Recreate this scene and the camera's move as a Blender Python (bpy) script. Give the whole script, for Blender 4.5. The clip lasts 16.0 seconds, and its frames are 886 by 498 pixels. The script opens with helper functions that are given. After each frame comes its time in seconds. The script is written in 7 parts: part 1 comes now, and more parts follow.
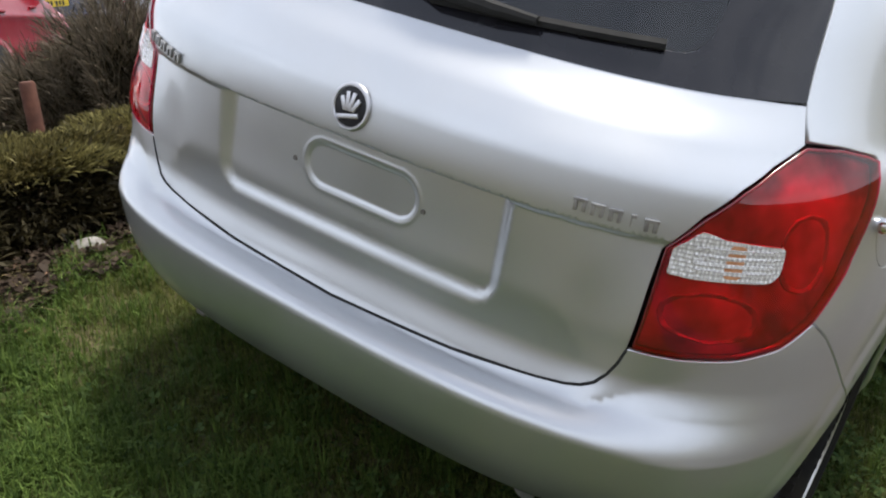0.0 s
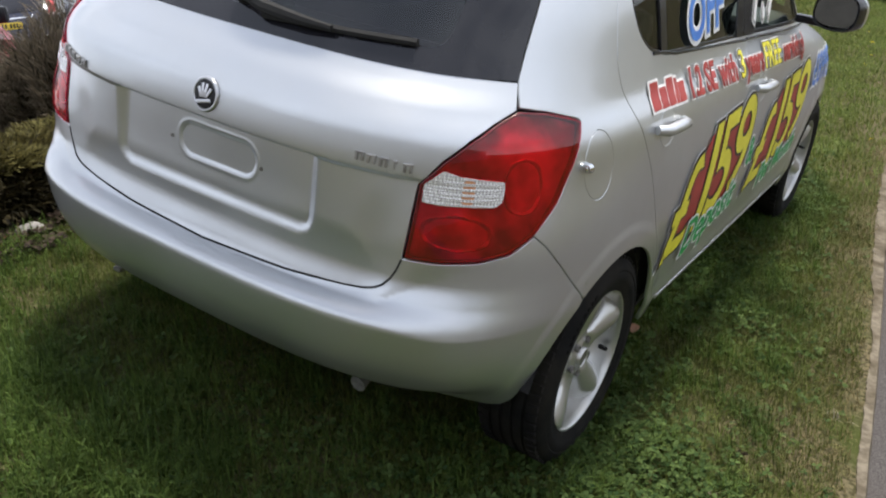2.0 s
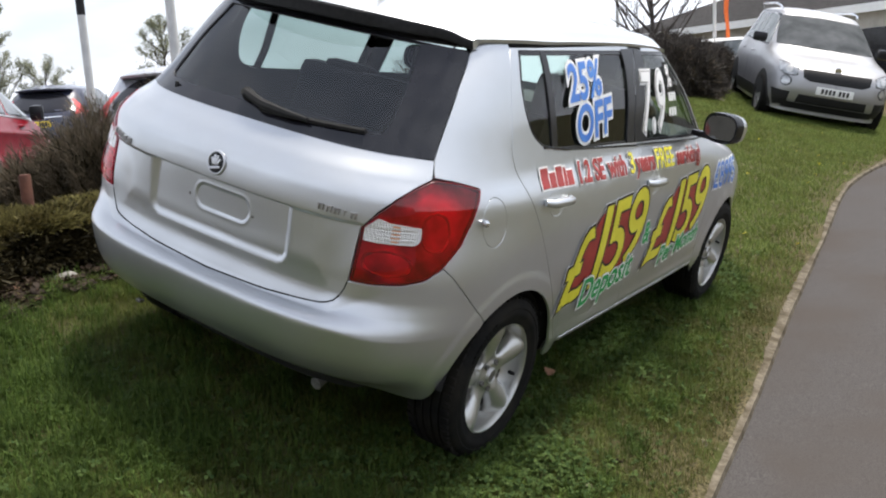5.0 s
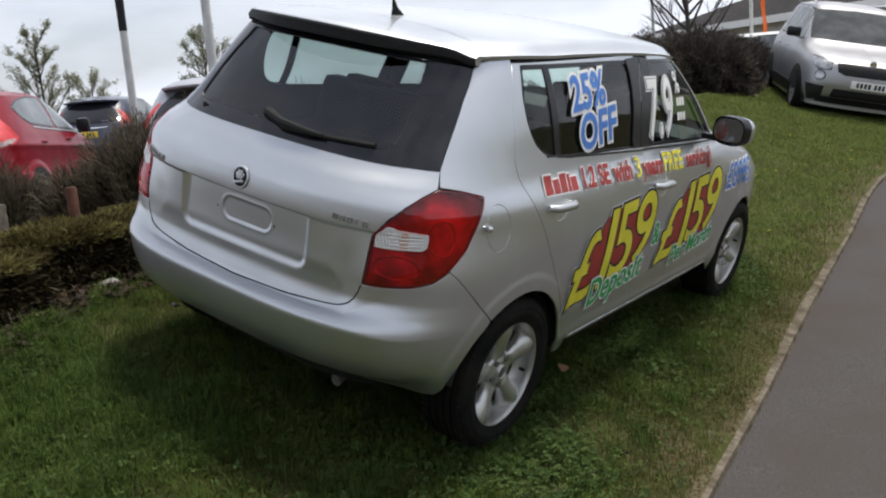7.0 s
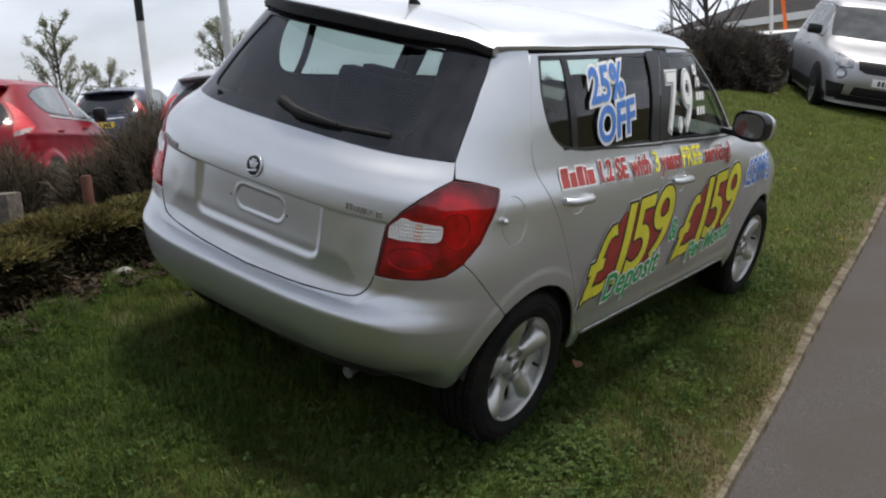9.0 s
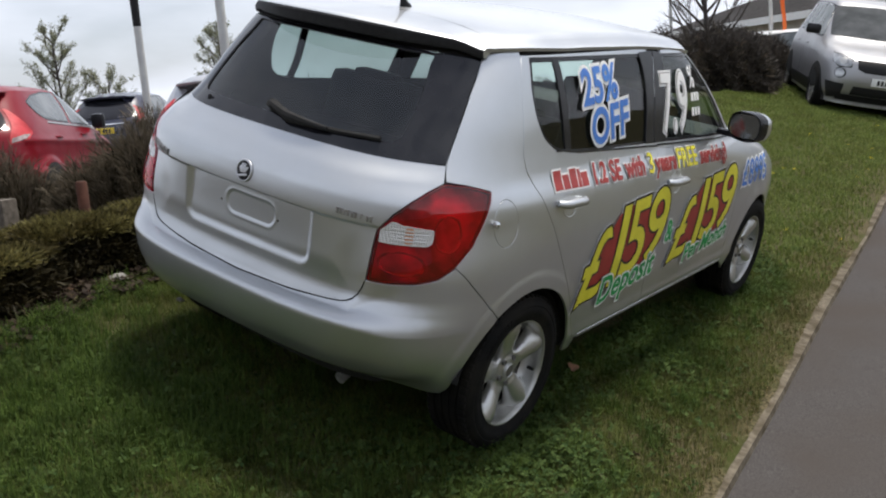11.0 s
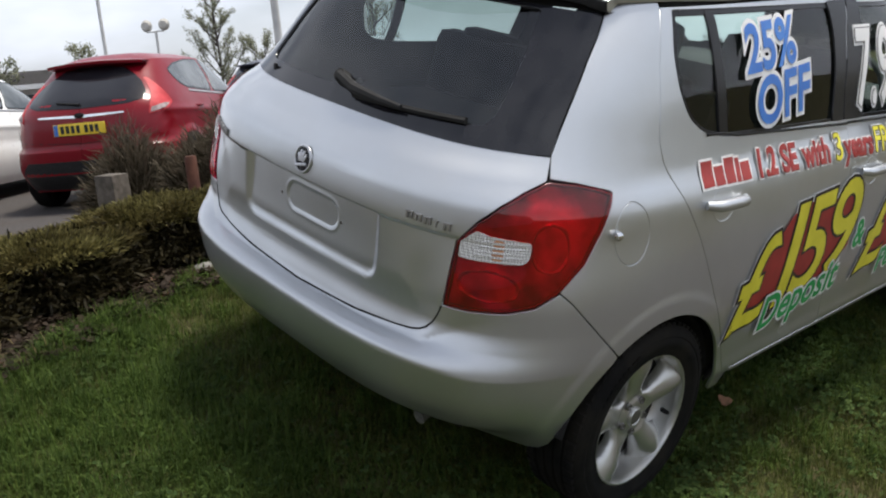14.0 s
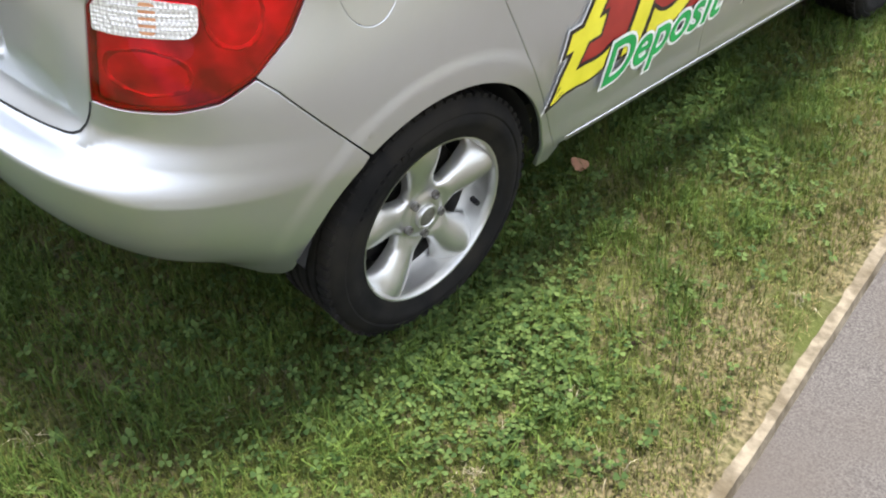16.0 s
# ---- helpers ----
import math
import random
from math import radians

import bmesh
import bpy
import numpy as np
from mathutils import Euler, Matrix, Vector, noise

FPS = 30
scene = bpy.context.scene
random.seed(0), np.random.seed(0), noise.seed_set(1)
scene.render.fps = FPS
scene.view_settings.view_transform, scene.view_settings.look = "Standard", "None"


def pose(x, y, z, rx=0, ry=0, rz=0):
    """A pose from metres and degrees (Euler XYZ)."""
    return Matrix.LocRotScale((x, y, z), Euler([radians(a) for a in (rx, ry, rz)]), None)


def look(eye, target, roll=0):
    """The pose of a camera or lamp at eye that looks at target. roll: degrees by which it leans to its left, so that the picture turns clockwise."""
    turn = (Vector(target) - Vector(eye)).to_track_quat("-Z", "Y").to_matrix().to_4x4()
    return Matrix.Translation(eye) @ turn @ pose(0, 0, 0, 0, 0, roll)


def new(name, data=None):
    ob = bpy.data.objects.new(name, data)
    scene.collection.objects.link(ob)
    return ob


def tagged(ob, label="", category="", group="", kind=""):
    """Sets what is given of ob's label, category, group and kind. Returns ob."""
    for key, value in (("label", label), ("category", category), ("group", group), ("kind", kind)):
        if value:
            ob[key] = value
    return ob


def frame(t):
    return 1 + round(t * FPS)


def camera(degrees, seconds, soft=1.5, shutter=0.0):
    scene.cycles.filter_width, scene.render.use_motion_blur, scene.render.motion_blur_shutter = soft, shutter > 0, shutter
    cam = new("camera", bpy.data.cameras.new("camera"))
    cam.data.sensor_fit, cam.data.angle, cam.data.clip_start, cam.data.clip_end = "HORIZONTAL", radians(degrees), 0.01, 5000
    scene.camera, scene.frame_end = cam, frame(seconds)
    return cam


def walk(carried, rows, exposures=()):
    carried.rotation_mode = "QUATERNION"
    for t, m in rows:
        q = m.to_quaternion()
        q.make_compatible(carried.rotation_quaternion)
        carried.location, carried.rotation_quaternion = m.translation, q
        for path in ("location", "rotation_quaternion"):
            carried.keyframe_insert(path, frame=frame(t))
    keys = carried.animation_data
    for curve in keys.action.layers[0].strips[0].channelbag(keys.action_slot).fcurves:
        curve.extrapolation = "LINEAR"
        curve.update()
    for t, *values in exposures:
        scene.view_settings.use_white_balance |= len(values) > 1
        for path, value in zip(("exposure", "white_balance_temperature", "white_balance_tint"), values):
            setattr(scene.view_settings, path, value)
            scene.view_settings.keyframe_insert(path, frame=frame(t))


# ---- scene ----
from mathutils.geometry import delaunay_2d_cdt

cam = camera(53.6, 16.0, soft=2.1)
PATH = [
    (0, (1.190, -1.685, 1.108), (0.050, -0.163, 0.489), -4.21),
    (0.5, (1.335, -1.705, 1.095), (0.224, -0.158, 0.483), -4.36),
    (1, (1.513, -1.748, 1.100), (0.388, -0.225, 0.454), -3.86),
    (1.5, (1.648, -1.834, 1.104), (0.535, -0.281, 0.511), -5.20),
    (2, (1.763, -1.968, 1.103), (0.675, -0.399, 0.507), -5.43),
    (2.5, (1.855, -2.048, 1.123), (0.739, -0.476, 0.593), -6.15),
    (3, (2.025, -2.090, 1.107), (0.837, -0.563, 0.601), -5.72),
    (3.5, (2.138, -2.156, 1.098), (0.927, -0.701, 0.452), -3.65),
    (4, (2.208, -2.309, 1.091), (1.055, -0.786, 0.499), -4.78),
    (4.5, (2.275, -2.462, 1.087), (1.164, -0.866, 0.618), -4.06),
    (4.7, (2.308, -2.485, 1.070), (1.203, -0.857, 0.714), -3.29),
    (6.8, (2.592, -2.626, 1.103), (1.401, -1.053, 0.773), -4.32),
    (7, (2.566, -2.600, 1.111), (1.375, -1.030, 0.769), -4.63),
    (7.5, (2.563, -2.596, 1.114), (1.371, -1.028, 0.768), -4.53),
    (8, (2.551, -2.595, 1.098), (1.340, -1.045, 0.740), -4.24),
    (8.5, (2.545, -2.588, 1.098), (1.328, -1.042, 0.740), -4.11),
    (9, (2.544, -2.574, 1.094), (1.328, -1.025, 0.744), -4.00),
    (11.5, (2.560, -2.527, 1.089), (1.341, -0.979, 0.747), -4.58),
    (12, (2.539, -2.500, 1.081), (1.326, -0.950, 0.725), -4.83),
    (12.5, (2.468, -2.409, 1.075), (1.250, -0.870, 0.691), -5.85),
    (13, (2.387, -2.282, 1.086), (1.163, -0.737, 0.747), -3.74),
    (13.5, (2.330, -2.118, 1.090), (1.024, -0.664, 0.666), -5.46),
    (14, (2.255, -1.913, 1.095), (0.776, -0.627, 0.699), -5.12),
    (14.5, (2.203, -1.761, 1.084), (0.771, -0.461, 0.574), -6.72),
    (15, (2.118, -1.559, 1.054), (0.839, -0.213, 0.312), -6.66),
    (15.5, (2.086, -1.335, 1.003), (0.898, -0.046, 0.041), -6.59),
    (16, (2.103, -1.074, 1.008), (0.805, 0.044, -0.023), -7.98),
]
EXPOSURES = [(0, 0.90), (1, 0.86), (2, 0.84), (3, 0.76), (3.5, 0.90), (4.0, 1.12), (4.5, 0.95), (5.6, 0.6), (7, 0.26), (12, 0.27), (13, 0.25), (13.5, 0.25), (14, 0.38), (14.5, 0.55), (15, 0.85), (15.5, 1.6), (16, 2.0)]
walk(cam, [(t, look(eye, target, roll)) for t, eye, target, roll in PATH], EXPOSURES)

# ---- daylight: hazy sun ahead of the car, thin cloud ----
SUN_AZ, SUN_EL = 22.0, 71.0          # degrees from +y towards +x, and above the horizon
world = bpy.data.worlds.new("sky")
scene.world = world
world.use_nodes = True
wn, wl = world.node_tree.nodes, world.node_tree.links
sky = wn.new("ShaderNodeTexSky")
sky.sky_type, sky.sun_disc = "NISHITA", False
sky.sun_elevation, sky.sun_rotation = radians(SUN_EL), radians(SUN_AZ)
sky.air_density, sky.dust_density, sky.ozone_density = 1.0, 2.5, 1.0
co = wn.new("ShaderNodeTexCoord")
mp = wn.new("ShaderNodeMapping")
mp.inputs["Scale"].default_value = (1.6, 1.6, 5.0)
cl = wn.new("ShaderNodeTexNoise")
cl.inputs["Scale"].default_value, cl.inputs["Detail"].default_value = 1.7, 5.0
cr = wn.new("ShaderNodeMapRange")
cr.inputs["From Min"].default_value, cr.inputs["From Max"].default_value = 0.30, 0.62
cr.inputs["To Min"].default_value, cr.inputs["To Max"].default_value = 0.38, 0.97
mixc = wn.new("ShaderNodeMix")
mixc.data_type = "RGBA"
mixc.inputs["B"].default_value = (9.7, 10.2, 11.4, 1)
wl.new(co.outputs["Generated"], mp.inputs["Vector"])
wl.new(mp.outputs["Vector"], cl.inputs["Vector"])
wl.new(cl.outputs["Fac"], cr.inputs["Value"])
# the cloud thins out overhead
sx = wn.new("ShaderNodeSeparateXYZ")
thin = wn.new("ShaderNodeMapRange")
thin.inputs["From Min"].default_value, thin.inputs["From Max"].default_value = 0.55, 0.98
thin.inputs["To Min"].default_value, thin.inputs["To Max"].default_value = 1.0, 0.30
mul = wn.new("ShaderNodeMath")
mul.operation = "MULTIPLY"
wl.new(co.outputs["Generated"], sx.inputs["Vector"])
wl.new(sx.outputs["Z"], thin.inputs["Value"])
wl.new(cr.outputs["Result"], mul.inputs[0])
wl.new(thin.outputs["Result"], mul.inputs[1])
wl.new(mul.outputs["Value"], mixc.inputs["Factor"])
wl.new(sky.outputs["Color"], mixc.inputs["A"])
wl.new(mixc.outputs["Result"], wn["Background"].inputs["Color"])
wn["Background"].inputs["Strength"].default_value = 0.085
sun_data = bpy.data.lights.new("sun", "SUN")
sun_data.energy, sun_data.angle, sun_data.color = 3.8, radians(12.0), (1.0, 0.95, 0.87)
sun = new("sun", sun_data)
sd = Vector((math.sin(radians(SUN_AZ)) * math.cos(radians(SUN_EL)), math.cos(radians(SUN_AZ)) * math.cos(radians(SUN_EL)), math.sin(radians(SUN_EL))))
sun.matrix_world = look(sd * 30, (0, 0, 0))

# ---- materials ----
def nodes_of(name, rough=0.5, metal=0.0, color=(0.5, 0.5, 0.5)):
    m = bpy.data.materials.new(name)
    m.use_nodes = True
    n, l = m.node_tree.nodes, m.node_tree.links
    b = n["Principled BSDF"]
    b.inputs["Base Color"].default_value = (*color, 1)
    b.inputs["Roughness"].default_value = rough
    b.inputs["Metallic"].default_value = metal
    return m, n, l, b


def mottled(name, c1, c2, scale, rough=0.6, metal=0.0, bump=0.0, bscale=None, c3=None, scale3=2.0, coat=0.0, spec=0.5):
    """Two colours mixed by fine noise, a third by coarse noise, and fine relief."""
    m, n, l, b = nodes_of(name, rough, metal)
    tc = n.new("ShaderNodeTexCoord")
    t1 = n.new("ShaderNodeTexNoise")
    t1.inputs["Scale"].default_value, t1.inputs["Detail"].default_value = scale, 6
    l.new(tc.outputs["Object"], t1.inputs["Vector"])
    r1 = n.new("ShaderNodeValToRGB")
    r1.color_ramp.elements[0].position, r1.color_ramp.elements[1].position = 0.35, 0.65
    r1.color_ramp.elements[0].color, r1.color_ramp.elements[1].color = (*c1, 1), (*c2, 1)
    l.new(t1.outputs["Fac"], r1.inputs["Fac"])
    out = r1.outputs["Color"]
    if c3:
        t2 = n.new("ShaderNodeTexNoise")
        t2.inputs["Scale"].default_value, t2.inputs["Detail"].default_value = scale3, 4
        l.new(tc.outputs["Object"], t2.inputs["Vector"])
        r2 = n.new("ShaderNodeMapRange")
        r2.inputs["From Min"].default_value, r2.inputs["From Max"].default_value = 0.45, 0.65
        l.new(t2.outputs["Fac"], r2.inputs["Value"])
        mx = n.new("ShaderNodeMix")
        mx.data_type = "RGBA"
        mx.inputs["B"].default_value = (*c3, 1)
        l.new(r2.outputs["Result"], mx.inputs["Factor"])
        l.new(out, mx.inputs["A"])
        out = mx.outputs["Result"]
    l.new(out, b.inputs["Base Color"])
    b.inputs["Coat Weight"].default_value = coat
    b.inputs["Specular IOR Level"].default_value = spec
    if bump:
        t3 = n.new("ShaderNodeTexNoise")
        t3.inputs["Scale"].default_value, t3.inputs["Detail"].default_value = bscale or scale, 6
        l.new(tc.outputs["Object"], t3.inputs["Vector"])
        bp = n.new("ShaderNodeBump")
        bp.inputs["Strength"].default_value, bp.inputs["Distance"].default_value = 0.6, bump
        l.new(t3.outputs["Fac"], bp.inputs["Height"])
        l.new(bp.outputs["Normal"], b.inputs["Normal"])
    return m


def paint(name, color, metal=0.0, rough=0.35, dust=0.06, flake=0.0):
    """Car paint: lacquer over flakes, with a film of dust and faint smears."""
    m, n, l, b = nodes_of(name, rough, metal, color)
    b.inputs["Coat Weight"].default_value, b.inputs["Coat Roughness"].default_value = 0.9, 0.09
    tc = n.new("ShaderNodeTexCoord")
    t1 = n.new("ShaderNodeTexNoise")
    t1.inputs["Scale"].default_value, t1.inputs["Detail"].default_value = 5.0, 7
    l.new(tc.outputs["Object"], t1.inputs["Vector"])
    r1 = n.new("ShaderNodeMapRange")
    r1.inputs["From Min"].default_value, r1.inputs["From Max"].default_value = 0.35, 0.75
    r1.inputs["To Min"].default_value, r1.inputs["To Max"].default_value = 0.0, dust * 3
    l.new(t1.outputs["Fac"], r1.inputs["Value"])
    mx = n.new("ShaderNodeMix")
    mx.data_type = "RGBA"
    mx.inputs["A"].default_value, mx.inputs["B"].default_value = (*color, 1), (0.36, 0.34, 0.31, 1)
    l.new(r1.outputs["Result"], mx.inputs["Factor"])
    l.new(mx.outputs["Result"], b.inputs["Base Color"])
    r2 = n.new("ShaderNodeMapRange")
    r2.inputs["From Min"].default_value, r2.inputs["From Max"].default_value = 0.3, 0.8
    r2.inputs["To Min"].default_value, r2.inputs["To Max"].default_value = rough - 0.04, rough + 0.10
    l.new(t1.outputs["Fac"], r2.inputs["Value"])
    l.new(r2.outputs["Result"], b.inputs["Roughness"])
    if flake:
        v = n.new("ShaderNodeTexVoronoi")
        v.inputs["Scale"].default_value = 1400
        l.new(tc.outputs["Object"], v.inputs["Vector"])
        bp = n.new("ShaderNodeBump")
        bp.inputs["Strength"].default_value, bp.inputs["Distance"].default_value = flake, 0.0004
        l.new(v.outputs["Distance"], bp.inputs["Height"])
        l.new(bp.outputs["Normal"], b.inputs["Normal"])
    return m


def glass(name, tint, gloss=1.0, rough=0.01):
    m = bpy.data.materials.new(name)
    m.use_nodes = True
    n, l = m.node_tree.nodes, m.node_tree.links
    n.remove(n["Principled BSDF"])
    tr, gl = n.new("ShaderNodeBsdfTransparent"), n.new("ShaderNodeBsdfGlossy")
    tr.inputs["Color"].default_value = (*tint, 1)
    gl.inputs["Roughness"].default_value = rough
    lw, mx = n.new("ShaderNodeLayerWeight"), n.new("ShaderNodeMixShader")
    lw.inputs["Blend"].default_value = 0.5
    pw, mr = n.new("ShaderNodeMath"), n.new("ShaderNodeMapRange")
    pw.operation = "POWER"
    pw.inputs[1].default_value = 4.0
    mr.inputs["To Min"].default_value, mr.inputs["To Max"].default_value = 0.05 * gloss, 0.65
    l.new(lw.outputs["Facing"], pw.inputs[0])
    l.new(pw.outputs["Value"], mr.inputs["Value"])
    l.new(mr.outputs["Result"], mx.inputs["Fac"])
    l.new(tr.outputs["BSDF"], mx.inputs[1])
    l.new(gl.outputs["BSDF"], mx.inputs[2])
    l.new(mx.outputs["Shader"], n["Material Output"].inputs["Surface"])
    return m


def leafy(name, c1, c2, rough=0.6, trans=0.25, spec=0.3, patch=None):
    """Leaves and blades: each piece its own shade, with light passing through."""
    m, n, l, b = nodes_of(name, rough)
    g = n.new("ShaderNodeNewGeometry")
    r1 = n.new("ShaderNodeValToRGB")
    r1.color_ramp.elements[0].color, r1.color_ramp.elements[1].color = (*c1, 1), (*c2, 1)
    l.new(g.outputs["Random Per Island"], r1.inputs["Fac"])
    out = r1.outputs["Color"]
    if patch:
        tc, tn, mr, mp2 = n.new("ShaderNodeTexCoord"), n.new("ShaderNodeTexNoise"), n.new("ShaderNodeMapRange"), n.new("ShaderNodeMix")
        tn.inputs["Scale"].default_value, tn.inputs["Detail"].default_value = 3.2, 4
        mr.inputs["From Min"].default_value, mr.inputs["From Max"].default_value = 0.42, 0.66
        mr.inputs["To Max"].default_value = 0.85
        mp2.data_type, mp2.blend_type = "RGBA", "MULTIPLY"
        mp2.inputs["B"].default_value = (*patch, 1)
        l.new(tc.outputs["Object"], tn.inputs["Vector"])
        l.new(tn.outputs["Fac"], mr.inputs["Value"])
        l.new(mr.outputs["Result"], mp2.inputs["Factor"])
        l.new(out, mp2.inputs["A"])
        out = mp2.outputs["Result"]
    l.new(out, b.inputs["Base Color"])
    b.inputs["Specular IOR Level"].default_value = spec
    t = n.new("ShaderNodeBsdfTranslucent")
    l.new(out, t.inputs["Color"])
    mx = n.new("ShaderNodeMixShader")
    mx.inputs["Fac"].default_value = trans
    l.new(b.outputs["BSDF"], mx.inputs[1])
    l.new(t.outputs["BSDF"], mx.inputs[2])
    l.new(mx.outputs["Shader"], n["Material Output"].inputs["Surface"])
    return m


M = {}
M["silver"] = paint("silver_paint", (0.570, 0.590, 0.610), metal=0.92, rough=0.40, dust=0.04, flake=0.06)
M["red"] = paint("red_paint", (0.175, 0.0020, 0.009), rough=0.42, dust=0.0)
M["red"].node_tree.nodes["Principled BSDF"].inputs["Specular IOR Level"].default_value = 0.1
M["red"].node_tree.nodes["Principled BSDF"].inputs["Coat Weight"].default_value = 0.5
M["red"].node_tree.nodes["Principled BSDF"].inputs["Coat Roughness"].default_value = 0.16
M["navy"] = paint("navy_paint", (0.012, 0.016, 0.045), rough=0.3, dust=0.03)
M["pale"] = paint("pale_silver_paint", (0.42, 0.43, 0.46), metal=0.8, rough=0.42, dust=0.05)
M["white"] = paint("white_paint", (0.78, 0.78, 0.76), rough=0.3, dust=0.03)
M["blacktrim"] = mottled("black_plastic", (0.013, 0.013, 0.014), (0.022, 0.022, 0.023), 60, rough=0.6, bump=0.0006, bscale=500, spec=0.22)
M["gloss_black"] = mottled("gloss_black", (0.012, 0.012, 0.014), (0.02, 0.02, 0.022), 8, rough=0.25, spec=0.25)
M["gap"] = mottled("dark_gap", (0.008, 0.008, 0.008), (0.014, 0.014, 0.014), 30, rough=0.9)
M["rubber"] = mottled("tyre_rubber", (0.006, 0.006, 0.006), (0.011, 0.0105, 0.010), 25, rough=0.85, bump=0.0008, bscale=300, c3=(0.016, 0.0145, 0.012), scale3=9, spec=0.12)
# deep barrel: the shade behind the spokes is put into this colour
M["barrel"] = mottled("shaded_wheel_barrel", (0.06, 0.058, 0.055), (0.11, 0.105, 0.10), 20, rough=0.6, metal=0.5)
M["chip"] = leafy("bark_chips", (0.010, 0.007, 0.005), (0.050, 0.036, 0.026), trans=0.0, spec=0.05)
M["alloy"] = paint("alloy_paint", (0.53, 0.53, 0.51), metal=0.85, rough=0.36, dust=0.08)
M["stainless"] = mottled("stainless_tip", (0.24, 0.235, 0.23), (0.42, 0.41, 0.40), 40, rough=0.4, metal=0.7)
M["chrome"] = mottled("chrome", (0.72, 0.73, 0.75), (0.8, 0.8, 0.82), 20, rough=0.12, metal=1.0)
M["satin_chrome"] = mottled("satin_chrome", (0.50, 0.51, 0.53), (0.62, 0.62, 0.64), 20, rough=0.32, metal=0.9)
M["steel"] = mottled("brake_steel", (0.16, 0.15, 0.14), (0.26, 0.25, 0.24), 30, rough=0.5, metal=0.8)
M["rear_glass"] = glass("rear_glass", (0.50, 0.57, 0.57), 1.6)
M["side_glass"] = glass("side_glass", (0.74, 0.84, 0.80))
M["dark_glass"] = glass("dark_glass", (0.10, 0.11, 0.12))
M["far_glass"] = mottled("shaded_car_glass", (0.050, 0.055, 0.058), (0.10, 0.105, 0.11), 3, rough=0.8, spec=0.02)
M["suv_silver"] = paint("suv_silver_paint", (0.36, 0.36, 0.37), metal=0.7, rough=0.42, dust=0.05)
M["suv_silver"].node_tree.nodes["Principled BSDF"].inputs["Coat Weight"].default_value = 0.5
M["far_lamp"] = mottled("red_lamp", (0.34, 0.014, 0.020), (0.52, 0.050, 0.060), 9, rough=0.5, spec=0.3)
M["far_clear"] = mottled("small_clear_lens", (0.20, 0.16, 0.16), (0.42, 0.34, 0.34), 24, rough=0.6, spec=0.2)
M["hatch_window"] = mottled("car_window", (0.055, 0.064, 0.070), (0.135, 0.150, 0.160), 3.5, rough=0.12, spec=0.5)
# opaque pane: the sky mirrored in it is put into the pale grey
M["far_window"] = mottled("sky_grey_car_window", (0.10, 0.115, 0.12), (0.20, 0.22, 0.225), 2.5, rough=0.25, spec=0.4)
M["frit"] = mottled("black_glass_border", (0.010, 0.010, 0.013), (0.016, 0.016, 0.019), 12, rough=0.08)
M["mirror"] = mottled("mirror_glass", (0.18, 0.19, 0.20), (0.22, 0.23, 0.24), 5, rough=0.05, metal=1.0)
M["seat"] = mottled("seat_cloth", (0.010, 0.010, 0.011), (0.02, 0.02, 0.022), 90, rough=0.95, bump=0.001, bscale=400, spec=0.2)
M["dash"] = mottled("dashboard_plastic", (0.02, 0.02, 0.021), (0.03, 0.03, 0.031), 40, rough=0.7, bump=0.0008, bscale=300)
M["lining"] = mottled("grey_lining", (0.20, 0.20, 0.19), (0.26, 0.26, 0.25), 50, rough=0.9)
M["yellow"] = mottled("yellow_sticker", (0.66, 0.60, 0.03), (0.76, 0.69, 0.05), 14, rough=0.4)
M["stick_red"] = mottled("red_sticker", (0.28, 0.022, 0.018), (0.36, 0.032, 0.024), 14, rough=0.4)
M["stick_dark"] = mottled("dark_outline", (0.015, 0.012, 0.012), (0.03, 0.02, 0.02), 14, rough=0.4)
M["stick_white"] = mottled("white_sticker", (0.78, 0.78, 0.77), (0.84, 0.84, 0.83), 14, rough=0.4)
M["stick_green"] = mottled("green_sticker", (0.01, 0.30, 0.07), (0.02, 0.38, 0.09), 14, rough=0.4)
M["stick_blue"] = mottled("blue_sticker", (0.04, 0.16, 0.55), (0.06, 0.22, 0.62), 14, rough=0.4)
M["plate_yellow"] = mottled("plate_yellow", (0.80, 0.58, 0.04), (0.85, 0.62, 0.06), 10, rough=0.35)
M["plate_white"] = mottled("plate_white", (0.76, 0.76, 0.74), (0.8, 0.8, 0.78), 10, rough=0.35)
M["plate_ink"] = mottled("plate_ink", (0.012, 0.012, 0.012), (0.02, 0.02, 0.02), 10, rough=0.5)
M["asphalt"] = mottled("asphalt", (0.042, 0.039, 0.038), (0.094, 0.087, 0.084), 210, rough=0.95, bump=0.003, bscale=240, c3=(0.064, 0.056, 0.051), scale3=1.1, spec=0.06)
M["kerb"] = mottled("edging_concrete", (0.090, 0.076, 0.056), (0.165, 0.142, 0.108), 30, rough=0.95, bump=0.006, bscale=60, c3=(0.06, 0.048, 0.031), scale3=7, spec=0.1)
M["soil"] = mottled("ground_soil", (0.030, 0.028, 0.014), (0.140, 0.116, 0.070), 70, rough=0.97, bump=0.007, bscale=120, c3=(0.048, 0.056, 0.018), scale3=2.6, spec=0.03)
M["bark"] = mottled("bark", (0.040, 0.033, 0.030), (0.085, 0.072, 0.064), 40, rough=0.95, bump=0.006, bscale=50)
M["twig"] = mottled("brown_twig", (0.07, 0.045, 0.032), (0.13, 0.09, 0.065), 30, rough=0.95)
M["wood"] = mottled("post_wood", (0.060, 0.020, 0.011), (0.10, 0.036, 0.020), 20, rough=0.9, bump=0.003, bscale=60)
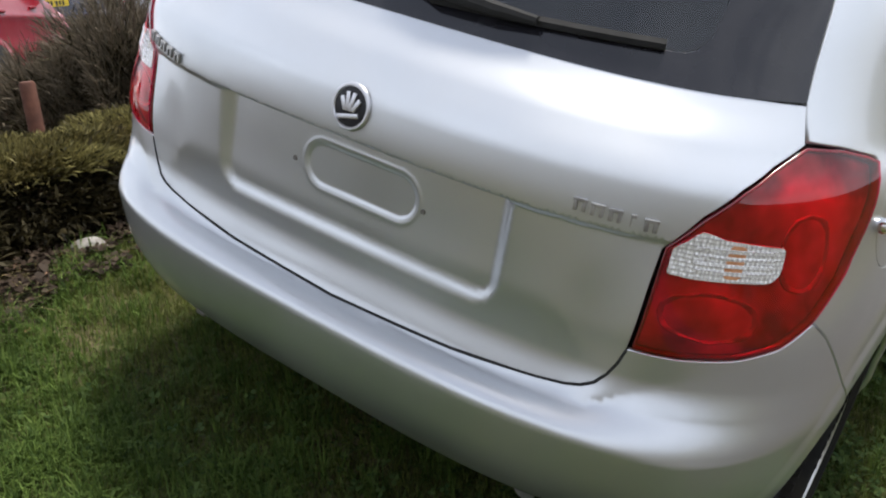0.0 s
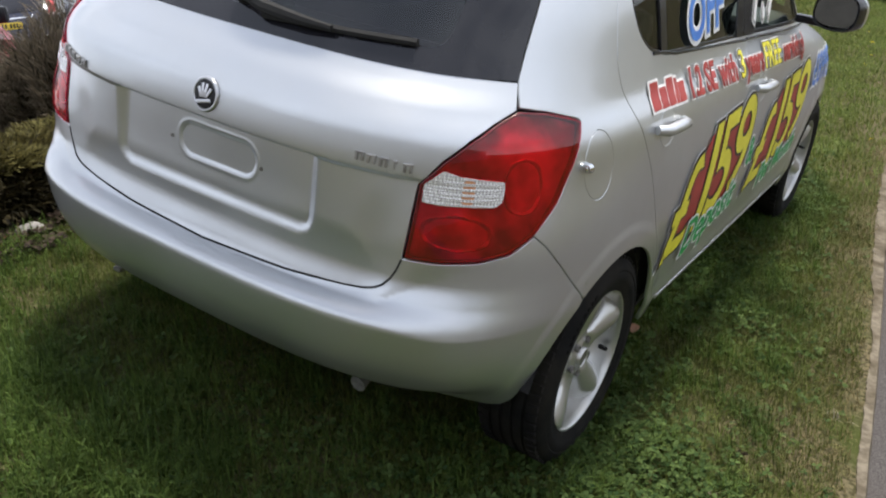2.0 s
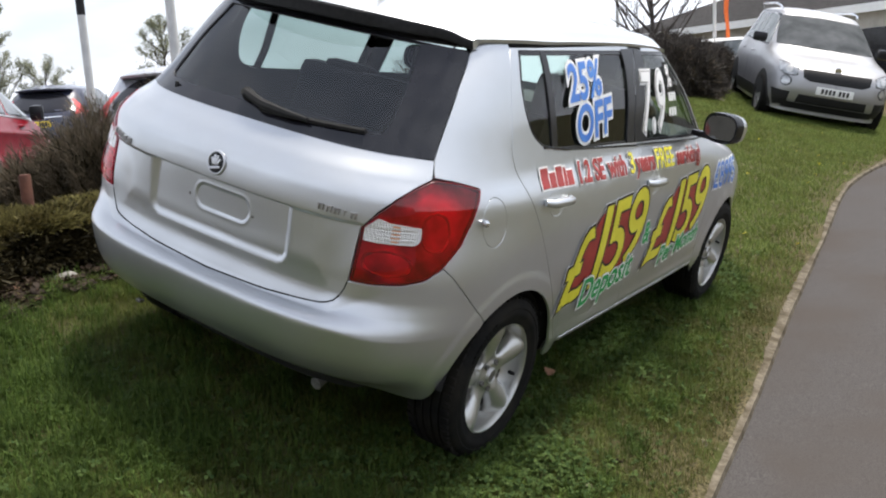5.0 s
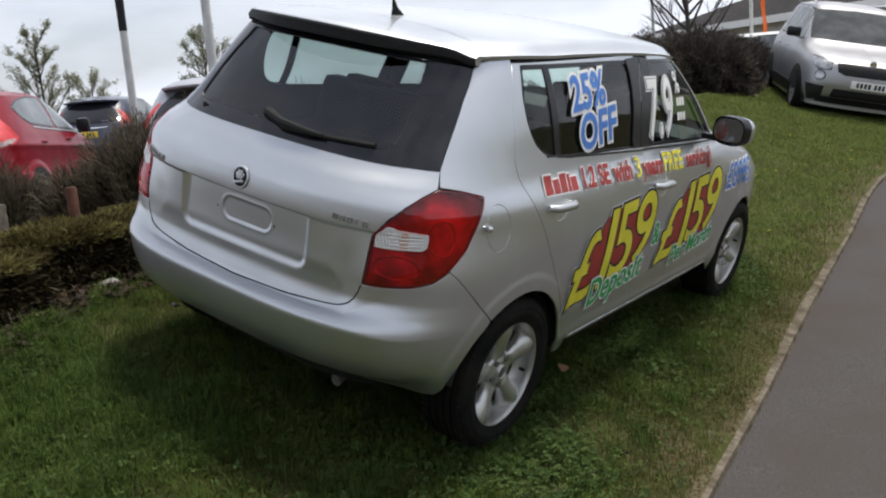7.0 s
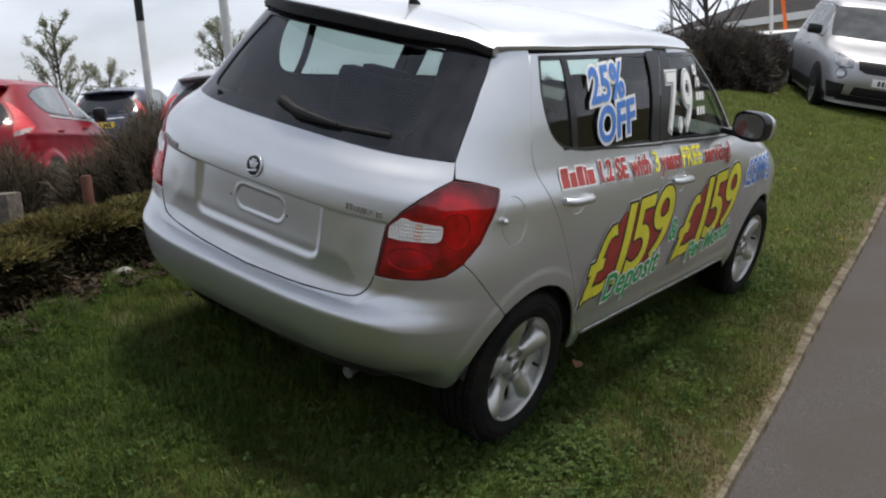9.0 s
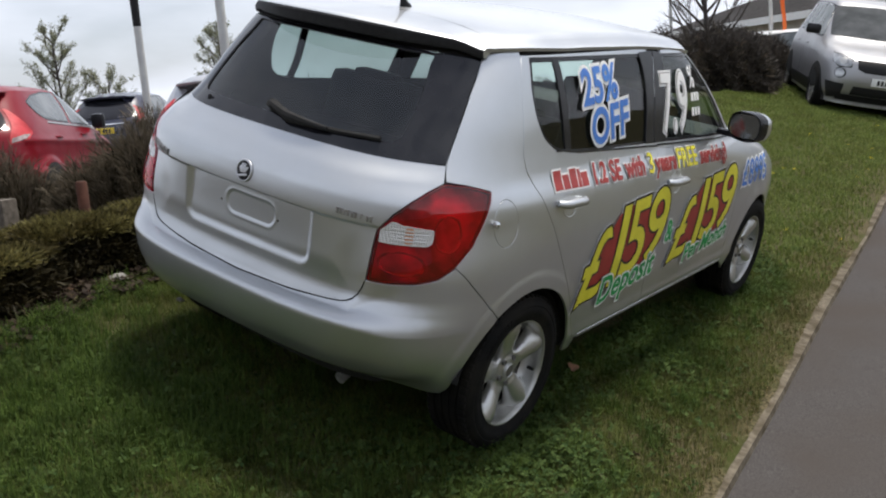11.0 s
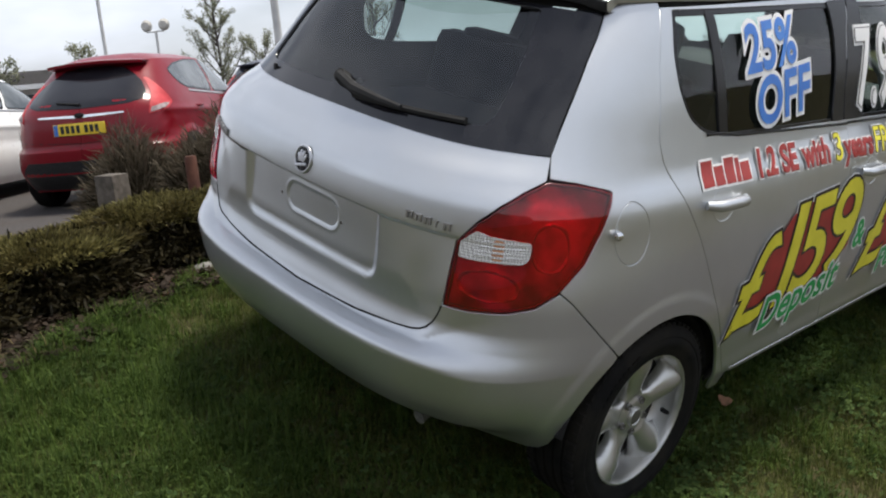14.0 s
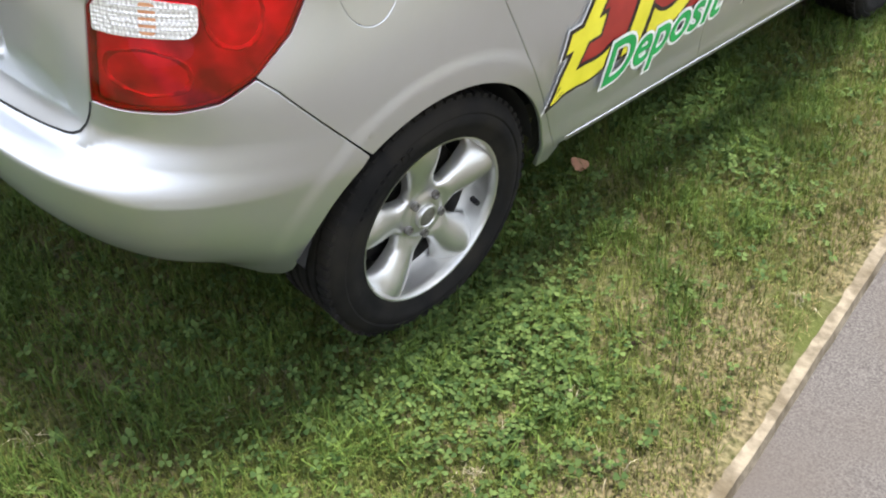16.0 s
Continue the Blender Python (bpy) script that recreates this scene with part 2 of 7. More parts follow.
M["grey_wood"] = mottled("weathered_wood", (0.060, 0.050, 0.040), (0.120, 0.102, 0.084), 25, rough=0.92, bump=0.004, bscale=50)
M["stone"] = mottled("grey_stone", (0.13, 0.12, 0.11), (0.27, 0.26, 0.24), 18, rough=0.9, bump=0.006, bscale=30)
M["pole"] = mottled("pole_metal", (0.50, 0.50, 0.49), (0.60, 0.60, 0.58), 8, rough=0.5)
M["roof_tile"] = mottled("roof_tiles", (0.045, 0.042, 0.042), (0.075, 0.070, 0.070), 8, rough=0.95, bump=0.02, bscale=12)
M["wall"] = mottled("pale_wall", (0.45, 0.43, 0.39), (0.55, 0.53, 0.49), 6, rough=0.9)
M["orange"] = mottled("orange_banner", (0.75, 0.22, 0.06), (0.82, 0.28, 0.09), 5, rough=0.8)
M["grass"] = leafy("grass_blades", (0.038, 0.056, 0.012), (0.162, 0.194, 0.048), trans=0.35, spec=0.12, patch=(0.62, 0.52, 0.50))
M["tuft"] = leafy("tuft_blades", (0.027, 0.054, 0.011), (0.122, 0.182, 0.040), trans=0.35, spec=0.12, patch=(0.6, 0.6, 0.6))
# brighter version of the grass colours, used further up the bank
M["bright_grass"] = leafy("bright_grass_blades", (0.064, 0.098, 0.022), (0.225, 0.275, 0.078), trans=0.35, spec=0.12, patch=(0.75, 0.68, 0.62))
M["dry_grass"] = leafy("dry_grass_blades", (0.090, 0.078, 0.030), (0.26, 0.205, 0.105), spec=0.1)
M["clover"] = leafy("clover_leaves", (0.022, 0.046, 0.014), (0.086, 0.126, 0.038), rough=0.75, spec=0.08)
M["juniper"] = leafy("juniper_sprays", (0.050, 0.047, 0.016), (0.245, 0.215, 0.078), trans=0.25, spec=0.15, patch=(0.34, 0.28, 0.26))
# near-black foliage copy: the shade inside the shrubs is put into its colour
M["shrub_shade"] = leafy("shrub_shade_sprays", (0.0076, 0.0068, 0.0034), (0.0340, 0.0272, 0.0110), trans=0.1, spec=0.1)
M["heather"] = leafy("heather_sprigs", (0.052, 0.046, 0.032), (0.180, 0.145, 0.104), trans=0.2, spec=0.15)
M["hedge"] = leafy("hedge_leaves", (0.035, 0.031, 0.027), (0.085, 0.074, 0.066), trans=0.1, spec=0.15)
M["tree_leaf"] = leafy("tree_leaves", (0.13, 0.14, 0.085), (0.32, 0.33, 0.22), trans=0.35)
M["weed"] = leafy("weed_leaves", (0.030, 0.046, 0.016), (0.085, 0.115, 0.042), rough=0.7, spec=0.08)
M["straw"] = leafy("dead_straw", (0.20, 0.18, 0.12), (0.42, 0.38, 0.28), spec=0.08)
M["olive_grass"] = leafy("olive_grass", (0.050, 0.050, 0.016), (0.185, 0.172, 0.070), spec=0.08, patch=(0.70, 0.78, 0.60))
M["dandelion"] = leafy("dandelion_heads", (0.75, 0.60, 0.02), (0.85, 0.70, 0.04))
M["dead_leaf"] = leafy("dead_leaves", (0.12, 0.06, 0.035), (0.30, 0.15, 0.085))


M["lens_red"] = glass("red_lens", (0.80, 0.002, 0.085), 1.2)
M["lens_bright"] = mottled("bright_reflector", (0.40, 0.34, 0.34), (0.80, 0.74, 0.72), 16, rough=0.25, metal=0.7, bump=0.004, bscale=26)
M["lens_mid"] = mottled("lamp_housing", (0.22, 0.19, 0.20), (0.92, 0.84, 0.86), 11, rough=0.42, metal=0.3, bump=0.004, bscale=20)
M["lens_dark"] = mottled("lamp_edge", (0.10, 0.003, 0.006), (0.16, 0.004, 0.010), 30, rough=0.25, coat=1.0)
def prism_lens(name, dark, light, scale):
    """Clear moulded lens: small square prisms over a bright reflector."""
    m, n, l, b = nodes_of(name, 0.12, 0.3)
    tc, mp, v, r1, bp = n.new("ShaderNodeTexCoord"), n.new("ShaderNodeMapping"), n.new("ShaderNodeTexVoronoi"), n.new("ShaderNodeValToRGB"), n.new("ShaderNodeBump")
    mp.inputs["Scale"].default_value = (1.0, 1.0, 0.8)
    v.inputs["Scale"].default_value, v.inputs["Randomness"].default_value = scale, 0.25
    r1.color_ramp.elements[0].color, r1.color_ramp.elements[1].color = (*light, 1), (*dark, 1)
    r1.color_ramp.elements[0].position, r1.color_ramp.elements[1].position = 0.25, 0.72
    bp.inputs["Strength"].default_value, bp.inputs["Distance"].default_value = 0.8, 0.003
    l.new(tc.outputs["Object"], mp.inputs["Vector"])
    l.new(mp.outputs["Vector"], v.inputs["Vector"])
    l.new(v.outputs["Distance"], r1.inputs["Fac"])
    l.new(r1.outputs["Color"], b.inputs["Base Color"])
    l.new(v.outputs["Distance"], bp.inputs["Height"])
    l.new(bp.outputs["Normal"], b.inputs["Normal"])
    b.inputs["Coat Weight"].default_value = 1.0
    return m


M["lens_clear"] = prism_lens("clear_lens", (0.50, 0.49, 0.48), (0.88, 0.87, 0.86), 190)
M["headlight"] = mottled("headlight_glass", (0.20, 0.21, 0.22), (0.52, 0.53, 0.54), 14, rough=0.25, coat=0.6, metal=0.5)
M["lens_amber"] = mottled("amber_bulb", (0.45, 0.20, 0.10), (0.60, 0.30, 0.16), 60, rough=0.2, coat=1.0)


# ---- building helpers ----
def thing(name, label, category, m=Matrix(), group="", kind=""):
    ob = new(name)
    ob.matrix_basis = m
    return tagged(ob, label, category, group, kind)


def part(name, data, material, parent, label="", smooth=True):
    """Link a bmesh or mesh as one part under its thing."""
    if isinstance(data, bmesh.types.BMesh):
        me = bpy.data.meshes.new(name)
        data.to_mesh(me)
        data.free()
    else:
        me = data
    if not me.materials:
        me.materials.append(material)
    if smooth and not me.has_custom_normals:
        me.shade_smooth()
        me.set_sharp_from_angle(angle=radians(38))
    ob = new(name, me)
    ob.parent = parent
    if label:
        ob["label"] = label
    return ob


def lone(name, bm, material, label, category, m=Matrix(), group="", kind="", smooth=True):
    ob = part(name, bm, material, None, "", smooth)
    ob.matrix_basis = m
    return tagged(ob, label, category, group, kind)


def raw_mesh(name, verts, faces_flat, per):
    """A mesh straight from arrays: verts (n, 3) and faces of `per` corners each."""
    verts = np.asarray(verts, np.float32)
    idx = np.asarray(faces_flat, np.int32).ravel()
    nf = len(idx) // per
    me = bpy.data.meshes.new(name)
    me.vertices.add(len(verts))
    me.vertices.foreach_set("co", verts.ravel())
    me.loops.add(len(idx))
    me.loops.foreach_set("vertex_index", idx)
    me.polygons.add(nf)
    me.polygons.foreach_set("loop_start", np.arange(nf, dtype=np.int32) * per)
    me.update(calc_edges=True)
    me.validate()
    return me


def box(bm, cx, cy, cz, sx, sy, sz, bevel=0.0, m=None):
    r = bmesh.ops.create_cube(bm, size=1.0)
    vs = r["verts"]
    bmesh.ops.scale(bm, vec=(sx, sy, sz), verts=vs)
    if bevel:
        es = list({e for v in vs for e in v.link_edges})
        r2 = bmesh.ops.bevel(bm, geom=es, offset=bevel, segments=2, profile=0.6, affect="EDGES")
        vs = list({v for f in r2["faces"] for v in f.verts} | {v for v in vs if v.is_valid})
        seen = set(vs)
        stack = list(vs)
        while stack:
            for e in stack.pop().link_edges:
                for v in e.verts:
                    if v not in seen:
                        seen.add(v)
                        stack.append(v)
        vs = list(seen)
    bmesh.ops.translate(bm, vec=(cx, cy, cz), verts=vs)
    if m is not None:
        bmesh.ops.transform(bm, matrix=m, verts=vs)
    return vs


def tube(bm, pts, radii, sides=8, cap=True):
    """A tube of changing radius along points."""
    pts = [Vector(p) for p in pts]
    rings = []
    for i, p in enumerate(pts):
        d = (pts[min(i + 1, len(pts) - 1)] - pts[max(i - 1, 0)]).normalized()
        a = d.orthogonal().normalized() if i == 0 else (rings_axis - d * rings_axis.dot(d)).normalized()
        rings_axis = a
        b = d.cross(a)
        rings.append([bm.verts.new(p + (a * math.cos(2 * math.pi * k / sides) + b * math.sin(2 * math.pi * k / sides)) * radii[i]) for k in range(sides)])
    for r0, r1 in zip(rings, rings[1:]):
        for k in range(sides):
            bm.faces.new((r0[k], r0[(k + 1) % sides], r1[(k + 1) % sides], r1[k]))
    if cap:
        bm.faces.new(list(reversed(rings[0])))
        bm.faces.new(rings[-1])


def lathe(bm, profile, n=48, axis="x", closed=False):
    """Turn a profile of (along axis, radius) round the x axis."""
    rings = []
    for a, r in profile:
        rings.append([bm.verts.new((a, r * math.cos(2 * math.pi * k / n), r * math.sin(2 * math.pi * k / n))) for k in range(n)])
    pairs = list(zip(rings, rings[1:])) + ([(rings[-1], rings[0])] if closed else [])
    for r0, r1 in pairs:
        for k in range(n):
            bm.faces.new((r0[k], r0[(k + 1) % n], r1[(k + 1) % n], r1[k]))
    return rings


def in_poly(px, py, poly):
    poly = np.asarray(poly)
    x0, y0 = poly[:, 0], poly[:, 1]
    x1, y1 = np.roll(x0, -1), np.roll(y0, -1)
    px, py = np.asarray(px)[:, None], np.asarray(py)[:, None]
    cross = ((y0 > py) != (y1 > py)) & (px < (x1 - x0) * (py - y0) / np.where(y1 == y0, 1e-12, y1 - y0) + x0)
    return cross.sum(1) % 2 == 1


def dense(poly, step):
    out = []
    for (x0, y0), (x1, y1) in zip(poly, list(poly[1:]) + [poly[0]]):
        k = max(1, int(math.hypot(x1 - x0, y1 - y0) / step))
        out += [(x0 + (x1 - x0) * i / k, y0 + (y1 - y0) * i / k) for i in range(k)]
    return out


def rounded(poly, radii, n=5):
    """Round the corners of a polygon; radii: one number or one for each corner."""
    out, k = [], len(poly)
    for i in range(k):
        p, a, b = Vector(poly[i]), Vector(poly[i - 1]), Vector(poly[(i + 1) % k])
        r = radii[i] if isinstance(radii, (list, tuple)) else radii
        if r <= 0:
            out.append(tuple(p))
            continue
        la, lb = (a - p).length, (b - p).length
        r = min(r, la * 0.49, lb * 0.49)
        s, e = p + (a - p) * (r / la), p + (b - p) * (r / lb)
        for j in range(n + 1):
            t = j / n
            out.append(tuple(s * (1 - t) ** 2 + p * 2 * t * (1 - t) + e * t * t))
    return out


def fill(poly, step, holes=(), extra=()):
    """Triangles over a flat polygon with holes, with inner points on a grid: points, triangles, rims."""
    rims = [dense(poly, step)] + [dense(h, step) for h in holes]
    pts, edges = [], []
    for r in rims:
        o = len(pts)
        pts += r
        edges += [(o + i, o + (i + 1) % len(r)) for i in range(len(r))]
    rimpts = np.array(pts)
    x0, y0 = rimpts.min(0)
    x1, y1 = rimpts.max(0)
    gx, gy = np.meshgrid(np.arange(x0 + step / 2, x1, step), np.arange(y0 + step / 2, y1, step))
    gx = gx + (np.arange(gx.shape[0]) % 2)[:, None] * step / 2
    g = np.stack([gx.ravel(), gy.ravel()], 1)
    if len(extra):
        g = np.concatenate([g, np.array(extra)])
    ok = in_poly(g[:, 0], g[:, 1], poly)
    for h in holes:
        ok &= ~in_poly(g[:, 0], g[:, 1], h)
    g = g[ok]
    if len(g):
        near = np.full(len(g), 9.0)
        for k in range(0, len(rimpts), 64):
            q = rimpts[k:k + 64]
            near = np.minimum(near, ((g[:, None, :] - q[None]) ** 2).sum(2).min(1))
        g = g[near > (0.35 * step) ** 2]
        pts += [tuple(p) for p in g]
    v, e, f, *_ = delaunay_2d_cdt([Vector(p) for p in pts], edges, [], 0, 1e-7)
    v = np.array([tuple(p) for p in v])
    f = np.array([t for t in f if len(t) == 3])
    c = v[f].mean(1)
    keep = in_poly(c[:, 0], c[:, 1], poly)
    for h in holes:
        keep &= ~in_poly(c[:, 0], c[:, 1], h)
    return v, f[keep]


def smoothstep(a, b, x):
    t = np.clip((np.asarray(x, float) - a) / (b - a), 0, 1)
    return t * t * (3 - 2 * t)


def pchip(xs, ys):
    """A smooth curve through points that never overshoots."""
    xs, ys = np.array(xs, float), np.array(ys, float)
    h = np.diff(xs)
    d = np.diff(ys) / h
    m = np.zeros(len(xs))
    m[0], m[-1] = d[0], d[-1]
    for i in range(1, len(xs) - 1):
        if d[i - 1] * d[i] > 0:
            a, b = 2 * h[i] + h[i - 1], h[i] + 2 * h[i - 1]
            m[i] = (a + b) / (a / d[i - 1] + b / d[i])

    def f(x):
        x = np.clip(np.asarray(x, float), xs[0], xs[-1])
        i = np.clip(np.searchsorted(xs, x) - 1, 0, len(h) - 1)
        t = (x - xs[i]) / h[i]
        return ((1 + 2 * t) * (1 - t) ** 2 * ys[i] + t * (1 - t) ** 2 * h[i] * m[i]
                + t * t * (3 - 2 * t) * ys[i + 1] + t * t * (t - 1) * h[i] * m[i + 1])
    return f


class Body:
    """A car body as outlines stacked over its height: half width, tail and nose, and how square its corners are."""

    def __init__(self, width, tail, nose, pr, qr, yc=0.6, pf=3.0, qf=5.0, relief=None, spread=None):
        self.width, self.tail, self.nose, self.pr, self.qr, self.yc, self.pf, self.qf = width, tail, nose, pr, qr, yc, pf, qf
        self.relief, self.spread = relief, spread
        self.ph = np.linspace(0, np.pi, 1400)
        r = self.radius(self.ph, 0.75)
        self.arc = np.concatenate([[0], np.cumsum(np.hypot(np.diff(r * np.sin(self.ph)), np.diff(r * np.cos(self.ph))))])
        self.end = float(self.arc[-1])

    def radius(self, phi, z):
        phi, z = np.broadcast_arrays(np.asarray(phi, float), np.asarray(z, float))
        s, c = np.abs(np.sin(phi)), np.cos(phi)
        A, Br, Bf, p, q = self.width(z), self.yc - self.tail(z), self.nose(z) - self.yc, self.pr(z), self.qr(z)
        lo, hi = np.zeros(phi.shape), np.full(phi.shape, 4.5)
        for _ in range(28):
            r = (lo + hi) / 2
            dy = self.yc + r * c
            back = dy > 0
            v = (r * s / A) ** np.where(back, p, self.pf) + (np.abs(dy) / np.where(back, Br, Bf)) ** np.where(back, q, self.qf)
            lo, hi = np.where(v < 1, r, lo), np.where(v < 1, hi, r)
        return (lo + hi) / 2

    def c_of(self, x, y):
        """Length round the outline, from the middle of the tail, of a place on the body."""
        return float(np.sign(x) * np.interp(abs(math.atan2(x, -y)), self.ph, self.arc))

    def side(self, y, z):
        """The same for a place on the right flank given by y and z."""
        dy = self.yc - y
        back = dy > 0
        B = np.where(back, self.yc - self.tail(z), self.nose(z) - self.yc)
        p, q = np.where(back, self.pr(z), self.pf), np.where(back, self.qr(z), self.qf)
        x = self.width(z) * np.maximum(1 - np.minimum(np.abs(dy) / B, 1) ** q, 1e-6) ** (1 / p)
        c = np.interp(np.arctan2(x, -np.asarray(y, float)), self.ph, self.arc)
        return float(c) if c.ndim == 0 else c

    def base(self, c, z):
        phi = np.sign(c) * np.interp(np.abs(c), self.arc, self.ph)
        r = self.radius(phi, z)
        return np.stack([r * np.sin(phi), -r * np.cos(phi), np.broadcast_to(z, r.shape)], -1)

    def widened(self, p):
        """The kerb-side corner stands out a little further than the other."""
        if self.spread is None:
            return p
        x, y = p[..., 0], p[..., 1]
        w = self.spread(p[..., 2]) * (np.clip(-x, 0, 1) / 0.75) ** 2.2 * (1 - smoothstep(-0.1, 1.0, y))
        return p + np.stack([-w, -0.3 * w, 0 * w], -1)

    def plain(self, c, z):
        return self.widened(self.base(c, z))

    def normal(self, f, c, z):
        e = 0.0015
        a = f(c + e, z) - f(c - e, z)
        b = f(c, z + e) - f(c, z - e)
        n = np.cross(a, b)
        return n / np.maximum(np.linalg.norm(n, axis=-1, keepdims=True), 1e-9)

    def at(self, c, z):
        """The surface with its pressed relief."""
        c, z = np.asarray(c, float), np.asarray(z, float)
        p = self.base(c, z)
        if self.relief is None:
            return self.widened(p)
        return self.widened(p + self.normal(self.base, c, z) * self.relief(p)[..., None])

    def panel(self, name, polys, material, parent, lift=0.0, rim=0.009, step=0.03, label="", holes=(), extra=(), mirror=False, shape=None):
        """Sheet-metal (or glass) pieces on the surface, with edges turned in. polys: outlines in (length round, height)."""
        V, N, F, o = [], [], [], 0
        work = [(p, 1) for p in polys] + ([(p, -1) for p in polys] if mirror else [])
        for poly, sgn in work:
            v, f = fill(poly, step, holes, extra)
            c, z = sgn * v[:, 0], v[:, 1]
            if sgn < 0:
                f = f[:, ::-1]
            p, n = (shape or self.at)(c, z), self.normal(shape or self.at, c, z)
            q = p + n * lift
            V.append(q)
            N.append(n)
            F.append(f + o)
            k = len(q)
            # turned-in edges along every rim
            count = {}
            for t in f:
                for i in range(3):
                    a, b = int(t[i]), int(t[(i + 1) % 3])
                    count[(a, b)] = count.get((a, b), 0) + 1
            rims = [(a, b) for (a, b) in count if (b, a) not in count]
            if rim:
                used = sorted({i for e in rims for i in e})
                # sharp edge: the rim's own copies
                m1 = {i: k + j for j, i in enumerate(used)}
                m2 = {i: k + len(used) + j for j, i in enumerate(used)}
                out2d = np.zeros((len(v), 3))
                for a, b in rims:
                    t3 = q[b] - q[a]
                    s3 = np.cross(t3, n[a])
                    s3 = s3 / max(np.linalg.norm(s3), 1e-9)
                    out2d[a] += s3
                    out2d[b] += s3
                out2d /= np.maximum(np.linalg.norm(out2d, axis=1, keepdims=True), 1e-9)
                soft = out2d[used] * 0.6 + n[used] * 0.6
                soft /= np.maximum(np.linalg.norm(soft, axis=1, keepdims=True), 1e-9)
                V += [q[used] + out2d[used] * 0.0012 - n[used] * 0.0012, q[used] + out2d[used] * 0.0012 - n[used] * rim]
                N += [soft, out2d[used]]
                G = []
                for a, b in rims:
                    G += [(b, a, m1[a]), (b, m1[a], m1[b]), (m1[b], m1[a], m2[a]), (m1[b], m2[a], m2[b])]
                F.append(np.array(G) + o)
                k += 2 * len(used)
            o += k
        me = raw_mesh(name, np.concatenate(V), np.concatenate(F), 3)
        me.shade_smooth()
        nn = np.concatenate(N)
        if len(nn) == len(me.vertices):
            me.normals_split_custom_set_from_vertices(nn.tolist())
        return part(name, me, material, parent, label)


def words(text, size, shear=0.0, offset=0.0, step=None, spacing=1.0):
    """Flat lettering in the built-in font as points and triangles, from its lower left corner."""
    cu = bpy.data.curves.new("lettering", "FONT")
    cu.body, cu.size, cu.shear, cu.offset, cu.space_character = text, size, shear, offset, spacing
    cu.resolution_u = 5
    ob = bpy.data.objects.new("lettering", cu)
    scene.collection.objects.link(ob)
    me = bpy.data.meshes.new_from_object(ob.evaluated_get(bpy.context.evaluated_depsgraph_get()))
    bm = bmesh.new()
    bm.from_mesh(me)
    bmesh.ops.triangulate(bm, faces=bm.faces[:])
    if step:
        for _ in range(3):
            long = [e for e in bm.edges if e.calc_length() > step]
            if not long:
                break
            bmesh.ops.subdivide_edges(bm, edges=long, cuts=1)
            bmesh.ops.triangulate(bm, faces=bm.faces[:])
    bm.verts.index_update()
    v = np.array([tuple(p.co)[:2] for p in bm.verts]).reshape(-1, 2)
    f = np.array([[p.index for p in q.verts] for q in bm.faces]).reshape(-1, 3)
    bm.free()
    bpy.data.meshes.remove(me)
    bpy.data.objects.remove(ob)
    bpy.data.curves.remove(cu)
    return v, f

# ---- the silver hatchback ----
BANK = 14.5                                   # the grass bank leans this much, down to the right
BANKM = pose(0, 0, 0, 0, BANK, 0)
ARCH_R, ARCH_Z, WHEEL_F = 0.335, 0.29, 2.451


def sd_box(x, z, cx, cz, hx, hz, r):
    qx, qz = np.abs(x - cx) - hx + r, np.abs(z - cz) - hz + r
    return np.hypot(np.maximum(qx, 0), np.maximum(qz, 0)) + np.minimum(np.maximum(qx, qz), 0) - r


GATE_EDGE = [(0.0, 0.586), (0.259, 0.594), (0.411, 0.604), (0.455, 0.609), (0.478, 0.615), (0.495, 0.6245), (0.508, 0.641), (0.519, 0.663), (0.526, 0.690), (0.527, 0.72)]


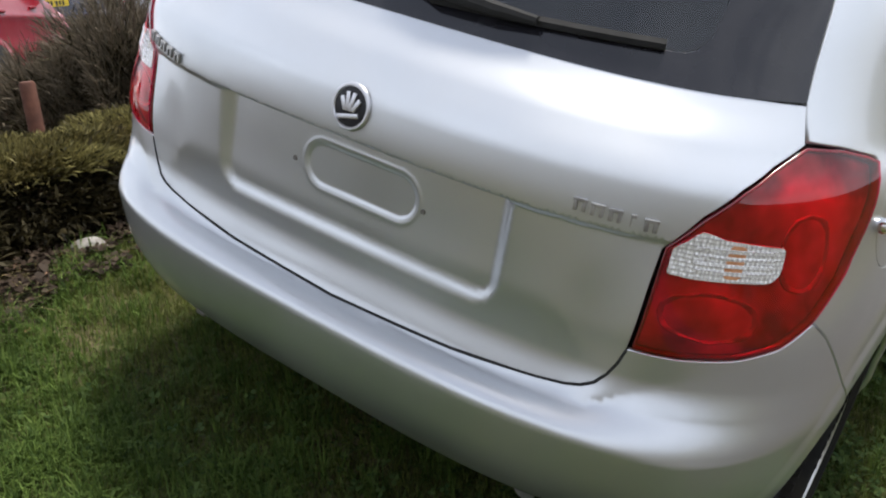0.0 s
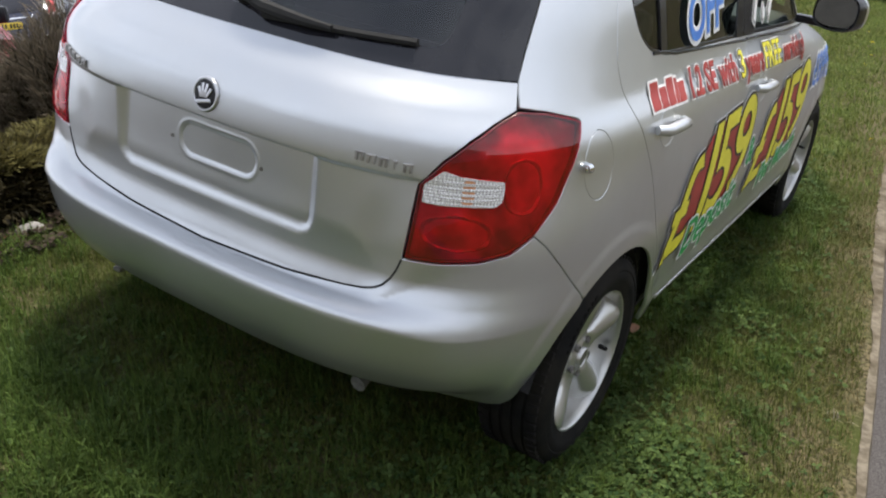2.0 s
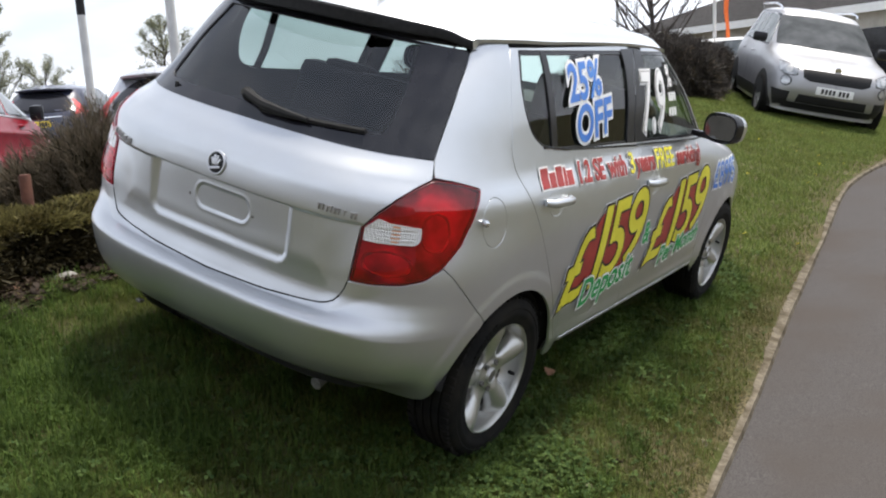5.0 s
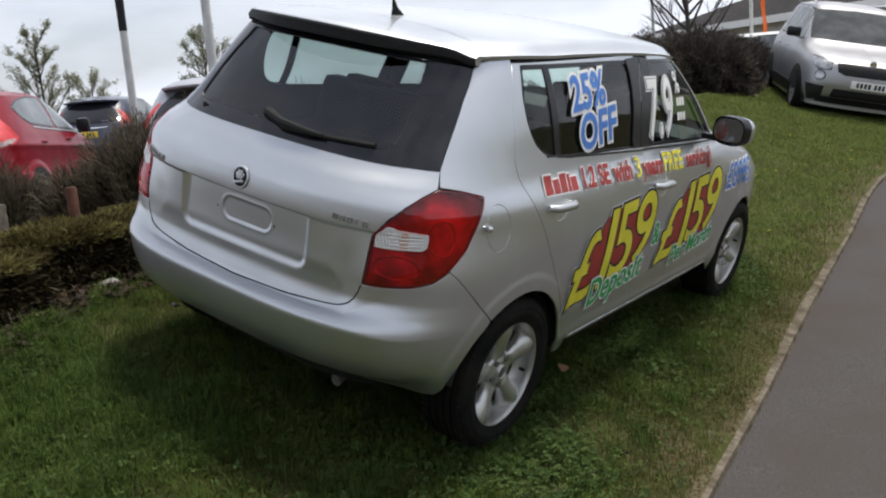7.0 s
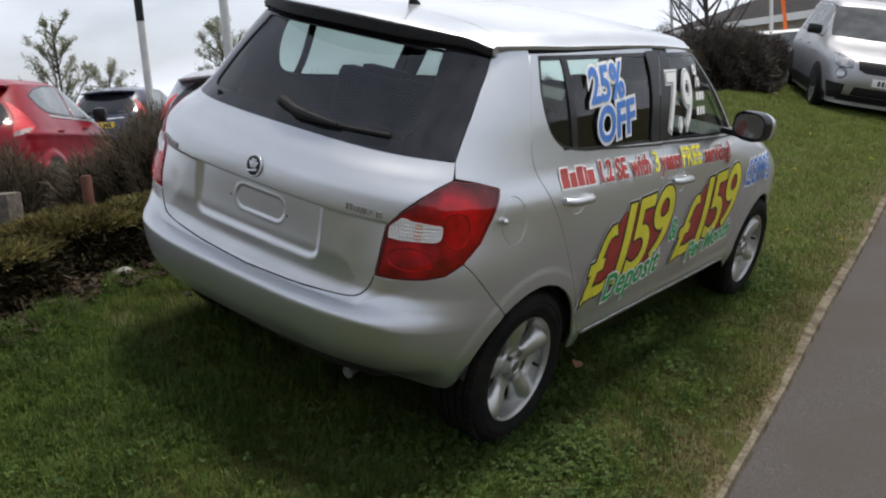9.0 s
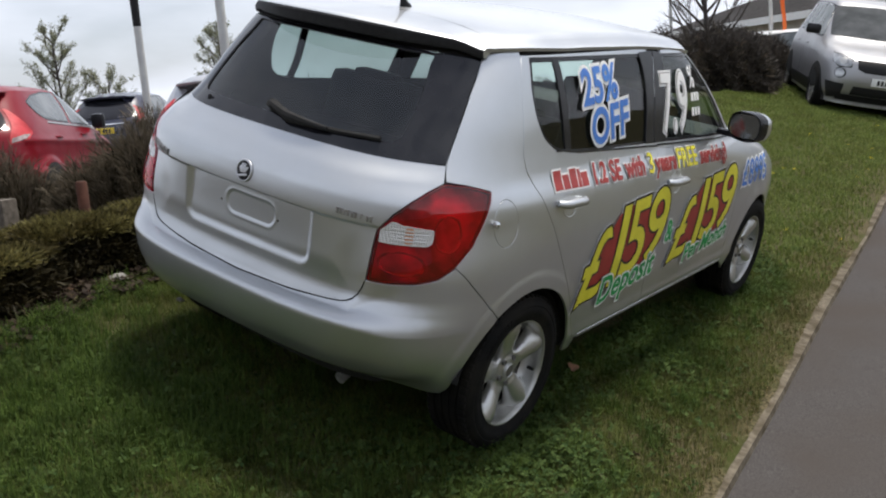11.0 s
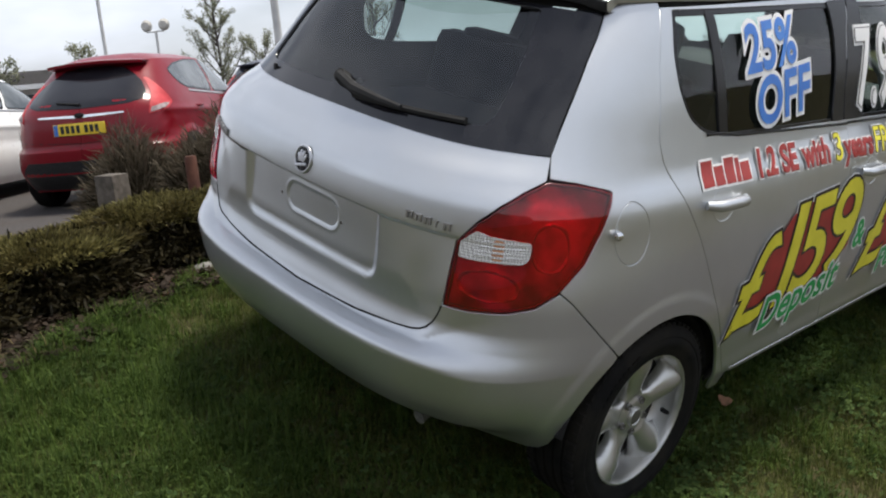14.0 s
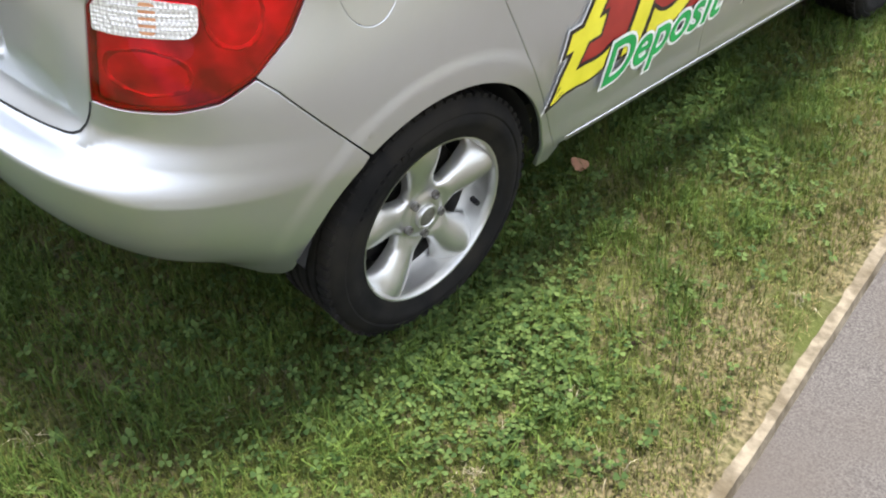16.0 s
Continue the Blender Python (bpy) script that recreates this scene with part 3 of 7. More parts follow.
def pressed(p):
    """Relief of the panels: plate recess, oblong dimple, crease under the badge, wheel-arch lips, flank swage."""
    x, y, z = p[..., 0], p[..., 1], p[..., 2]
    tail = (y < -0.3) & (np.abs(x) < 0.60) & (z > 0.6) & (z < 1.0)
    d = np.zeros(x.shape)
    step_in = (1 - smoothstep(0.862, 0.871, z)) * (1 - smoothstep(0.50, 0.58, np.abs(x))) * smoothstep(0.605, 0.70, z)
    rec = 1 - smoothstep(-0.022, 0.004, sd_box(x, z, 0, 0.80, 0.312, 0.122, 0.045))
    rec = rec * (1 - smoothstep(0.862, 0.871, z))
    dm = sd_box(x, z, 0.012, 0.795, 0.125, 0.043, 0.043)
    dim = 0.0028 * (1 - smoothstep(-0.010, -0.002, dm)) - 0.0012 * np.exp(-((dm - 0.003) / 0.004) ** 2)
    d -= np.where(tail, 0.006 * step_in + (0.010 + 0.065 * np.clip(z - 0.69, 0, 0.2)) * rec + dim, 0)
    rear = y < -0.2
    ax = np.abs(x)
    far = np.full(x.shape, 9.0)
    for (xa, za), (xb, zb) in zip(GATE_EDGE, GATE_EDGE[1:]):
        t = np.clip(((ax - xa) * (xb - xa) + (z - za) * (zb - za)) / ((xb - xa) ** 2 + (zb - za) ** 2), 0, 1)
        far = np.minimum(far, np.hypot(ax - xa - t * (xb - xa), z - za - t * (zb - za)))
    inside = (z > np.interp(ax, [q[0] for q in GATE_EDGE], [q[1] for q in GATE_EDGE], right=9)) & (ax < 0.56)
    keep = (1 - smoothstep(0.43, 0.53, ax)) * (1 - smoothstep(0.625, 0.685, z))
    gate_in = 0.014 * (1 - smoothstep(0.0, 0.14, far)) * (1 - smoothstep(0.43, 0.53, ax))
    shelf = -0.014 * keep * (1 - smoothstep(0.0, 0.032, far))
    # ledge under the tailgate, out to a crease; it sweeps up to the lamps at the corners
    top = 0.586 + 0.105 * smoothstep(0.47, 0.66, ax)
    edge = 0.556 - 0.014 * smoothstep(0.45, 0.75, ax)
    ramp = lambda h: np.clip((top - h) / (top - edge), 0, 1) ** (1.05 + 0.9 * smoothstep(0.47, 0.62, ax))
    band = 0.036 * (ramp(z - 0.002) + ramp(z) + ramp(z + 0.002)) / 3 * (1 - 0.9 * smoothstep(0.60, 0.80, ax))
    under = 0.030 * (1 - smoothstep(0.325, 0.405, z)) * (1 - smoothstep(0.60, 0.76, ax))
    d += np.where(rear, np.where(inside, -gate_in, (shelf + band) * smoothstep(0.28, 0.46, z) - under), 0)
    for yc in (0.0, WHEEL_F):
        r = np.hypot(y - yc, z - ARCH_Z)
        d += np.where((np.abs(x) > 0.6), 0.0038 * (1 - smoothstep(ARCH_R + 0.040, ARCH_R + 0.070, r)), 0)
    flank = (np.abs(x) > 0.6) & (y > -0.3) & (y < 2.9)
    d += np.where(flank, 0.006 * np.exp(-((z - 0.345) / 0.03) ** 2), 0)
    return d


# half width of the body, tail and nose along its height
fab_width = pchip((.18, .30, .45, .60, .75, .87, .925, .955, 1.00, 1.06, 1.20, 1.35, 1.42, 1.46),
              (.76, .80, .815, .820, .811, .796, .785, .773, .747, .728, .690, .636, .600, .565))
fab_tail = pchip((.18, .27, .33, .42, .50, .55, .60, .65, .75, .875, .94, 1.00, 1.05, 1.22, 1.40, 1.46),
             (-.48, -.543, -.588, -.631, -.655, -.660, -.638, -.621, -.619, -.624, -.615, -.577, -.525, -.385, -.225, -.17))
fab_nose = pchip((.18, .30, .45, .60, .72, .80, .86, .91, .955, 1.00, 1.06, 1.20, 1.35, 1.42, 1.46),
             (3.10, 3.22, 3.28, 3.285, 3.25, 3.13, 2.97, 2.74, 2.52, 2.35, 2.27, 2.07, 1.81, 1.67, 1.58))
fab_pr = pchip((.2, .5, .7, .88, 1.05, 1.45), (3.3, 3.3, 3.4, 3.0, 3.1, 3.5))
fab_qr = pchip((.2, .5, .7, .88, 1.05, 1.45), (5.7, 5.8, 6.2, 5.25, 5.45, 6.2))
fab_far = pchip((.30, .42, .53, .65, .80, .93, 1.0, 1.06, 1.2, 1.4), (.028, .022, .030, .069, .088, .087, .076, .030, .0, .01))
FAB = Body(fab_width, fab_tail, fab_nose, fab_pr, fab_qr, pf=3.2, qf=7.0, relief=pressed, spread=fab_far)



def arch(yc, a0, a1, n=22, r=ARCH_R):
    """Part of a wheel-arch edge, by angles from straight ahead upwards."""
    out = []
    for i in range(n + 1):
        a = radians(a0 + (a1 - a0) * i / n)
        y, z = yc + r * math.cos(a), ARCH_Z + r * math.sin(a)
        out.append((FAB.side(y, z), z))
    return out


def lip_points(yc, a0, a1):
    return [q for k in range(9) for q in arch(yc, a0, a1, 60, ARCH_R + 0.010 + 0.009 * k)]


def wheel_parts(parent, offset=26.0):
    """Alloy wheel about its own centre, outer face towards +x."""
    bm = bmesh.new()
    prof = [(-0.085, 0.205), (-0.096, 0.235), (-0.099, 0.262), (-0.090, 0.284), (-0.070, 0.294)]
    for g in (-0.048, -0.016, 0.016, 0.048):
        prof += [(g - 0.006, 0.297), (g - 0.0045, 0.290), (g + 0.0045, 0.290), (g + 0.006, 0.297)]
    prof += [(0.070, 0.294), (0.084, 0.287), (0.0925, 0.276), (0.0965, 0.262), (0.0945, 0.258), (0.0985, 0.248), (0.0965, 0.232), (0.094, 0.229), (0.0925, 0.214), (0.083, 0.200)]
    lathe(bm, prof, 72)
    tyre = part("tyre", bm, M["rubber"], parent, "black rubber tyre with raised sidewall marks")
    # shoulder blocks round both edges of the tread
    for s in (-1, 1):
        bm = bmesh.new()
        for k in range(64):
            box(bm, s * 0.066, 0.2935, 0, 0.030, 0.010, 0.017, 0, Matrix.Rotation(2 * math.pi * k / 64 + s * 0.02, 4, "X"))
        tb = part("tread_band", bm, M["rubber"], tyre, smooth=False)
        tb["kind"] = "stuff"
    # unreadable raised marks on the sidewall
    bm = bmesh.new()
    for k in range(9):
        a = radians(112 + k * 4.6)
        box(bm, 0.0975, 0.2475, 0, 0.004, 0.017, 0.0085 if k % 3 else 0.013, 0, Matrix.Rotation(a, 4, "X"))
    part("sidewall_marks", bm, M["rubber"], tyre)
    bm = bmesh.new()
    lathe(bm, [(0.084, 0.199), (0.0870, 0.2025), (0.0860, 0.1985), (0.078, 0.1945), (0.060, 0.1945)], 64)
    rim = part("rim", bm, M["alloy"], parent)
    bm = bmesh.new()
    lathe(bm, [(0.060, 0.1945), (0.040, 0.1925), (0.015, 0.185), (0.008, 0.180)], 64)
    part("rim_well", bm, M["alloy"], rim)
    bm = bmesh.new()
    lathe(bm, [(0.008, 0.180), (-0.09, 0.185), (-0.088, 0.2)], 64)
    part("rim_barrel", bm, M["barrel"], rim)
    # spoked face: openings run out to the rim, each spoke folded along a ridge
    hole = rounded([(0.072, 0.003), (0.088, 0.026), (0.118, 0.042), (0.150, 0.051), (0.182, 0.052), (0.1905, 0.018), (0.1905, -0.018), (0.182, -0.051), (0.150, -0.043), (0.118, -0.033), (0.088, -0.018)], [.010, .016, .02, .02, .016, .008, .008, .016, .02, .02, .014], 4)
    holes = []
    for k in range(5):
        a = radians(offset + 36 + 72 * k)
        holes.append([(u * math.cos(a) - w * math.sin(a), u * math.sin(a) + w * math.cos(a)) for u, w in hole])
    ring = [(0.194 * math.cos(2 * math.pi * i / 90), 0.194 * math.sin(2 * math.pi * i / 90)) for i in range(90)]
    v, f = fill(ring, 0.0050, holes)
    hp = np.array([p for h in holes for p in dense(h, 0.004)])
    r = np.hypot(v[:, 0], v[:, 1])
    th = np.degrees(np.arctan2(v[:, 1], v[:, 0])) - offset
    rel = (th + 36) % 72 - 36
    dh = np.array([np.min(np.hypot(hp[:, 0] - a, hp[:, 1] - b)) for a, b in v])
    across = np.radians(rel) * r
    fold = smoothstep(0.055, 0.10, r)
    h = 0.057 + 0.024 * smoothstep(0.06, 0.186, r)
    h = h - fold * 11.0 * (across - 0.004) ** 2
    h = h - 0.006 * (1 - smoothstep(0.0, 0.008, dh)) ** 2 - 0.007 * np.exp(-((r - 0.060) / 0.012) ** 2)
    n0 = len(v)
    front = np.stack([h, v[:, 0], v[:, 1]], 1)
    back = np.stack([np.full(n0, 0.022), v[:, 0], v[:, 1]], 1)
    cnt = {}
    for t in f:
        for i in range(3):
            cnt[(int(t[i]), int(t[(i + 1) % 3]))] = 1
    walls = [(a, b) for (a, b) in cnt if (b, a) not in cnt]
    F = [tuple(t) for t in f] + [q for a, b in walls for q in ((b, a, a + n0), (b, a + n0, b + n0))]
    me = raw_mesh("spokes", np.concatenate([front, back]), np.array(F), 3)
    part("spokes", me, M["alloy"], rim, "five broad twisted silver spokes")
    bm = bmesh.new()
    lathe(bm, [(0.030, 0.031), (0.063, 0.030), (0.067, 0.027), (0.0665, 0.024), (0.064, 0.0225)], 32)
    cap = part("centre_cap", bm, M["alloy"], rim, "silver centre cap with a dark middle")
    bm = bmesh.new()
    lathe(bm, [(0.064, 0.0226), (0.0652, 0.015), (0.0656, 0.0005)], 24)
    part("cap_middle", bm, M["steel"], cap)
    for k in range(5):
        a = radians(offset + 36 + 72 * k)
        bm = bmesh.new()
        lathe(bm, [(0.052, 0.0105), (0.0615, 0.0105), (0.0615, 0.0075), (0.056, 0.006), (0.056, 0.0005)], 12)
        bmesh.ops.translate(bm, verts=bm.verts[:], vec=(0, 0.051 * math.cos(a), 0.051 * math.sin(a)))
        part("wheel_bolt", bm, M["steel"], rim)
    bm = bmesh.new()
    a = radians(offset - 34)
    tube(bm, [(0.050, 0.166 * math.cos(a), 0.166 * math.sin(a)), (0.074, 0.160 * math.cos(a), 0.160 * math.sin(a))], [0.0075, 0.0065], 8)
    part("valve", bm, M["blacktrim"], rim)
    # drum and back disc in near-black, so the openings look shaded
    bm = bmesh.new()
    lathe(bm, [(-0.02, 0.155), (-0.02, 0.05), (0.0, 0.05), (0.0, 0.15), (-0.02, 0.155)], 40)
    part("brake_drum", bm, M["rubber"], parent)
    bm = bmesh.new()
    lathe(bm, [(-0.06, 0.188), (-0.055, 0.001)], 32)
    part("wheel_shade_disc", bm, M["gap"], parent)


def seat_parts(car, x, y, z, w, front=True):
    bm = bmesh.new()
    box(bm, x, y, z, w, 0.50, 0.16, 0.05)
    part("seat_cushion", bm, M["seat"], car)
    bm = bmesh.new()
    m = Matrix.Translation((x, y - 0.25, z + 0.05)) @ pose(0, 0, 0, -14, 0, 0)
    box(bm, 0, 0, 0.29, w, 0.13, 0.60, 0.05, m)
    part("seat_back", bm, M["seat"], car)
    for dx in ((0,) if front else (-0.36, 0.36)):
        bm = bmesh.new()
        box(bm, dx, -0.01, 0.70 if front else 0.53, 0.26, 0.09, 0.17, 0.04, m)
        for s in (-0.05, 0.05):
            tube(bm, [m @ Vector((dx + s, 0, 0.44)), m @ Vector((dx + s, 0, 0.64 if front else 0.50))], [0.007, 0.007], 6)
        part("headrest", bm, M["seat"], car)


def sticker(car, lines, group_name, label, lift0=0.004):
    """A sticker of lettering laid on the flank. lines: (text, size, y, z, slope, shear, layers, dz/dy squeeze)."""
    root = None
    for text, size, y0, z0, slope, shear, layers, sx in lines:
        for k, (off, mat, lift) in enumerate(layers):
            v, f = words(text, size, shear, off, 0.05)
            if not len(f):
                continue
            y, z = y0 + v[:, 0] * sx, z0 + v[:, 1] + slope * v[:, 0] * sx
            c = FAB.side(y, z)
            p = FAB.at(c, z)
            n = FAB.normal(FAB.at, c, z)
            me = raw_mesh("lettering", p + n * (lift0 + lift), f, 3)
            ob = part("lettering", me, M[mat], car if root is None else root, "" if root else label)
            if root is None:
                ob.name = group_name
                root = ob
    return root


def patch_on(car, name, poly, mat, lift, label="", parent=None):
    """A flat patch of colour on the flank, outline in (y, z)."""
    return FAB.panel(name, [[(FAB.side(a, b), b) for a, b in poly]], M[mat], parent or car, lift, 0.001, 0.03, label)


def build_hatchback():
    car = thing("car", "silver five-door hatchback covered in price stickers, parked on grass", "car", BANKM)
    S = M["silver"]
    # dark inner shell behind every gap, open at windows and wheel arches
    W_SIDE = [(0.07, 1.395), (0.05, 1.29), (0.06, 1.20), (0.10, 1.12), (0.18, 1.065), (0.85, 1.035), (1.96, 0.985), (1.89, 1.10), (1.57, 1.37), (1.46, 1.41), (0.60, 1.41)]
    nz = [0.27 + i * 0.03 for i in range(25)] + [1.02 + i * 0.009 for i in range(46)]
    cs = np.concatenate([np.arange(0, 4.0, 0.011), np.arange(4.0, FAB.end, 0.03), [FAB.end]])
    V, F = [], []
    cg, zg = np.meshgrid(cs, nz)
    for sgn in (1, -1):
        o = len(V) * len(cs) * len(nz)
        p = FAB.plain(sgn * cg, zg)
        n = FAB.normal(FAB.plain, sgn * np.clip(cg, 0.002, FAB.end - 0.002), zg)
        p = p - n * np.where((zg < 0.89) | ((cg > 0.5) & (cg < 1.0) & (zg < 1.015)), 0.048, 0.012)[..., None]
        x, y, z = np.abs(p[..., 0]), p[..., 1], p[..., 2]
        gone = np.zeros(x.shape, bool)
        for yc in (0, WHEEL_F):
            gone |= (np.hypot(y - yc, z - ARCH_Z) < ARCH_R + 0.012) & (x > 0.5)
        gone |= in_poly(y.ravel(), z.ravel(), W_SIDE).reshape(x.shape) & (x > 0.4)
        gone |= (y < -0.22) & (z < 0.385)
        gone |= (y < -0.05) & (z > 1.10) & (z < 1.375) & (x < 0.565 - 0.12 * (z - 1.1))
        gone |= (y > 1.2) & (z > 1.03) & (z < 1.40) & (x < 0.6)
        V.append(p.reshape(-1, 3))
        k = len(cs)
        for i in range(len(nz) - 1):
            for j in range(k - 1):
                if gone[i, j] or gone[i + 1, j] or gone[i, j + 1] or gone[i + 1, j + 1]:
                    continue
                q = (o + i * k + j, o + i * k + j + 1, o + (i + 1) * k + j + 1, o + (i + 1) * k + j)
                F.append(q if sgn > 0 else q[::-1])
    part("inner_shell", raw_mesh("inner_shell", np.concatenate(V), F, 4), M["gap"], car)
    bm = bmesh.new()
    box(bm, 0, 1.40, 0.27, 1.24, 3.0, 0.05)
    box(bm, 0, 1.30, 0.36, 0.92, 3.5, 0.10)
    part("floor_pan", bm, M["gap"], car, smooth=False)
    for s in (-1, 1):
        for yc in (0, WHEEL_F):
            bm = bmesh.new()
            n = 20
            ring = [[bm.verts.new((s * x, yc + 0.345 * math.cos(math.pi * (0.07 + 0.86 * i / n)), ARCH_Z - 0.02 + 0.345 * math.sin(math.pi * (0.07 + 0.86 * i / n)))) for i in range(n + 1)] for x in (0.50, 0.775)]
            for i in range(n):
                bm.faces.new((ring[0][i], ring[0][i + 1], ring[1][i + 1], ring[1][i]))
            bm.faces.new(ring[0])
            part("wheel_well", bm, M["gap"], car)

    # tailgate and its glass
    TG = [(0.0, 0.588), (0.25, 0.596), (0.40, 0.606), (0.445, 0.611), (0.470, 0.617), (0.490, 0.6265), (0.507, 0.643), (0.518, 0.664), (0.526, 0.690), (0.540, 0.80), (0.549, 0.857), (0.600, 0.914), (0.658, 0.957), (0.716, 0.987), (0.780, 1.013), (0.7955, 1.060)]
    tail_poly = [(-c, z) for c, z in reversed(TG[1:])] + TG + [(0.62, 1.0655), (0.3, 1.067), (-0.3, 1.067), (-0.62, 1.0655)]
    extra = [(x, z) for x in np.arange(-0.57, 0.571, 0.011) for z in (0.859, 0.862, 0.8645, 0.867, 0.8695, 0.872, 0.876)]
    for off in (-0.013, -0.010, -0.006, -0.002, 0.0005, 0.003, 0.006, 0.010):
        rr = 0.043 + off
        extra += [(0.012 + sx * (0.082 + rr * math.cos(a)), 0.795 + rr * math.sin(a)) for sx in (-1, 1) for a in np.linspace(-math.pi / 2, math.pi / 2, 26)]
        extra += [(0.012 + x, 0.795 + q * rr) for q in (-1, 1) for x in np.linspace(-0.077, 0.077, 28)]
    gate = FAB.panel("tailgate", [tail_poly], S, car, 0, 0.014, 0.0095, "silver tailgate with an empty number plate recess", extra=extra)
    HG = [(0.7965, 1.0645), (0.824, 1.118), (0.857, 1.169), (0.894, 1.22), (0.934, 1.272), (0.983, 1.324), (1.030, 1.376)]
    gl = [(0.0, 1.0655), (0.3, 1.0655), (0.62, 1.064)] + HG + [(0.0, 1.40)]
    outer = gl + [(-c, z) for c, z in reversed(HG)] + [(-0.62, 1.064), (-0.3, 1.0655)]
    innr = rounded([(-0.62, 1.105), (0.62, 1.105), (0.80, 1.345), (0.84, 1.375), (-0.84, 1.375), (-0.80, 1.345)], 0.05)
    FAB.panel("rear_window_border", [outer], M["frit"], gate, 0.0016, 0.006, 0.02, holes=[innr])
    FAB.panel("rear_window", [innr], M["rear_glass"], gate, -0.005, 0.0, 0.03)
    # spoiler over the glass, one surface with the roof
    roof_half = pchip((-0.14, -0.08, 0.04, 0.3, 0.99, 1.38, 1.53, 1.60), (0.552, 0.562, 0.592, 0.604, 0.606, 0.594, 0.572, 0.548))
    ridge = pchip((-0.32, -0.16, 0.1, 0.5, 0.9, 1.36, 1.60), (1.452, 1.468, 1.482, 1.496, 1.498, 1.484, 1.462))

    def roof_z(x, y):
        w = min(abs(x) / float(roof_half(y)), 1.0)
        return float(ridge(y)) - 0.040 * w ** 2.2 - (0.016 + 0.014 * float(smoothstep(0.0, 0.4, y))) * float(smoothstep(0.86, 1.0, w))

    seam_y = lambda x: 0.015 - 0.100 * (abs(x) / 0.56) ** 4
    bm = bmesh.new()
    n, rows = 28, []
    for i in range(n + 1):
        x = 0.557 * math.sin((-1 + 2 * i / n) * math.pi / 2)
        w = abs(x) / 0.557
        yb, th = -0.315 + 0.185 * w ** 2.4, 0.050 - 0.018 * w ** 3
        ys, row = seam_y(x) - 0.004, []
        row.append((x, ys, roof_z(x, ys) - 0.012))
        for k in range(8):
            y = ys + (yb + 0.014 - ys) * k / 7
            row.append((x, y, roof_z(x, y)))
        zt = roof_z(x, yb)
        row += [(x, yb + 0.004, zt - 0.003), (x, yb, zt - 0.010), (x, yb + 0.006, zt - th + 0.004), (x, yb + 0.016, zt - th), (x, yb + 0.14, zt - th + 0.006)]
        rows.append([bm.verts.new(q) for q in row])
    m = len(rows[0])
    for a, b in zip(rows, rows[1:]):
        for j in range(m - 1):
            f = bm.faces.new((a[j], b[j], b[j + 1], a[j + 1]))
            f.material_index = 0 if j < 9 else 1
    for r in (rows[0], rows[-1]):
        for j in range(1, m - 2):
            f = bm.faces.new((r[0], r[j], r[j + 1]) if r is rows[0] else (r[0], r[j + 1], r[j]))
            f.material_index = 0
    me = bpy.data.meshes.new("spoiler")
    bm.to_mesh(me)
    bm.free()
    me.materials.append(S)
    me.materials.append(M["blacktrim"])
    part("spoiler", me, S, gate, "silver roof spoiler with a black rear edge")
    # wiper
    wp = lambda c, z, l: tuple(FAB.at(np.array(c), np.array(z)) + FAB.normal(FAB.at, np.array(c), np.array(z)) * l)
    bm = bmesh.new()
    tube(bm, [wp(-0.055, 1.122, 0.0), wp(-0.055, 1.122, 0.03)], [0.022, 0.017], 14)
    tube(bm, [wp(-0.055, 1.122, 0.022), wp(0.06, 1.103, 0.026), wp(0.20, 1.098, 0.022), wp(0.30, 1.098, 0.016)], [0.015, 0.016, 0.012, 0.008], 8)
    wiper = part("rear_wiper", bm, M["gap"], gate, "black rear wiper arm resting on the glass")
    bm = bmesh.new()
    tube(bm, [wp(0.05 + 0.05 * i, 1.094 + 0.0015 * i, 0.008) for i in range(11)], [0.009] * 11, 6)
    part("wiper_blade", bm, M["gap"], wiper)
    bm = bmesh.new()
    box(bm, 0, 0, 0, 0.016, 0.008, 0.03, 0.003, Matrix.Translation(wp(-0.481, 1.085, 0.002)))
    part("heater_tab", bm, M["blacktrim"], gate)

    # badge: chrome ring, black field, plain silver marks
    bc = (-0.004, 0.925)
    bp = Vector(wp(*bc, 0.0))
    bn = Vector(FAB.normal(FAB.at, np.array(bc[0]), np.array(bc[1])))
    bmx = Matrix.Translation(bp) @ bn.to_track_quat("X", "Z").to_matrix().to_4x4()
    bm = bmesh.new()
    lathe(bm, [(0.0, 0.0400), (0.004, 0.0395), (0.006, 0.037), (0.006, 0.034), (0.0035, 0.0325)], 40)
    bmesh.ops.transform(bm, matrix=bmx, verts=bm.verts[:])
    badge = part("badge", bm, M["satin_chrome"], gate, "round chrome badge with a black field")
    bm = bmesh.new()
    lathe(bm, [(0.0035, 0.0328), (0.0045, 0.02), (0.0050, 0.0005)], 32)
    bmesh.ops.transform(bm, matrix=bmx, verts=bm.verts[:])
    part("badge_field", bm, M["gloss_black"], badge)
    for ang, y0, z0, ln, wd in ((118, -0.013, 0.004, 0.024, 0.008), (100, -0.004, 0.008, 0.032, 0.008), (82, 0.005, 0.008, 0.032, 0.008), (64, 0.013, 0.003, 0.024, 0.008), (-14, 0.0, -0.016, 0.044, 0.008)):
        bm = bmesh.new()
        box(bm, 0.006, 0, 0, 0.004, ln, wd, 0.0015, bmx @ Matrix.Translation((0, -y0, z0)) @ pose(0, 0, 0, 180 - ang, 0, 0))
        part("badge_mark", bm, M["satin_chrome"], badge)
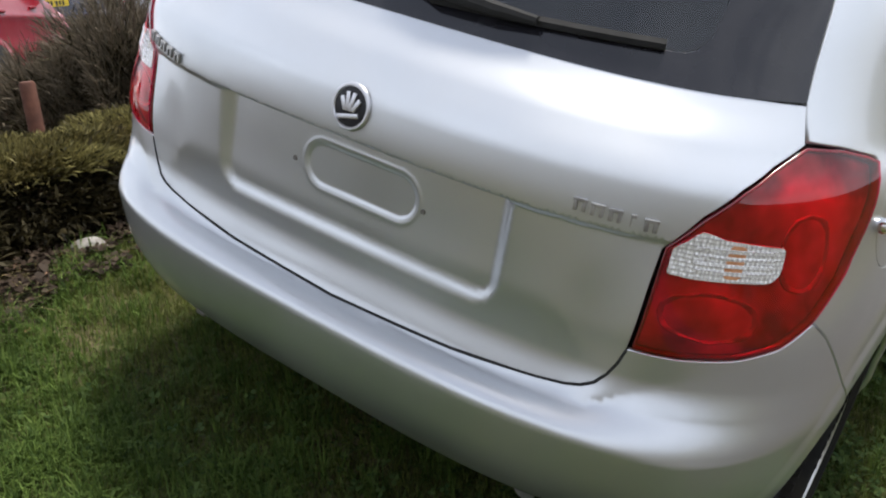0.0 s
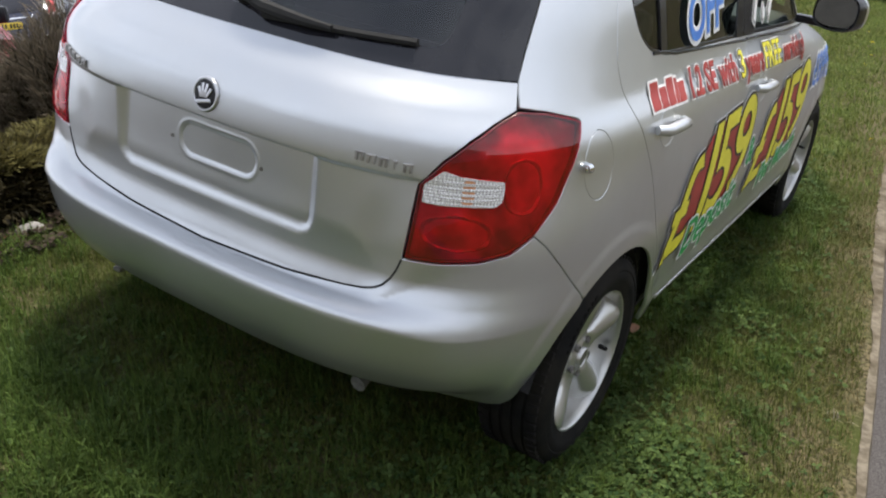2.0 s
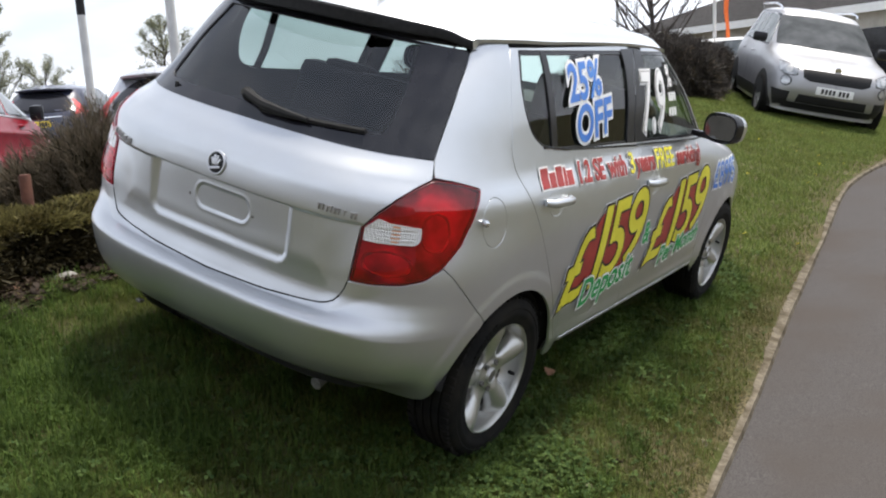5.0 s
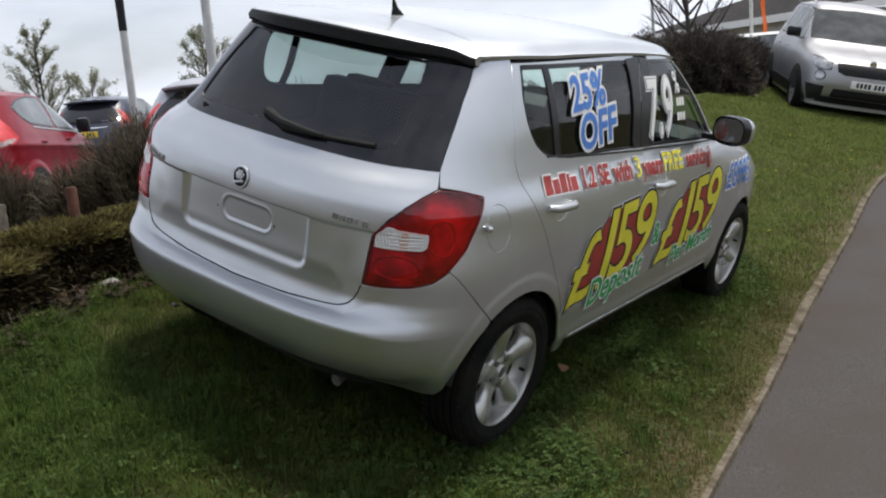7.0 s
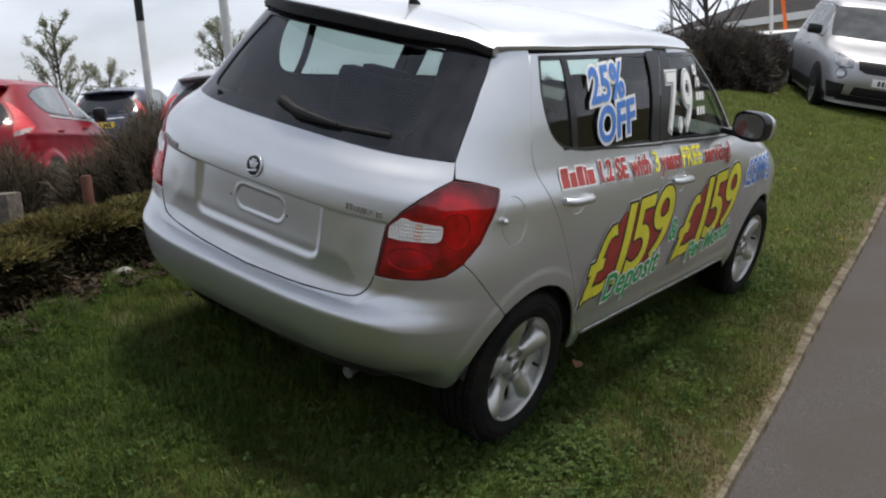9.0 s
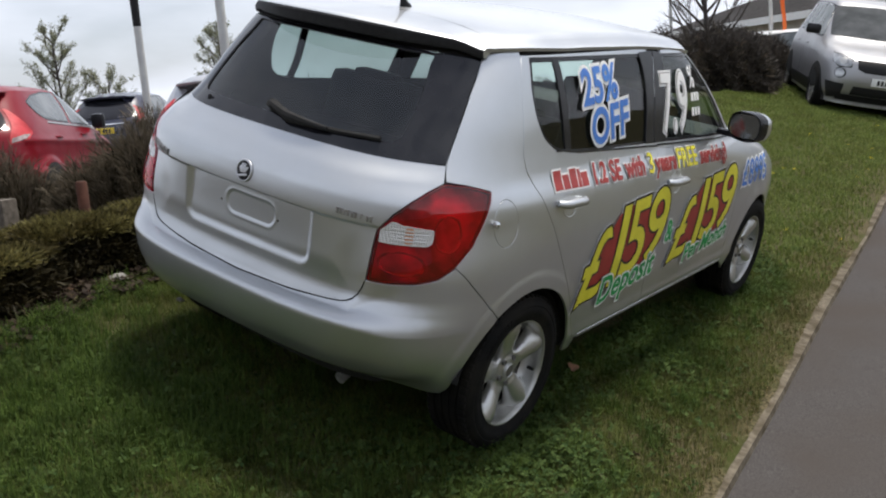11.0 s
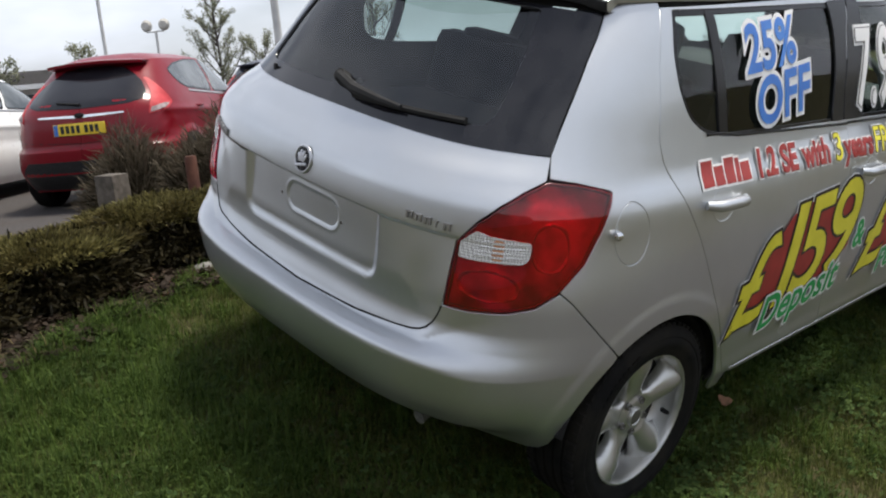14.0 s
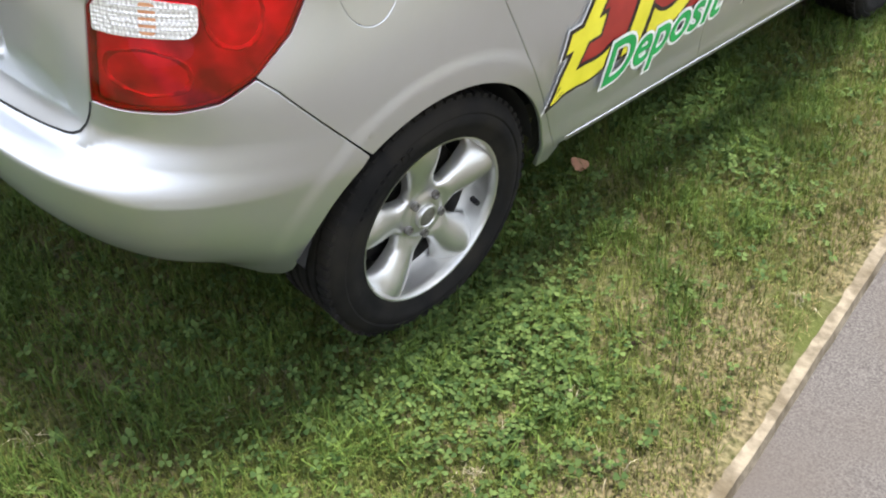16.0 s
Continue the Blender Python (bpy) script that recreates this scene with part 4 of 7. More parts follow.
    # maker's and model lettering as plain chrome bars
    for c0, c1, z0, z1, k, nm in ((-0.585, -0.432, 0.892, 0.882, 5, "maker_mark"), (0.403, 0.540, 0.897, 0.888, 5, "model_mark")):
        for i in range(k):
            t = (i + 0.5) / k
            c, z = c0 + (c1 - c0) * t, z0 + (z1 - z0) * t
            q = Matrix.Translation(wp(c, z, 0.003)) @ Vector(FAB.normal(FAB.at, np.array(c), np.array(z))).to_track_quat("X", "Z").to_matrix().to_4x4()
            bm = bmesh.new()
            w = abs(c1 - c0) / k * 0.78
            if i == 3 and nm == "model_mark":
                w *= 0.4
            box(bm, 0, 0, 0.0065, 0.005, w, 0.0055, 0.001, q)
            box(bm, 0, -w * 0.30, -0.001, 0.005, w * 0.28, 0.018, 0.001, q)
            if w > 0.015:
                box(bm, 0, w * 0.30, -0.001, 0.005, w * 0.28, 0.018, 0.001, q)
            part(nm, bm, M["stainless"], gate)
    for c in (-0.137, 0.148):
        bm = bmesh.new()
        tube(bm, [wp(c, 0.786, -0.001), wp(c, 0.786, 0.002)], [0.006, 0.0045], 10)
        part("plate_screw", bm, M["steel"], gate)

    # rear lamps
    LAMP = [(0.557, 0.859), (0.550, 0.804), (0.536, 0.697), (0.605, 0.700), (0.689, 0.709), (0.757, 0.727), (0.815, 0.761), (0.880, 0.823), (0.921, 0.889), (0.960, 0.960), (0.970, 0.981), (0.940, 0.990), (0.868, 1.003), (0.786, 1.008), (0.722, 0.983), (0.662, 0.951), (0.604, 0.907)]
    IND = rounded([(0.566, 0.862), (0.604, 0.893), (0.640, 0.884), (0.742, 0.876), (0.738, 0.836), (0.722, 0.824), (0.60, 0.822), (0.563, 0.824)], [0.002, .006, .004, 0.008, 0.02, 0.012, 0.01, 0.004], 3)
    for sgn in (1, -1):
        flip = lambda q: [(sgn * c, z) for c, z in (q if sgn > 0 else reversed(q))]
        bed = FAB.panel("tail_light", [flip(LAMP)], M["lens_dark"], car, -0.030, 0.0, 0.016, "red tail light with a clear indicator window")
        FAB.panel("lamp_housing", [flip([(c * 0.982 + 0.0132, z * 0.982 + 0.0153) for c, z in LAMP])], M["lens_mid"], bed, -0.012, 0.003, 0.012)
        FAB.panel("lens", [flip([(c * 0.997 + 0.0022, z * 0.997 + 0.0026) for c, z in LAMP])], M["lens_red"], bed, 0.004, 0.0, 0.016, holes=[flip(IND)])
        rimo, rimi = LAMP, [(c * 0.987 + 0.0095, z * 0.987 + 0.0111) for c, z in LAMP]
        FAB.panel("lamp_edge", [flip(rimo)], M["lens_dark"], bed, 0.0015, 0.012, 0.02, holes=[flip(rimi)])
        FAB.panel("indicator_lens", [flip(IND)], M["lens_clear"], bed, 0.0045, 0.004, 0.008)
        for i in range(4):
            FAB.panel("indicator_rib", [flip([(0.60, 0.834 + 0.011 * i), (0.725, 0.834 + 0.011 * i), (0.725, 0.8375 + 0.011 * i), (0.60, 0.8375 + 0.011 * i)])], M["lens_clear"], bed, 0.0068, 0.003, 0.02)
        for cc, zz, ra, rb in ((0.795, 0.862, 0.048, 0.056), (0.640, 0.762, 0.078, 0.034)):
            ell = [(cc + ra * math.copysign(abs(math.cos(a)) ** 0.7, math.cos(a)), zz + rb * math.copysign(abs(math.sin(a)) ** 0.7, math.sin(a))) for a in np.linspace(0, 2 * math.pi, 28, endpoint=False)]
            FAB.panel("reflector_bowl", [flip(ell)], M["lens_bright"], bed, -0.0095, 0.003, 0.012, shape=lambda c, z, cc=cc, zz=zz, ra=ra, rb=rb: FAB.at(c, z) - FAB.normal(FAB.at, c, z) * (0.014 * np.clip(1 - ((np.abs(c) - cc) / ra) ** 2 - ((z - zz) / rb) ** 2, 0, 1))[..., None])
        FAB.panel("amber_bulb", [flip(rounded([(0.645, 0.828), (0.672, 0.828), (0.676, 0.876), (0.650, 0.878)], 0.008, 3))], M["lens_amber"], bed, 0.0052, 0.001, 0.01)

    # rear bumper
    BU = [(0.0, 0.5835), (0.25, 0.5915), (0.40, 0.6015), (0.4465, 0.6065), (0.4725, 0.613), (0.4935, 0.623), (0.511, 0.6405), (0.5225, 0.6625), (0.531, 0.690), (0.605, 0.693), (0.689, 0.702), (0.760, 0.720), (0.819, 0.755), (0.852, 0.729)]
    edge = arch(0, 126, 176, 14)
    BU2 = [(edge[0][0] - 0.004, edge[0][1] + 0.003)] + edge[1:]
    bot = [(0.84, 0.294), (0.76, 0.298), (0.68, 0.312), (0.56, 0.334), (0.38, 0.346), (0.0, 0.350)]
    half = BU + BU2 + bot
    full = half + [(-c, z) for c, z in reversed(half[1:-1])]
    lips = lip_points(0, 176, 126)
    bumper = FAB.panel("rear_bumper", [full], S, car, 0, 0.012, 0.0095, "smooth silver rear bumper", extra=lips + [(-c, z) for c, z in lips] + [(c, z) for c in np.arange(-0.78, 0.781, 0.0095) for z in (0.563, 0.5595, 0.556, 0.5525, 0.549, 0.5455, 0.541)])
    seam = BU[:9] + list(reversed(TG[:9]))
    FAB.panel("tailgate_gap", [seam], M["gap"], bumper, 0.0006, 0.0, 0.01, mirror=True)
    low = [(0.0, 0.352), (0.38, 0.348), (0.56, 0.336), (0.66, 0.315), (0.67, 0.300), (0.60, 0.262), (0.4, 0.248), (0.0, 0.248)]
    FAB.panel("bumper_skirt", [low + [(-c, z) for c, z in reversed(low[1:-1])]], M["gap"], bumper, -0.014, 0.006, 0.03, "black lower bumper edge")
    bm = bmesh.new()
    m = Matrix.Translation((0.376, -0.448, 0.258))
    tube(bm, [m @ Vector((0, 0.07, 0.02)), m @ Vector((0, 0, 0)), m @ Vector((0, -0.022, -0.004)), m @ Vector((0, -0.024, -0.0045)), m @ Vector((0, -0.010, -0.003))], [0.016, 0.018, 0.022, 0.016, 0.015], 20, cap=False)
    part("exhaust_pipe", bm, M["stainless"], car, "small bright exhaust tip under the bumper")
    bm = bmesh.new()
    box(bm, -0.52, -0.47, 0.238, 0.030, 0.022, 0.011, 0.004)
    part("tow_eye", bm, M["steel"], car)

    # quarter panels with the fuel flap
    QP_rear = [(0.967, 0.990), (0.977, 0.984), (0.966, 0.958), (0.928, 0.889), (0.887, 0.822), (0.821, 0.761), (0.856, 0.733)]
    e2 = arch(0, 125, -1, 30)
    shut = [(1.590, 0.3225), (1.566, 0.36), (1.50, 0.49), (1.403, 0.661), (1.31, 0.83), (1.22, 0.969), (1.182, 1.03), (1.170, 1.086), (1.183, 1.17), (1.198, 1.258), (1.225, 1.33), (1.255, 1.397)]
    QP = QP_rear + e2 + [(FAB.side(0.375, 0.285), 0.285), (FAB.side(0.405, 0.312), 0.312)] + shut + [(1.258, 1.412), (1.085, 1.408), (1.040, 1.377), (0.992, 1.324), (0.943, 1.272), (0.903, 1.22), (0.866, 1.169), (0.833, 1.118), (0.802, 1.066), (0.793, 1.018), (0.870, 1.009)]
    flap = [(FAB.c_of(0.76, -0.168) + 0.063 * math.cos(2 * math.pi * i / 36), 0.882 + 0.079 * math.sin(2 * math.pi * i / 36)) for i in range(36)]
    flapi = [(FAB.c_of(0.76, -0.168) + 0.0595 * math.cos(2 * math.pi * i / 36), 0.882 + 0.0755 * math.sin(2 * math.pi * i / 36)) for i in range(36)]
    FAB.panel("quarter_panel", [QP], S, car, 0, 0.012, 0.018, holes=[flap], extra=lip_points(0, 125, -14))
    fl = FAB.panel("fuel_flap", [flapi], S, car, 0.0, 0.008, 0.014, "round silver fuel filler flap")
    bm = bmesh.new()
    cL = FAB.c_of(0.757, -0.232)
    tube(bm, [wp(cL + 0.012, 0.886, -0.004), wp(cL + 0.006, 0.886, 0.010), wp(cL - 0.004, 0.886, 0.011)], [0.013, 0.0125, 0.010], 14)
    tube(bm, [wp(cL - 0.0045, 0.886, 0.0112), wp(cL - 0.0052, 0.886, 0.0114)], [0.006, 0.004], 10)
    part("flap_lock", bm, M["chrome"], fl, "small bright lock barrel")
    mir = [(-c, z) for c, z in reversed(QP)]
    FAB.panel("quarter_panel", [mir], S, car, 0, 0.012, 0.030)

    # doors, sills and wings on both sides
    y_split = lambda z: 0.965 + 0.05 * ((z - 0.65) / 0.4) ** 2
    WIN_R = rounded([(0.075, 1.394), (0.050, 1.29), (0.058, 1.200), (0.092, 1.130), (0.160, 1.085), (0.27, 1.066), (1.00, 1.040), (0.985, 1.40)], [0.01, 0.03, 0.03, 0.03, 0.03, 0.03, 0.006, 0.006], 3)
    WIN_F = rounded([(1.01, 1.040), (1.97, 0.998), (1.91, 1.075), (1.61, 1.330), (1.50, 1.395), (0.995, 1.40)], [0.006, 0.01, 0.03, 0.05, 0.02, 0.006], 3)
    sc = lambda q: [(FAB.side(a, b), b) for a, b in q]
    for sgn in (1, -1):
        flip = lambda q: [(sgn * c, z) for c, z in (q if sgn > 0 else reversed(q))]
        st = 0.022 if sgn > 0 else 0.04
        rd = [(c + 0.006, z) for c, z in shut] + [(FAB.side(0.99, 1.416), 1.416)] + sc([(y_split(z) - 0.0025, z) for z in (1.35, 1.2, 1.03, 0.9, 0.75, 0.65, 0.5, 0.4, 0.3225)])
        rear = FAB.panel("rear_door", [flip(rd)], S, car, 0, 0.012, st, "silver rear door with a sticker", holes=[flip(sc(WIN_R))])
        fd = sc([(y_split(z) + 0.0025, z) for z in (0.3225, 0.4, 0.5, 0.65, 0.75, 0.9, 1.03, 1.2, 1.35, 1.416)]) + sc([(1.50, 1.404), (1.635, 1.345), (1.965, 1.08), (2.04, 0.99), (1.99, 0.85), (1.99, 0.6), (1.98, 0.3225)])
        front = FAB.panel("front_door", [flip(fd)], S, car, 0, 0.012, st * 1.3, "silver front door with a sticker", holes=[flip(sc(WIN_F))])
        # tucked-under sill: the shade on it is put into a near-black colour
        sl = sc([(0.37, 0.270), (2.10, 0.270), (2.10, 0.319), (0.41, 0.319)])
        FAB.panel("sill", [flip(sl)], M["gap"], car, -0.035, 0.01, 0.05, "lower sill coloured black for the shade under the doors")
        lip = sc([(0.425, 0.3225), (1.985, 0.3225), (1.985, 0.3345), (0.42, 0.3345)])
        FAB.panel("door_edge", [flip(lip)], M["satin_chrome"], car, 0.003, 0.006, 0.03, "bright folded lower door edge")
        wing = arch(WHEEL_F, 188, -6, 22) + sc([(3.0, 0.30), (3.06, 0.5), (3.08, 0.66), (2.9, 0.80), (2.6, 0.90), (2.30, 0.950), (2.07, 0.978), (2.005, 0.985), (1.996, 0.85), (1.996, 0.6), (1.99, 0.325)])
        FAB.panel("front_wing", [flip(wing)], S, car, 0, 0.012, 0.04)
        # glass, black frames and pillars
        for nm, dr, W in (("rear", rear, WIN_R), ("front", front, WIN_F)):
            cx, cz_ = sum(p[0] for p in W) / len(W), sum(p[1] for p in W) / len(W)
            inner = [(cx + (a - cx) * (0.955 if nm == "front" else 0.95), cz_ + (b - cz_) * 0.93) for a, b in W]
            FAB.panel("window_frame", [flip(sc(W))], M["gloss_black"], dr, -0.003, 0.004, 0.03, holes=[flip(sc(inner))])
            FAB.panel("door_glass", [flip(sc(inner))], M["side_glass"], dr, -0.007, 0.0, 0.04)
            wide = [(cx + (a - cx) * 1.10, cz_ + (b - cz_) * 1.16) for a, b in W]
            FAB.panel("window_liner", [flip(sc(wide))], M["gap"], dr, -0.015, 0.0, 0.05, holes=[flip(sc(inner))], shape=FAB.plain)
            bm = bmesh.new()
            a0, a1 = (0.17, 1.0) if nm == "rear" else (1.01, 1.92)
            pts = []
            for i in range(12):
                a = a0 + (a1 - a0) * i / 11
                b = 1.083 - (a - 0.165) * 0.055 if nm == "rear" else 1.040 - (a - 1.01) * 0.0435
                b = b - 0.008 if a > 0.25 else b
                cc = FAB.side(a, b)
                pts.append(tuple(Vector(FAB.at(np.array(sgn * cc), np.array(b))) + Vector((sgn * 0.002, 0, 0))))
            tube(bm, pts, [0.0045] * 12, 6)
            part("window_trim", bm, M["gloss_black"], dr)
        FAB.panel("quarter_divider", [flip(sc([(0.235, 1.07), (0.275, 1.07), (0.255, 1.392), (0.215, 1.392)]))], M["gloss_black"], rear, -0.001, 0.006, 0.04)
        FAB.panel("pillar_cover", [flip(sc([(0.90, 1.046), (0.975, 1.043), (0.985, 1.15), (1.015, 1.30), (1.045, 1.408), (0.915, 1.402)]))], M["gloss_black"], rear, 0.0016, 0.006, 0.03)
        FAB.panel("pillar_cover", [flip(sc([(0.984, 1.043), (1.10, 1.038), (1.13, 1.25), (1.13, 1.402), (1.054, 1.408), (1.024, 1.30), (0.994, 1.15)]))], M["gloss_black"], front, 0.0016, 0.006, 0.03)
        # handles with their scoops
        for dr, y0, z0 in ((rear, 0.115, 0.914), (front, 1.060, 0.874)):
            bm = bmesh.new()
            pts = []
            for i in range(7):
                y = y0 + 0.19 * i / 6
                cc = FAB.side(y, z0)
                l = 0.028 if 0 < i < 6 else 0.008
                pts.append(tuple(Vector(FAB.at(np.array(sgn * cc), np.array(z0 - 0.006 * i / 6))) + Vector((sgn * l, 0, 0))))
            tube(bm, pts, [0.012, 0.015, 0.016, 0.016, 0.016, 0.015, 0.011], 10)
            part("door_handle", bm, S, dr, "silver bar door handle")
            scp = [(y0 + 0.095 + 0.055 * math.cos(2 * math.pi * i / 20), z0 - 0.012 + 0.048 * math.sin(2 * math.pi * i / 20)) for i in range(20)]
            FAB.panel("handle_scoop", [flip(sc(scp))], S, dr, 0.0015, 0.003, 0.02, shape=lambda c, z, y0=y0, z0=z0: FAB.at(c, z) - FAB.normal(FAB.at, c, z) * (0.016 * np.clip(1 - ((FAB.at(c, z)[..., 1] - y0 - 0.095) / 0.055) ** 2 - ((z - z0 + 0.012) / 0.048) ** 2, 0, 1))[..., None])
        # door mirror
        mm = Matrix.Translation((sgn * 0.895, 1.70, 1.092)) @ pose(0, 0, 0, 0, 0, -sgn * 14)
        egg = lambda t, sx, sz: (sx * np.sign(math.cos(t)) * abs(math.cos(t)) ** 0.72, sz * np.sign(math.sin(t)) * abs(math.sin(t)) ** 0.72)
        rings = {}
        for nm, prof in (("door_mirror", ((-0.052, 0.90), (-0.055, 1.0), (-0.035, 1.03), (0.0, 1.02), (0.012, 1.0))), ("mirror_cap", ((0.006, 1.025), (0.03, 1.0), (0.062, 0.86), (0.085, 0.58), (0.094, 0.2), (0.095, 0.01)))):
            bm = bmesh.new()
            rs = []
            for yy, k in prof:
                rs.append([bm.verts.new(mm @ Vector((egg(2 * math.pi * i / 36, 0.086 * k, 0.069 * k)[0], yy, egg(2 * math.pi * i / 36, 0.086 * k, 0.069 * k)[1]))) for i in range(36)])
            for a, b in zip(rs, rs[1:]):
                for i in range(36):
                    bm.faces.new((a[i], a[(i + 1) % 36], b[(i + 1) % 36], b[i]))
            if nm == "door_mirror":
                box(bm, 0, 0, 0, 0.13, 0.05, 0.032, 0.012, Matrix.Translation((sgn * 0.795, 1.735, 1.035)))
            rings[nm] = bm
        mh = part("door_mirror", rings["door_mirror"], M["gloss_black"], car, "black door mirror with a silver cap")
        part("mirror_cap", rings["mirror_cap"], S, mh, "silver mirror cap")
        bm = bmesh.new()
        g = [bm.verts.new(mm @ Vector((egg(2 * math.pi * i / 36, 0.074, 0.056)[0], -0.034 + sgn * 0.38 * egg(2 * math.pi * i / 36, 0.074, 0.056)[0] + 0.03 * egg(2 * math.pi * i / 36, 0.074, 0.056)[1], egg(2 * math.pi * i / 36, 0.074, 0.056)[1]))) for i in range(36)]
        bm.faces.new(g if sgn > 0 else list(reversed(g)))
        part("mirror_glass", bm, M["mirror"], mh)
    # nose: bonnet, windscreen, front bumper, headlights
    E = FAB.end
    bonnet = sc([(2.06, 0.992), (2.30, 0.957), (2.6, 0.907), (2.9, 0.808), (3.05, 0.73)]) + [(E - 0.02, 0.73), (E - 0.02, 0.992)]
    for nm, poly, mat, lab in (("bonnet", bonnet, S, "silver bonnet"),
                               ("windscreen", sc([(1.58, 1.40), (1.69, 1.345), (1.985, 1.085), (2.06, 1.0)]) + [(E - 0.001, 1.0), (E - 0.001, 1.40)], M["side_glass"], ""),
                               ("front_bumper", sc([(3.005, 0.30), (3.065, 0.5), (3.08, 0.62)]) + [(E - 0.001, 0.62), (E - 0.001, 0.22), (FAB.side(2.9, 0.22), 0.22)], S, "silver front bumper"),
                               ("grille", [(E - 0.45, 0.63), (E - 0.001, 0.63), (E - 0.001, 0.72), (E - 0.45, 0.72)], M["blacktrim"], "black radiator grille"),
                               ("headlight", sc([(3.085, 0.63), (3.06, 0.72), (2.92, 0.795)]) + [(E - 0.46, 0.72), (E - 0.46, 0.63)], M["lens_clear"], "clear headlight")):
        if nm == "headlight":
            FAB.panel(nm, [poly], mat, car, 0, 0.01, 0.05, lab)
            FAB.panel(nm, [[(-c, z) for c, z in reversed(poly)]], mat, car, 0, 0.01, 0.05, lab)
        else:
            FAB.panel(nm, [poly], mat, car, 0, 0.01 if mat is not M["side_glass"] else 0, 0.05, lab, mirror=True)
    # roof, with its edges folded down, and the lining under it
    def roof_skin(y_from, inset, drop, fold):
        bm = bmesh.new()
        grid = []
        for k in range(41):
            row = []
            for j in range(35):
                s = min(max(-1 + 2 * (j - 1) / 32, -1), 1)
                x0 = 0.58 * math.sin(s * math.pi / 2)
                ys = y_from(x0)
                y = ys + (1.60 - ys) * k / 40
                x = (float(roof_half(y)) + 0.003 - inset) * math.sin(s * math.pi / 2)
                row.append(bm.verts.new((x - (0.003 * s if j in (0, 34) else 0), y, roof_z(x, y) - drop - (fold if j in (0, 34) else 0))))
            grid.append(row)
        for a, b in zip(grid, grid[1:]):
            for j in range(34):
                bm.faces.new((a[j], a[j + 1], b[j + 1], b[j]))
        return bm

    roof = part("roof", roof_skin(seam_y, 0.0, 0.0, 0.012), S, car, "silver roof panel")
    part("headlining", roof_skin(lambda x: -0.165 + 0.10 * (abs(x) / 0.58) ** 4, 0.03, 0.022, 0.0), M["lining"], car)
    bm = bmesh.new()
    tube(bm, [(0, 0.125, 1.474), (0, 0.118, 1.486), (0, 0.105, 1.505), (0, 0.095, 1.53)], [0.026, 0.022, 0.012, 0.007], 12)
    base = part("aerial", bm, M["blacktrim"], car, "short black roof aerial")
    bm = bmesh.new()
    tube(bm, [(0, 0.097, 1.525), (0, 0.06, 1.60), (0, 0.02, 1.675)], [0.006, 0.005, 0.004], 8)
    part("aerial_rod", bm, M["blacktrim"], base)
    # cabin
    seat_parts(car, 0.36, 1.38, 0.59, 0.50)
    seat_parts(car, -0.36, 1.38, 0.59, 0.50)
    seat_parts(car, 0.0, 0.55, 0.52, 1.22, front=False)
    bm = bmesh.new()
    box(bm, 0, 2.02, 0.86, 1.34, 0.42, 0.26, 0.06)
    part("dashboard", bm, M["dash"], car)
    bm = bmesh.new()
    m = Matrix.Translation((0.36, 1.74, 0.98)) @ pose(0, 0, 0, 64, 0, 0)
    n = 28
    tube(bm, [m @ Vector((0.185 * math.cos(2 * math.pi * i / n), 0.185 * math.sin(2 * math.pi * i / n), 0)) for i in range(n + 1)], [0.015] * (n + 1), 8, cap=False)
    box(bm, 0, -0.01, -0.02, 0.15, 0.12, 0.05, 0.02, m)
    box(bm, 0, 0, -0.01, 0.34, 0.03, 0.02, 0.006, m)
    part("steering_wheel", bm, M["dash"], car)
    bm = bmesh.new()
    box(bm, 0, 0.02, 0.93, 1.12, 0.5, 0.03, 0.01)
    part("parcel_shelf", bm, M["seat"], car)
    bm = bmesh.new()
    box(bm, 0, 1.55, 1.37, 0.24, 0.03, 0.06, 0.015)
    part("inside_mirror", bm, M["dash"], car)
    # wheels
    for sgn, y, off in ((1, 0.0, 20), (1, WHEEL_F, 44), (-1, 0.0, 10), (-1, WHEEL_F, 40)):
        w = new("wheel")
        w.parent = car
        w.matrix_basis = Matrix.Translation((sgn * 0.708, y, 0.29)) @ pose(0, 0, 0, 0, 0, 0 if sgn > 0 else 180)
        wheel_parts(w, off)

    # stickers on the right flank
    small = lambda m2: [(0.011, "stick_white", 0.0), (0.003, m2, 0.0014)]
    st = None
    for a, w, h in ((0.118, 0.050, 0.062), (0.176, 0.044, 0.045), (0.228, 0.046, 0.062), (0.281, 0.020, 0.058), (0.308, 0.046, 0.045)):
        zb = 0.954 - 0.030 * (a - 0.12)
        q = [(a, zb), (a + h * 0.1, zb + h), (a + w + h * 0.1, zb + h), (a + w, zb)]
        e = [(a - 0.006, zb - 0.006), (a - 0.006 + h * 0.1, zb + h + 0.006), (a + w + 0.006 + h * 0.1, zb + h + 0.006), (a + w + 0.006, zb - 0.006)]
        edge = patch_on(car, "word_edge", e, "stick_white", 0.004, "" if st else "white, red and yellow slogan sticker", parent=st)
        if st is None:
            st = edge
            st.name = "slogan_sticker"
        patch_on(car, "word_bar", q, "stick_red", 0.0056, parent=st)
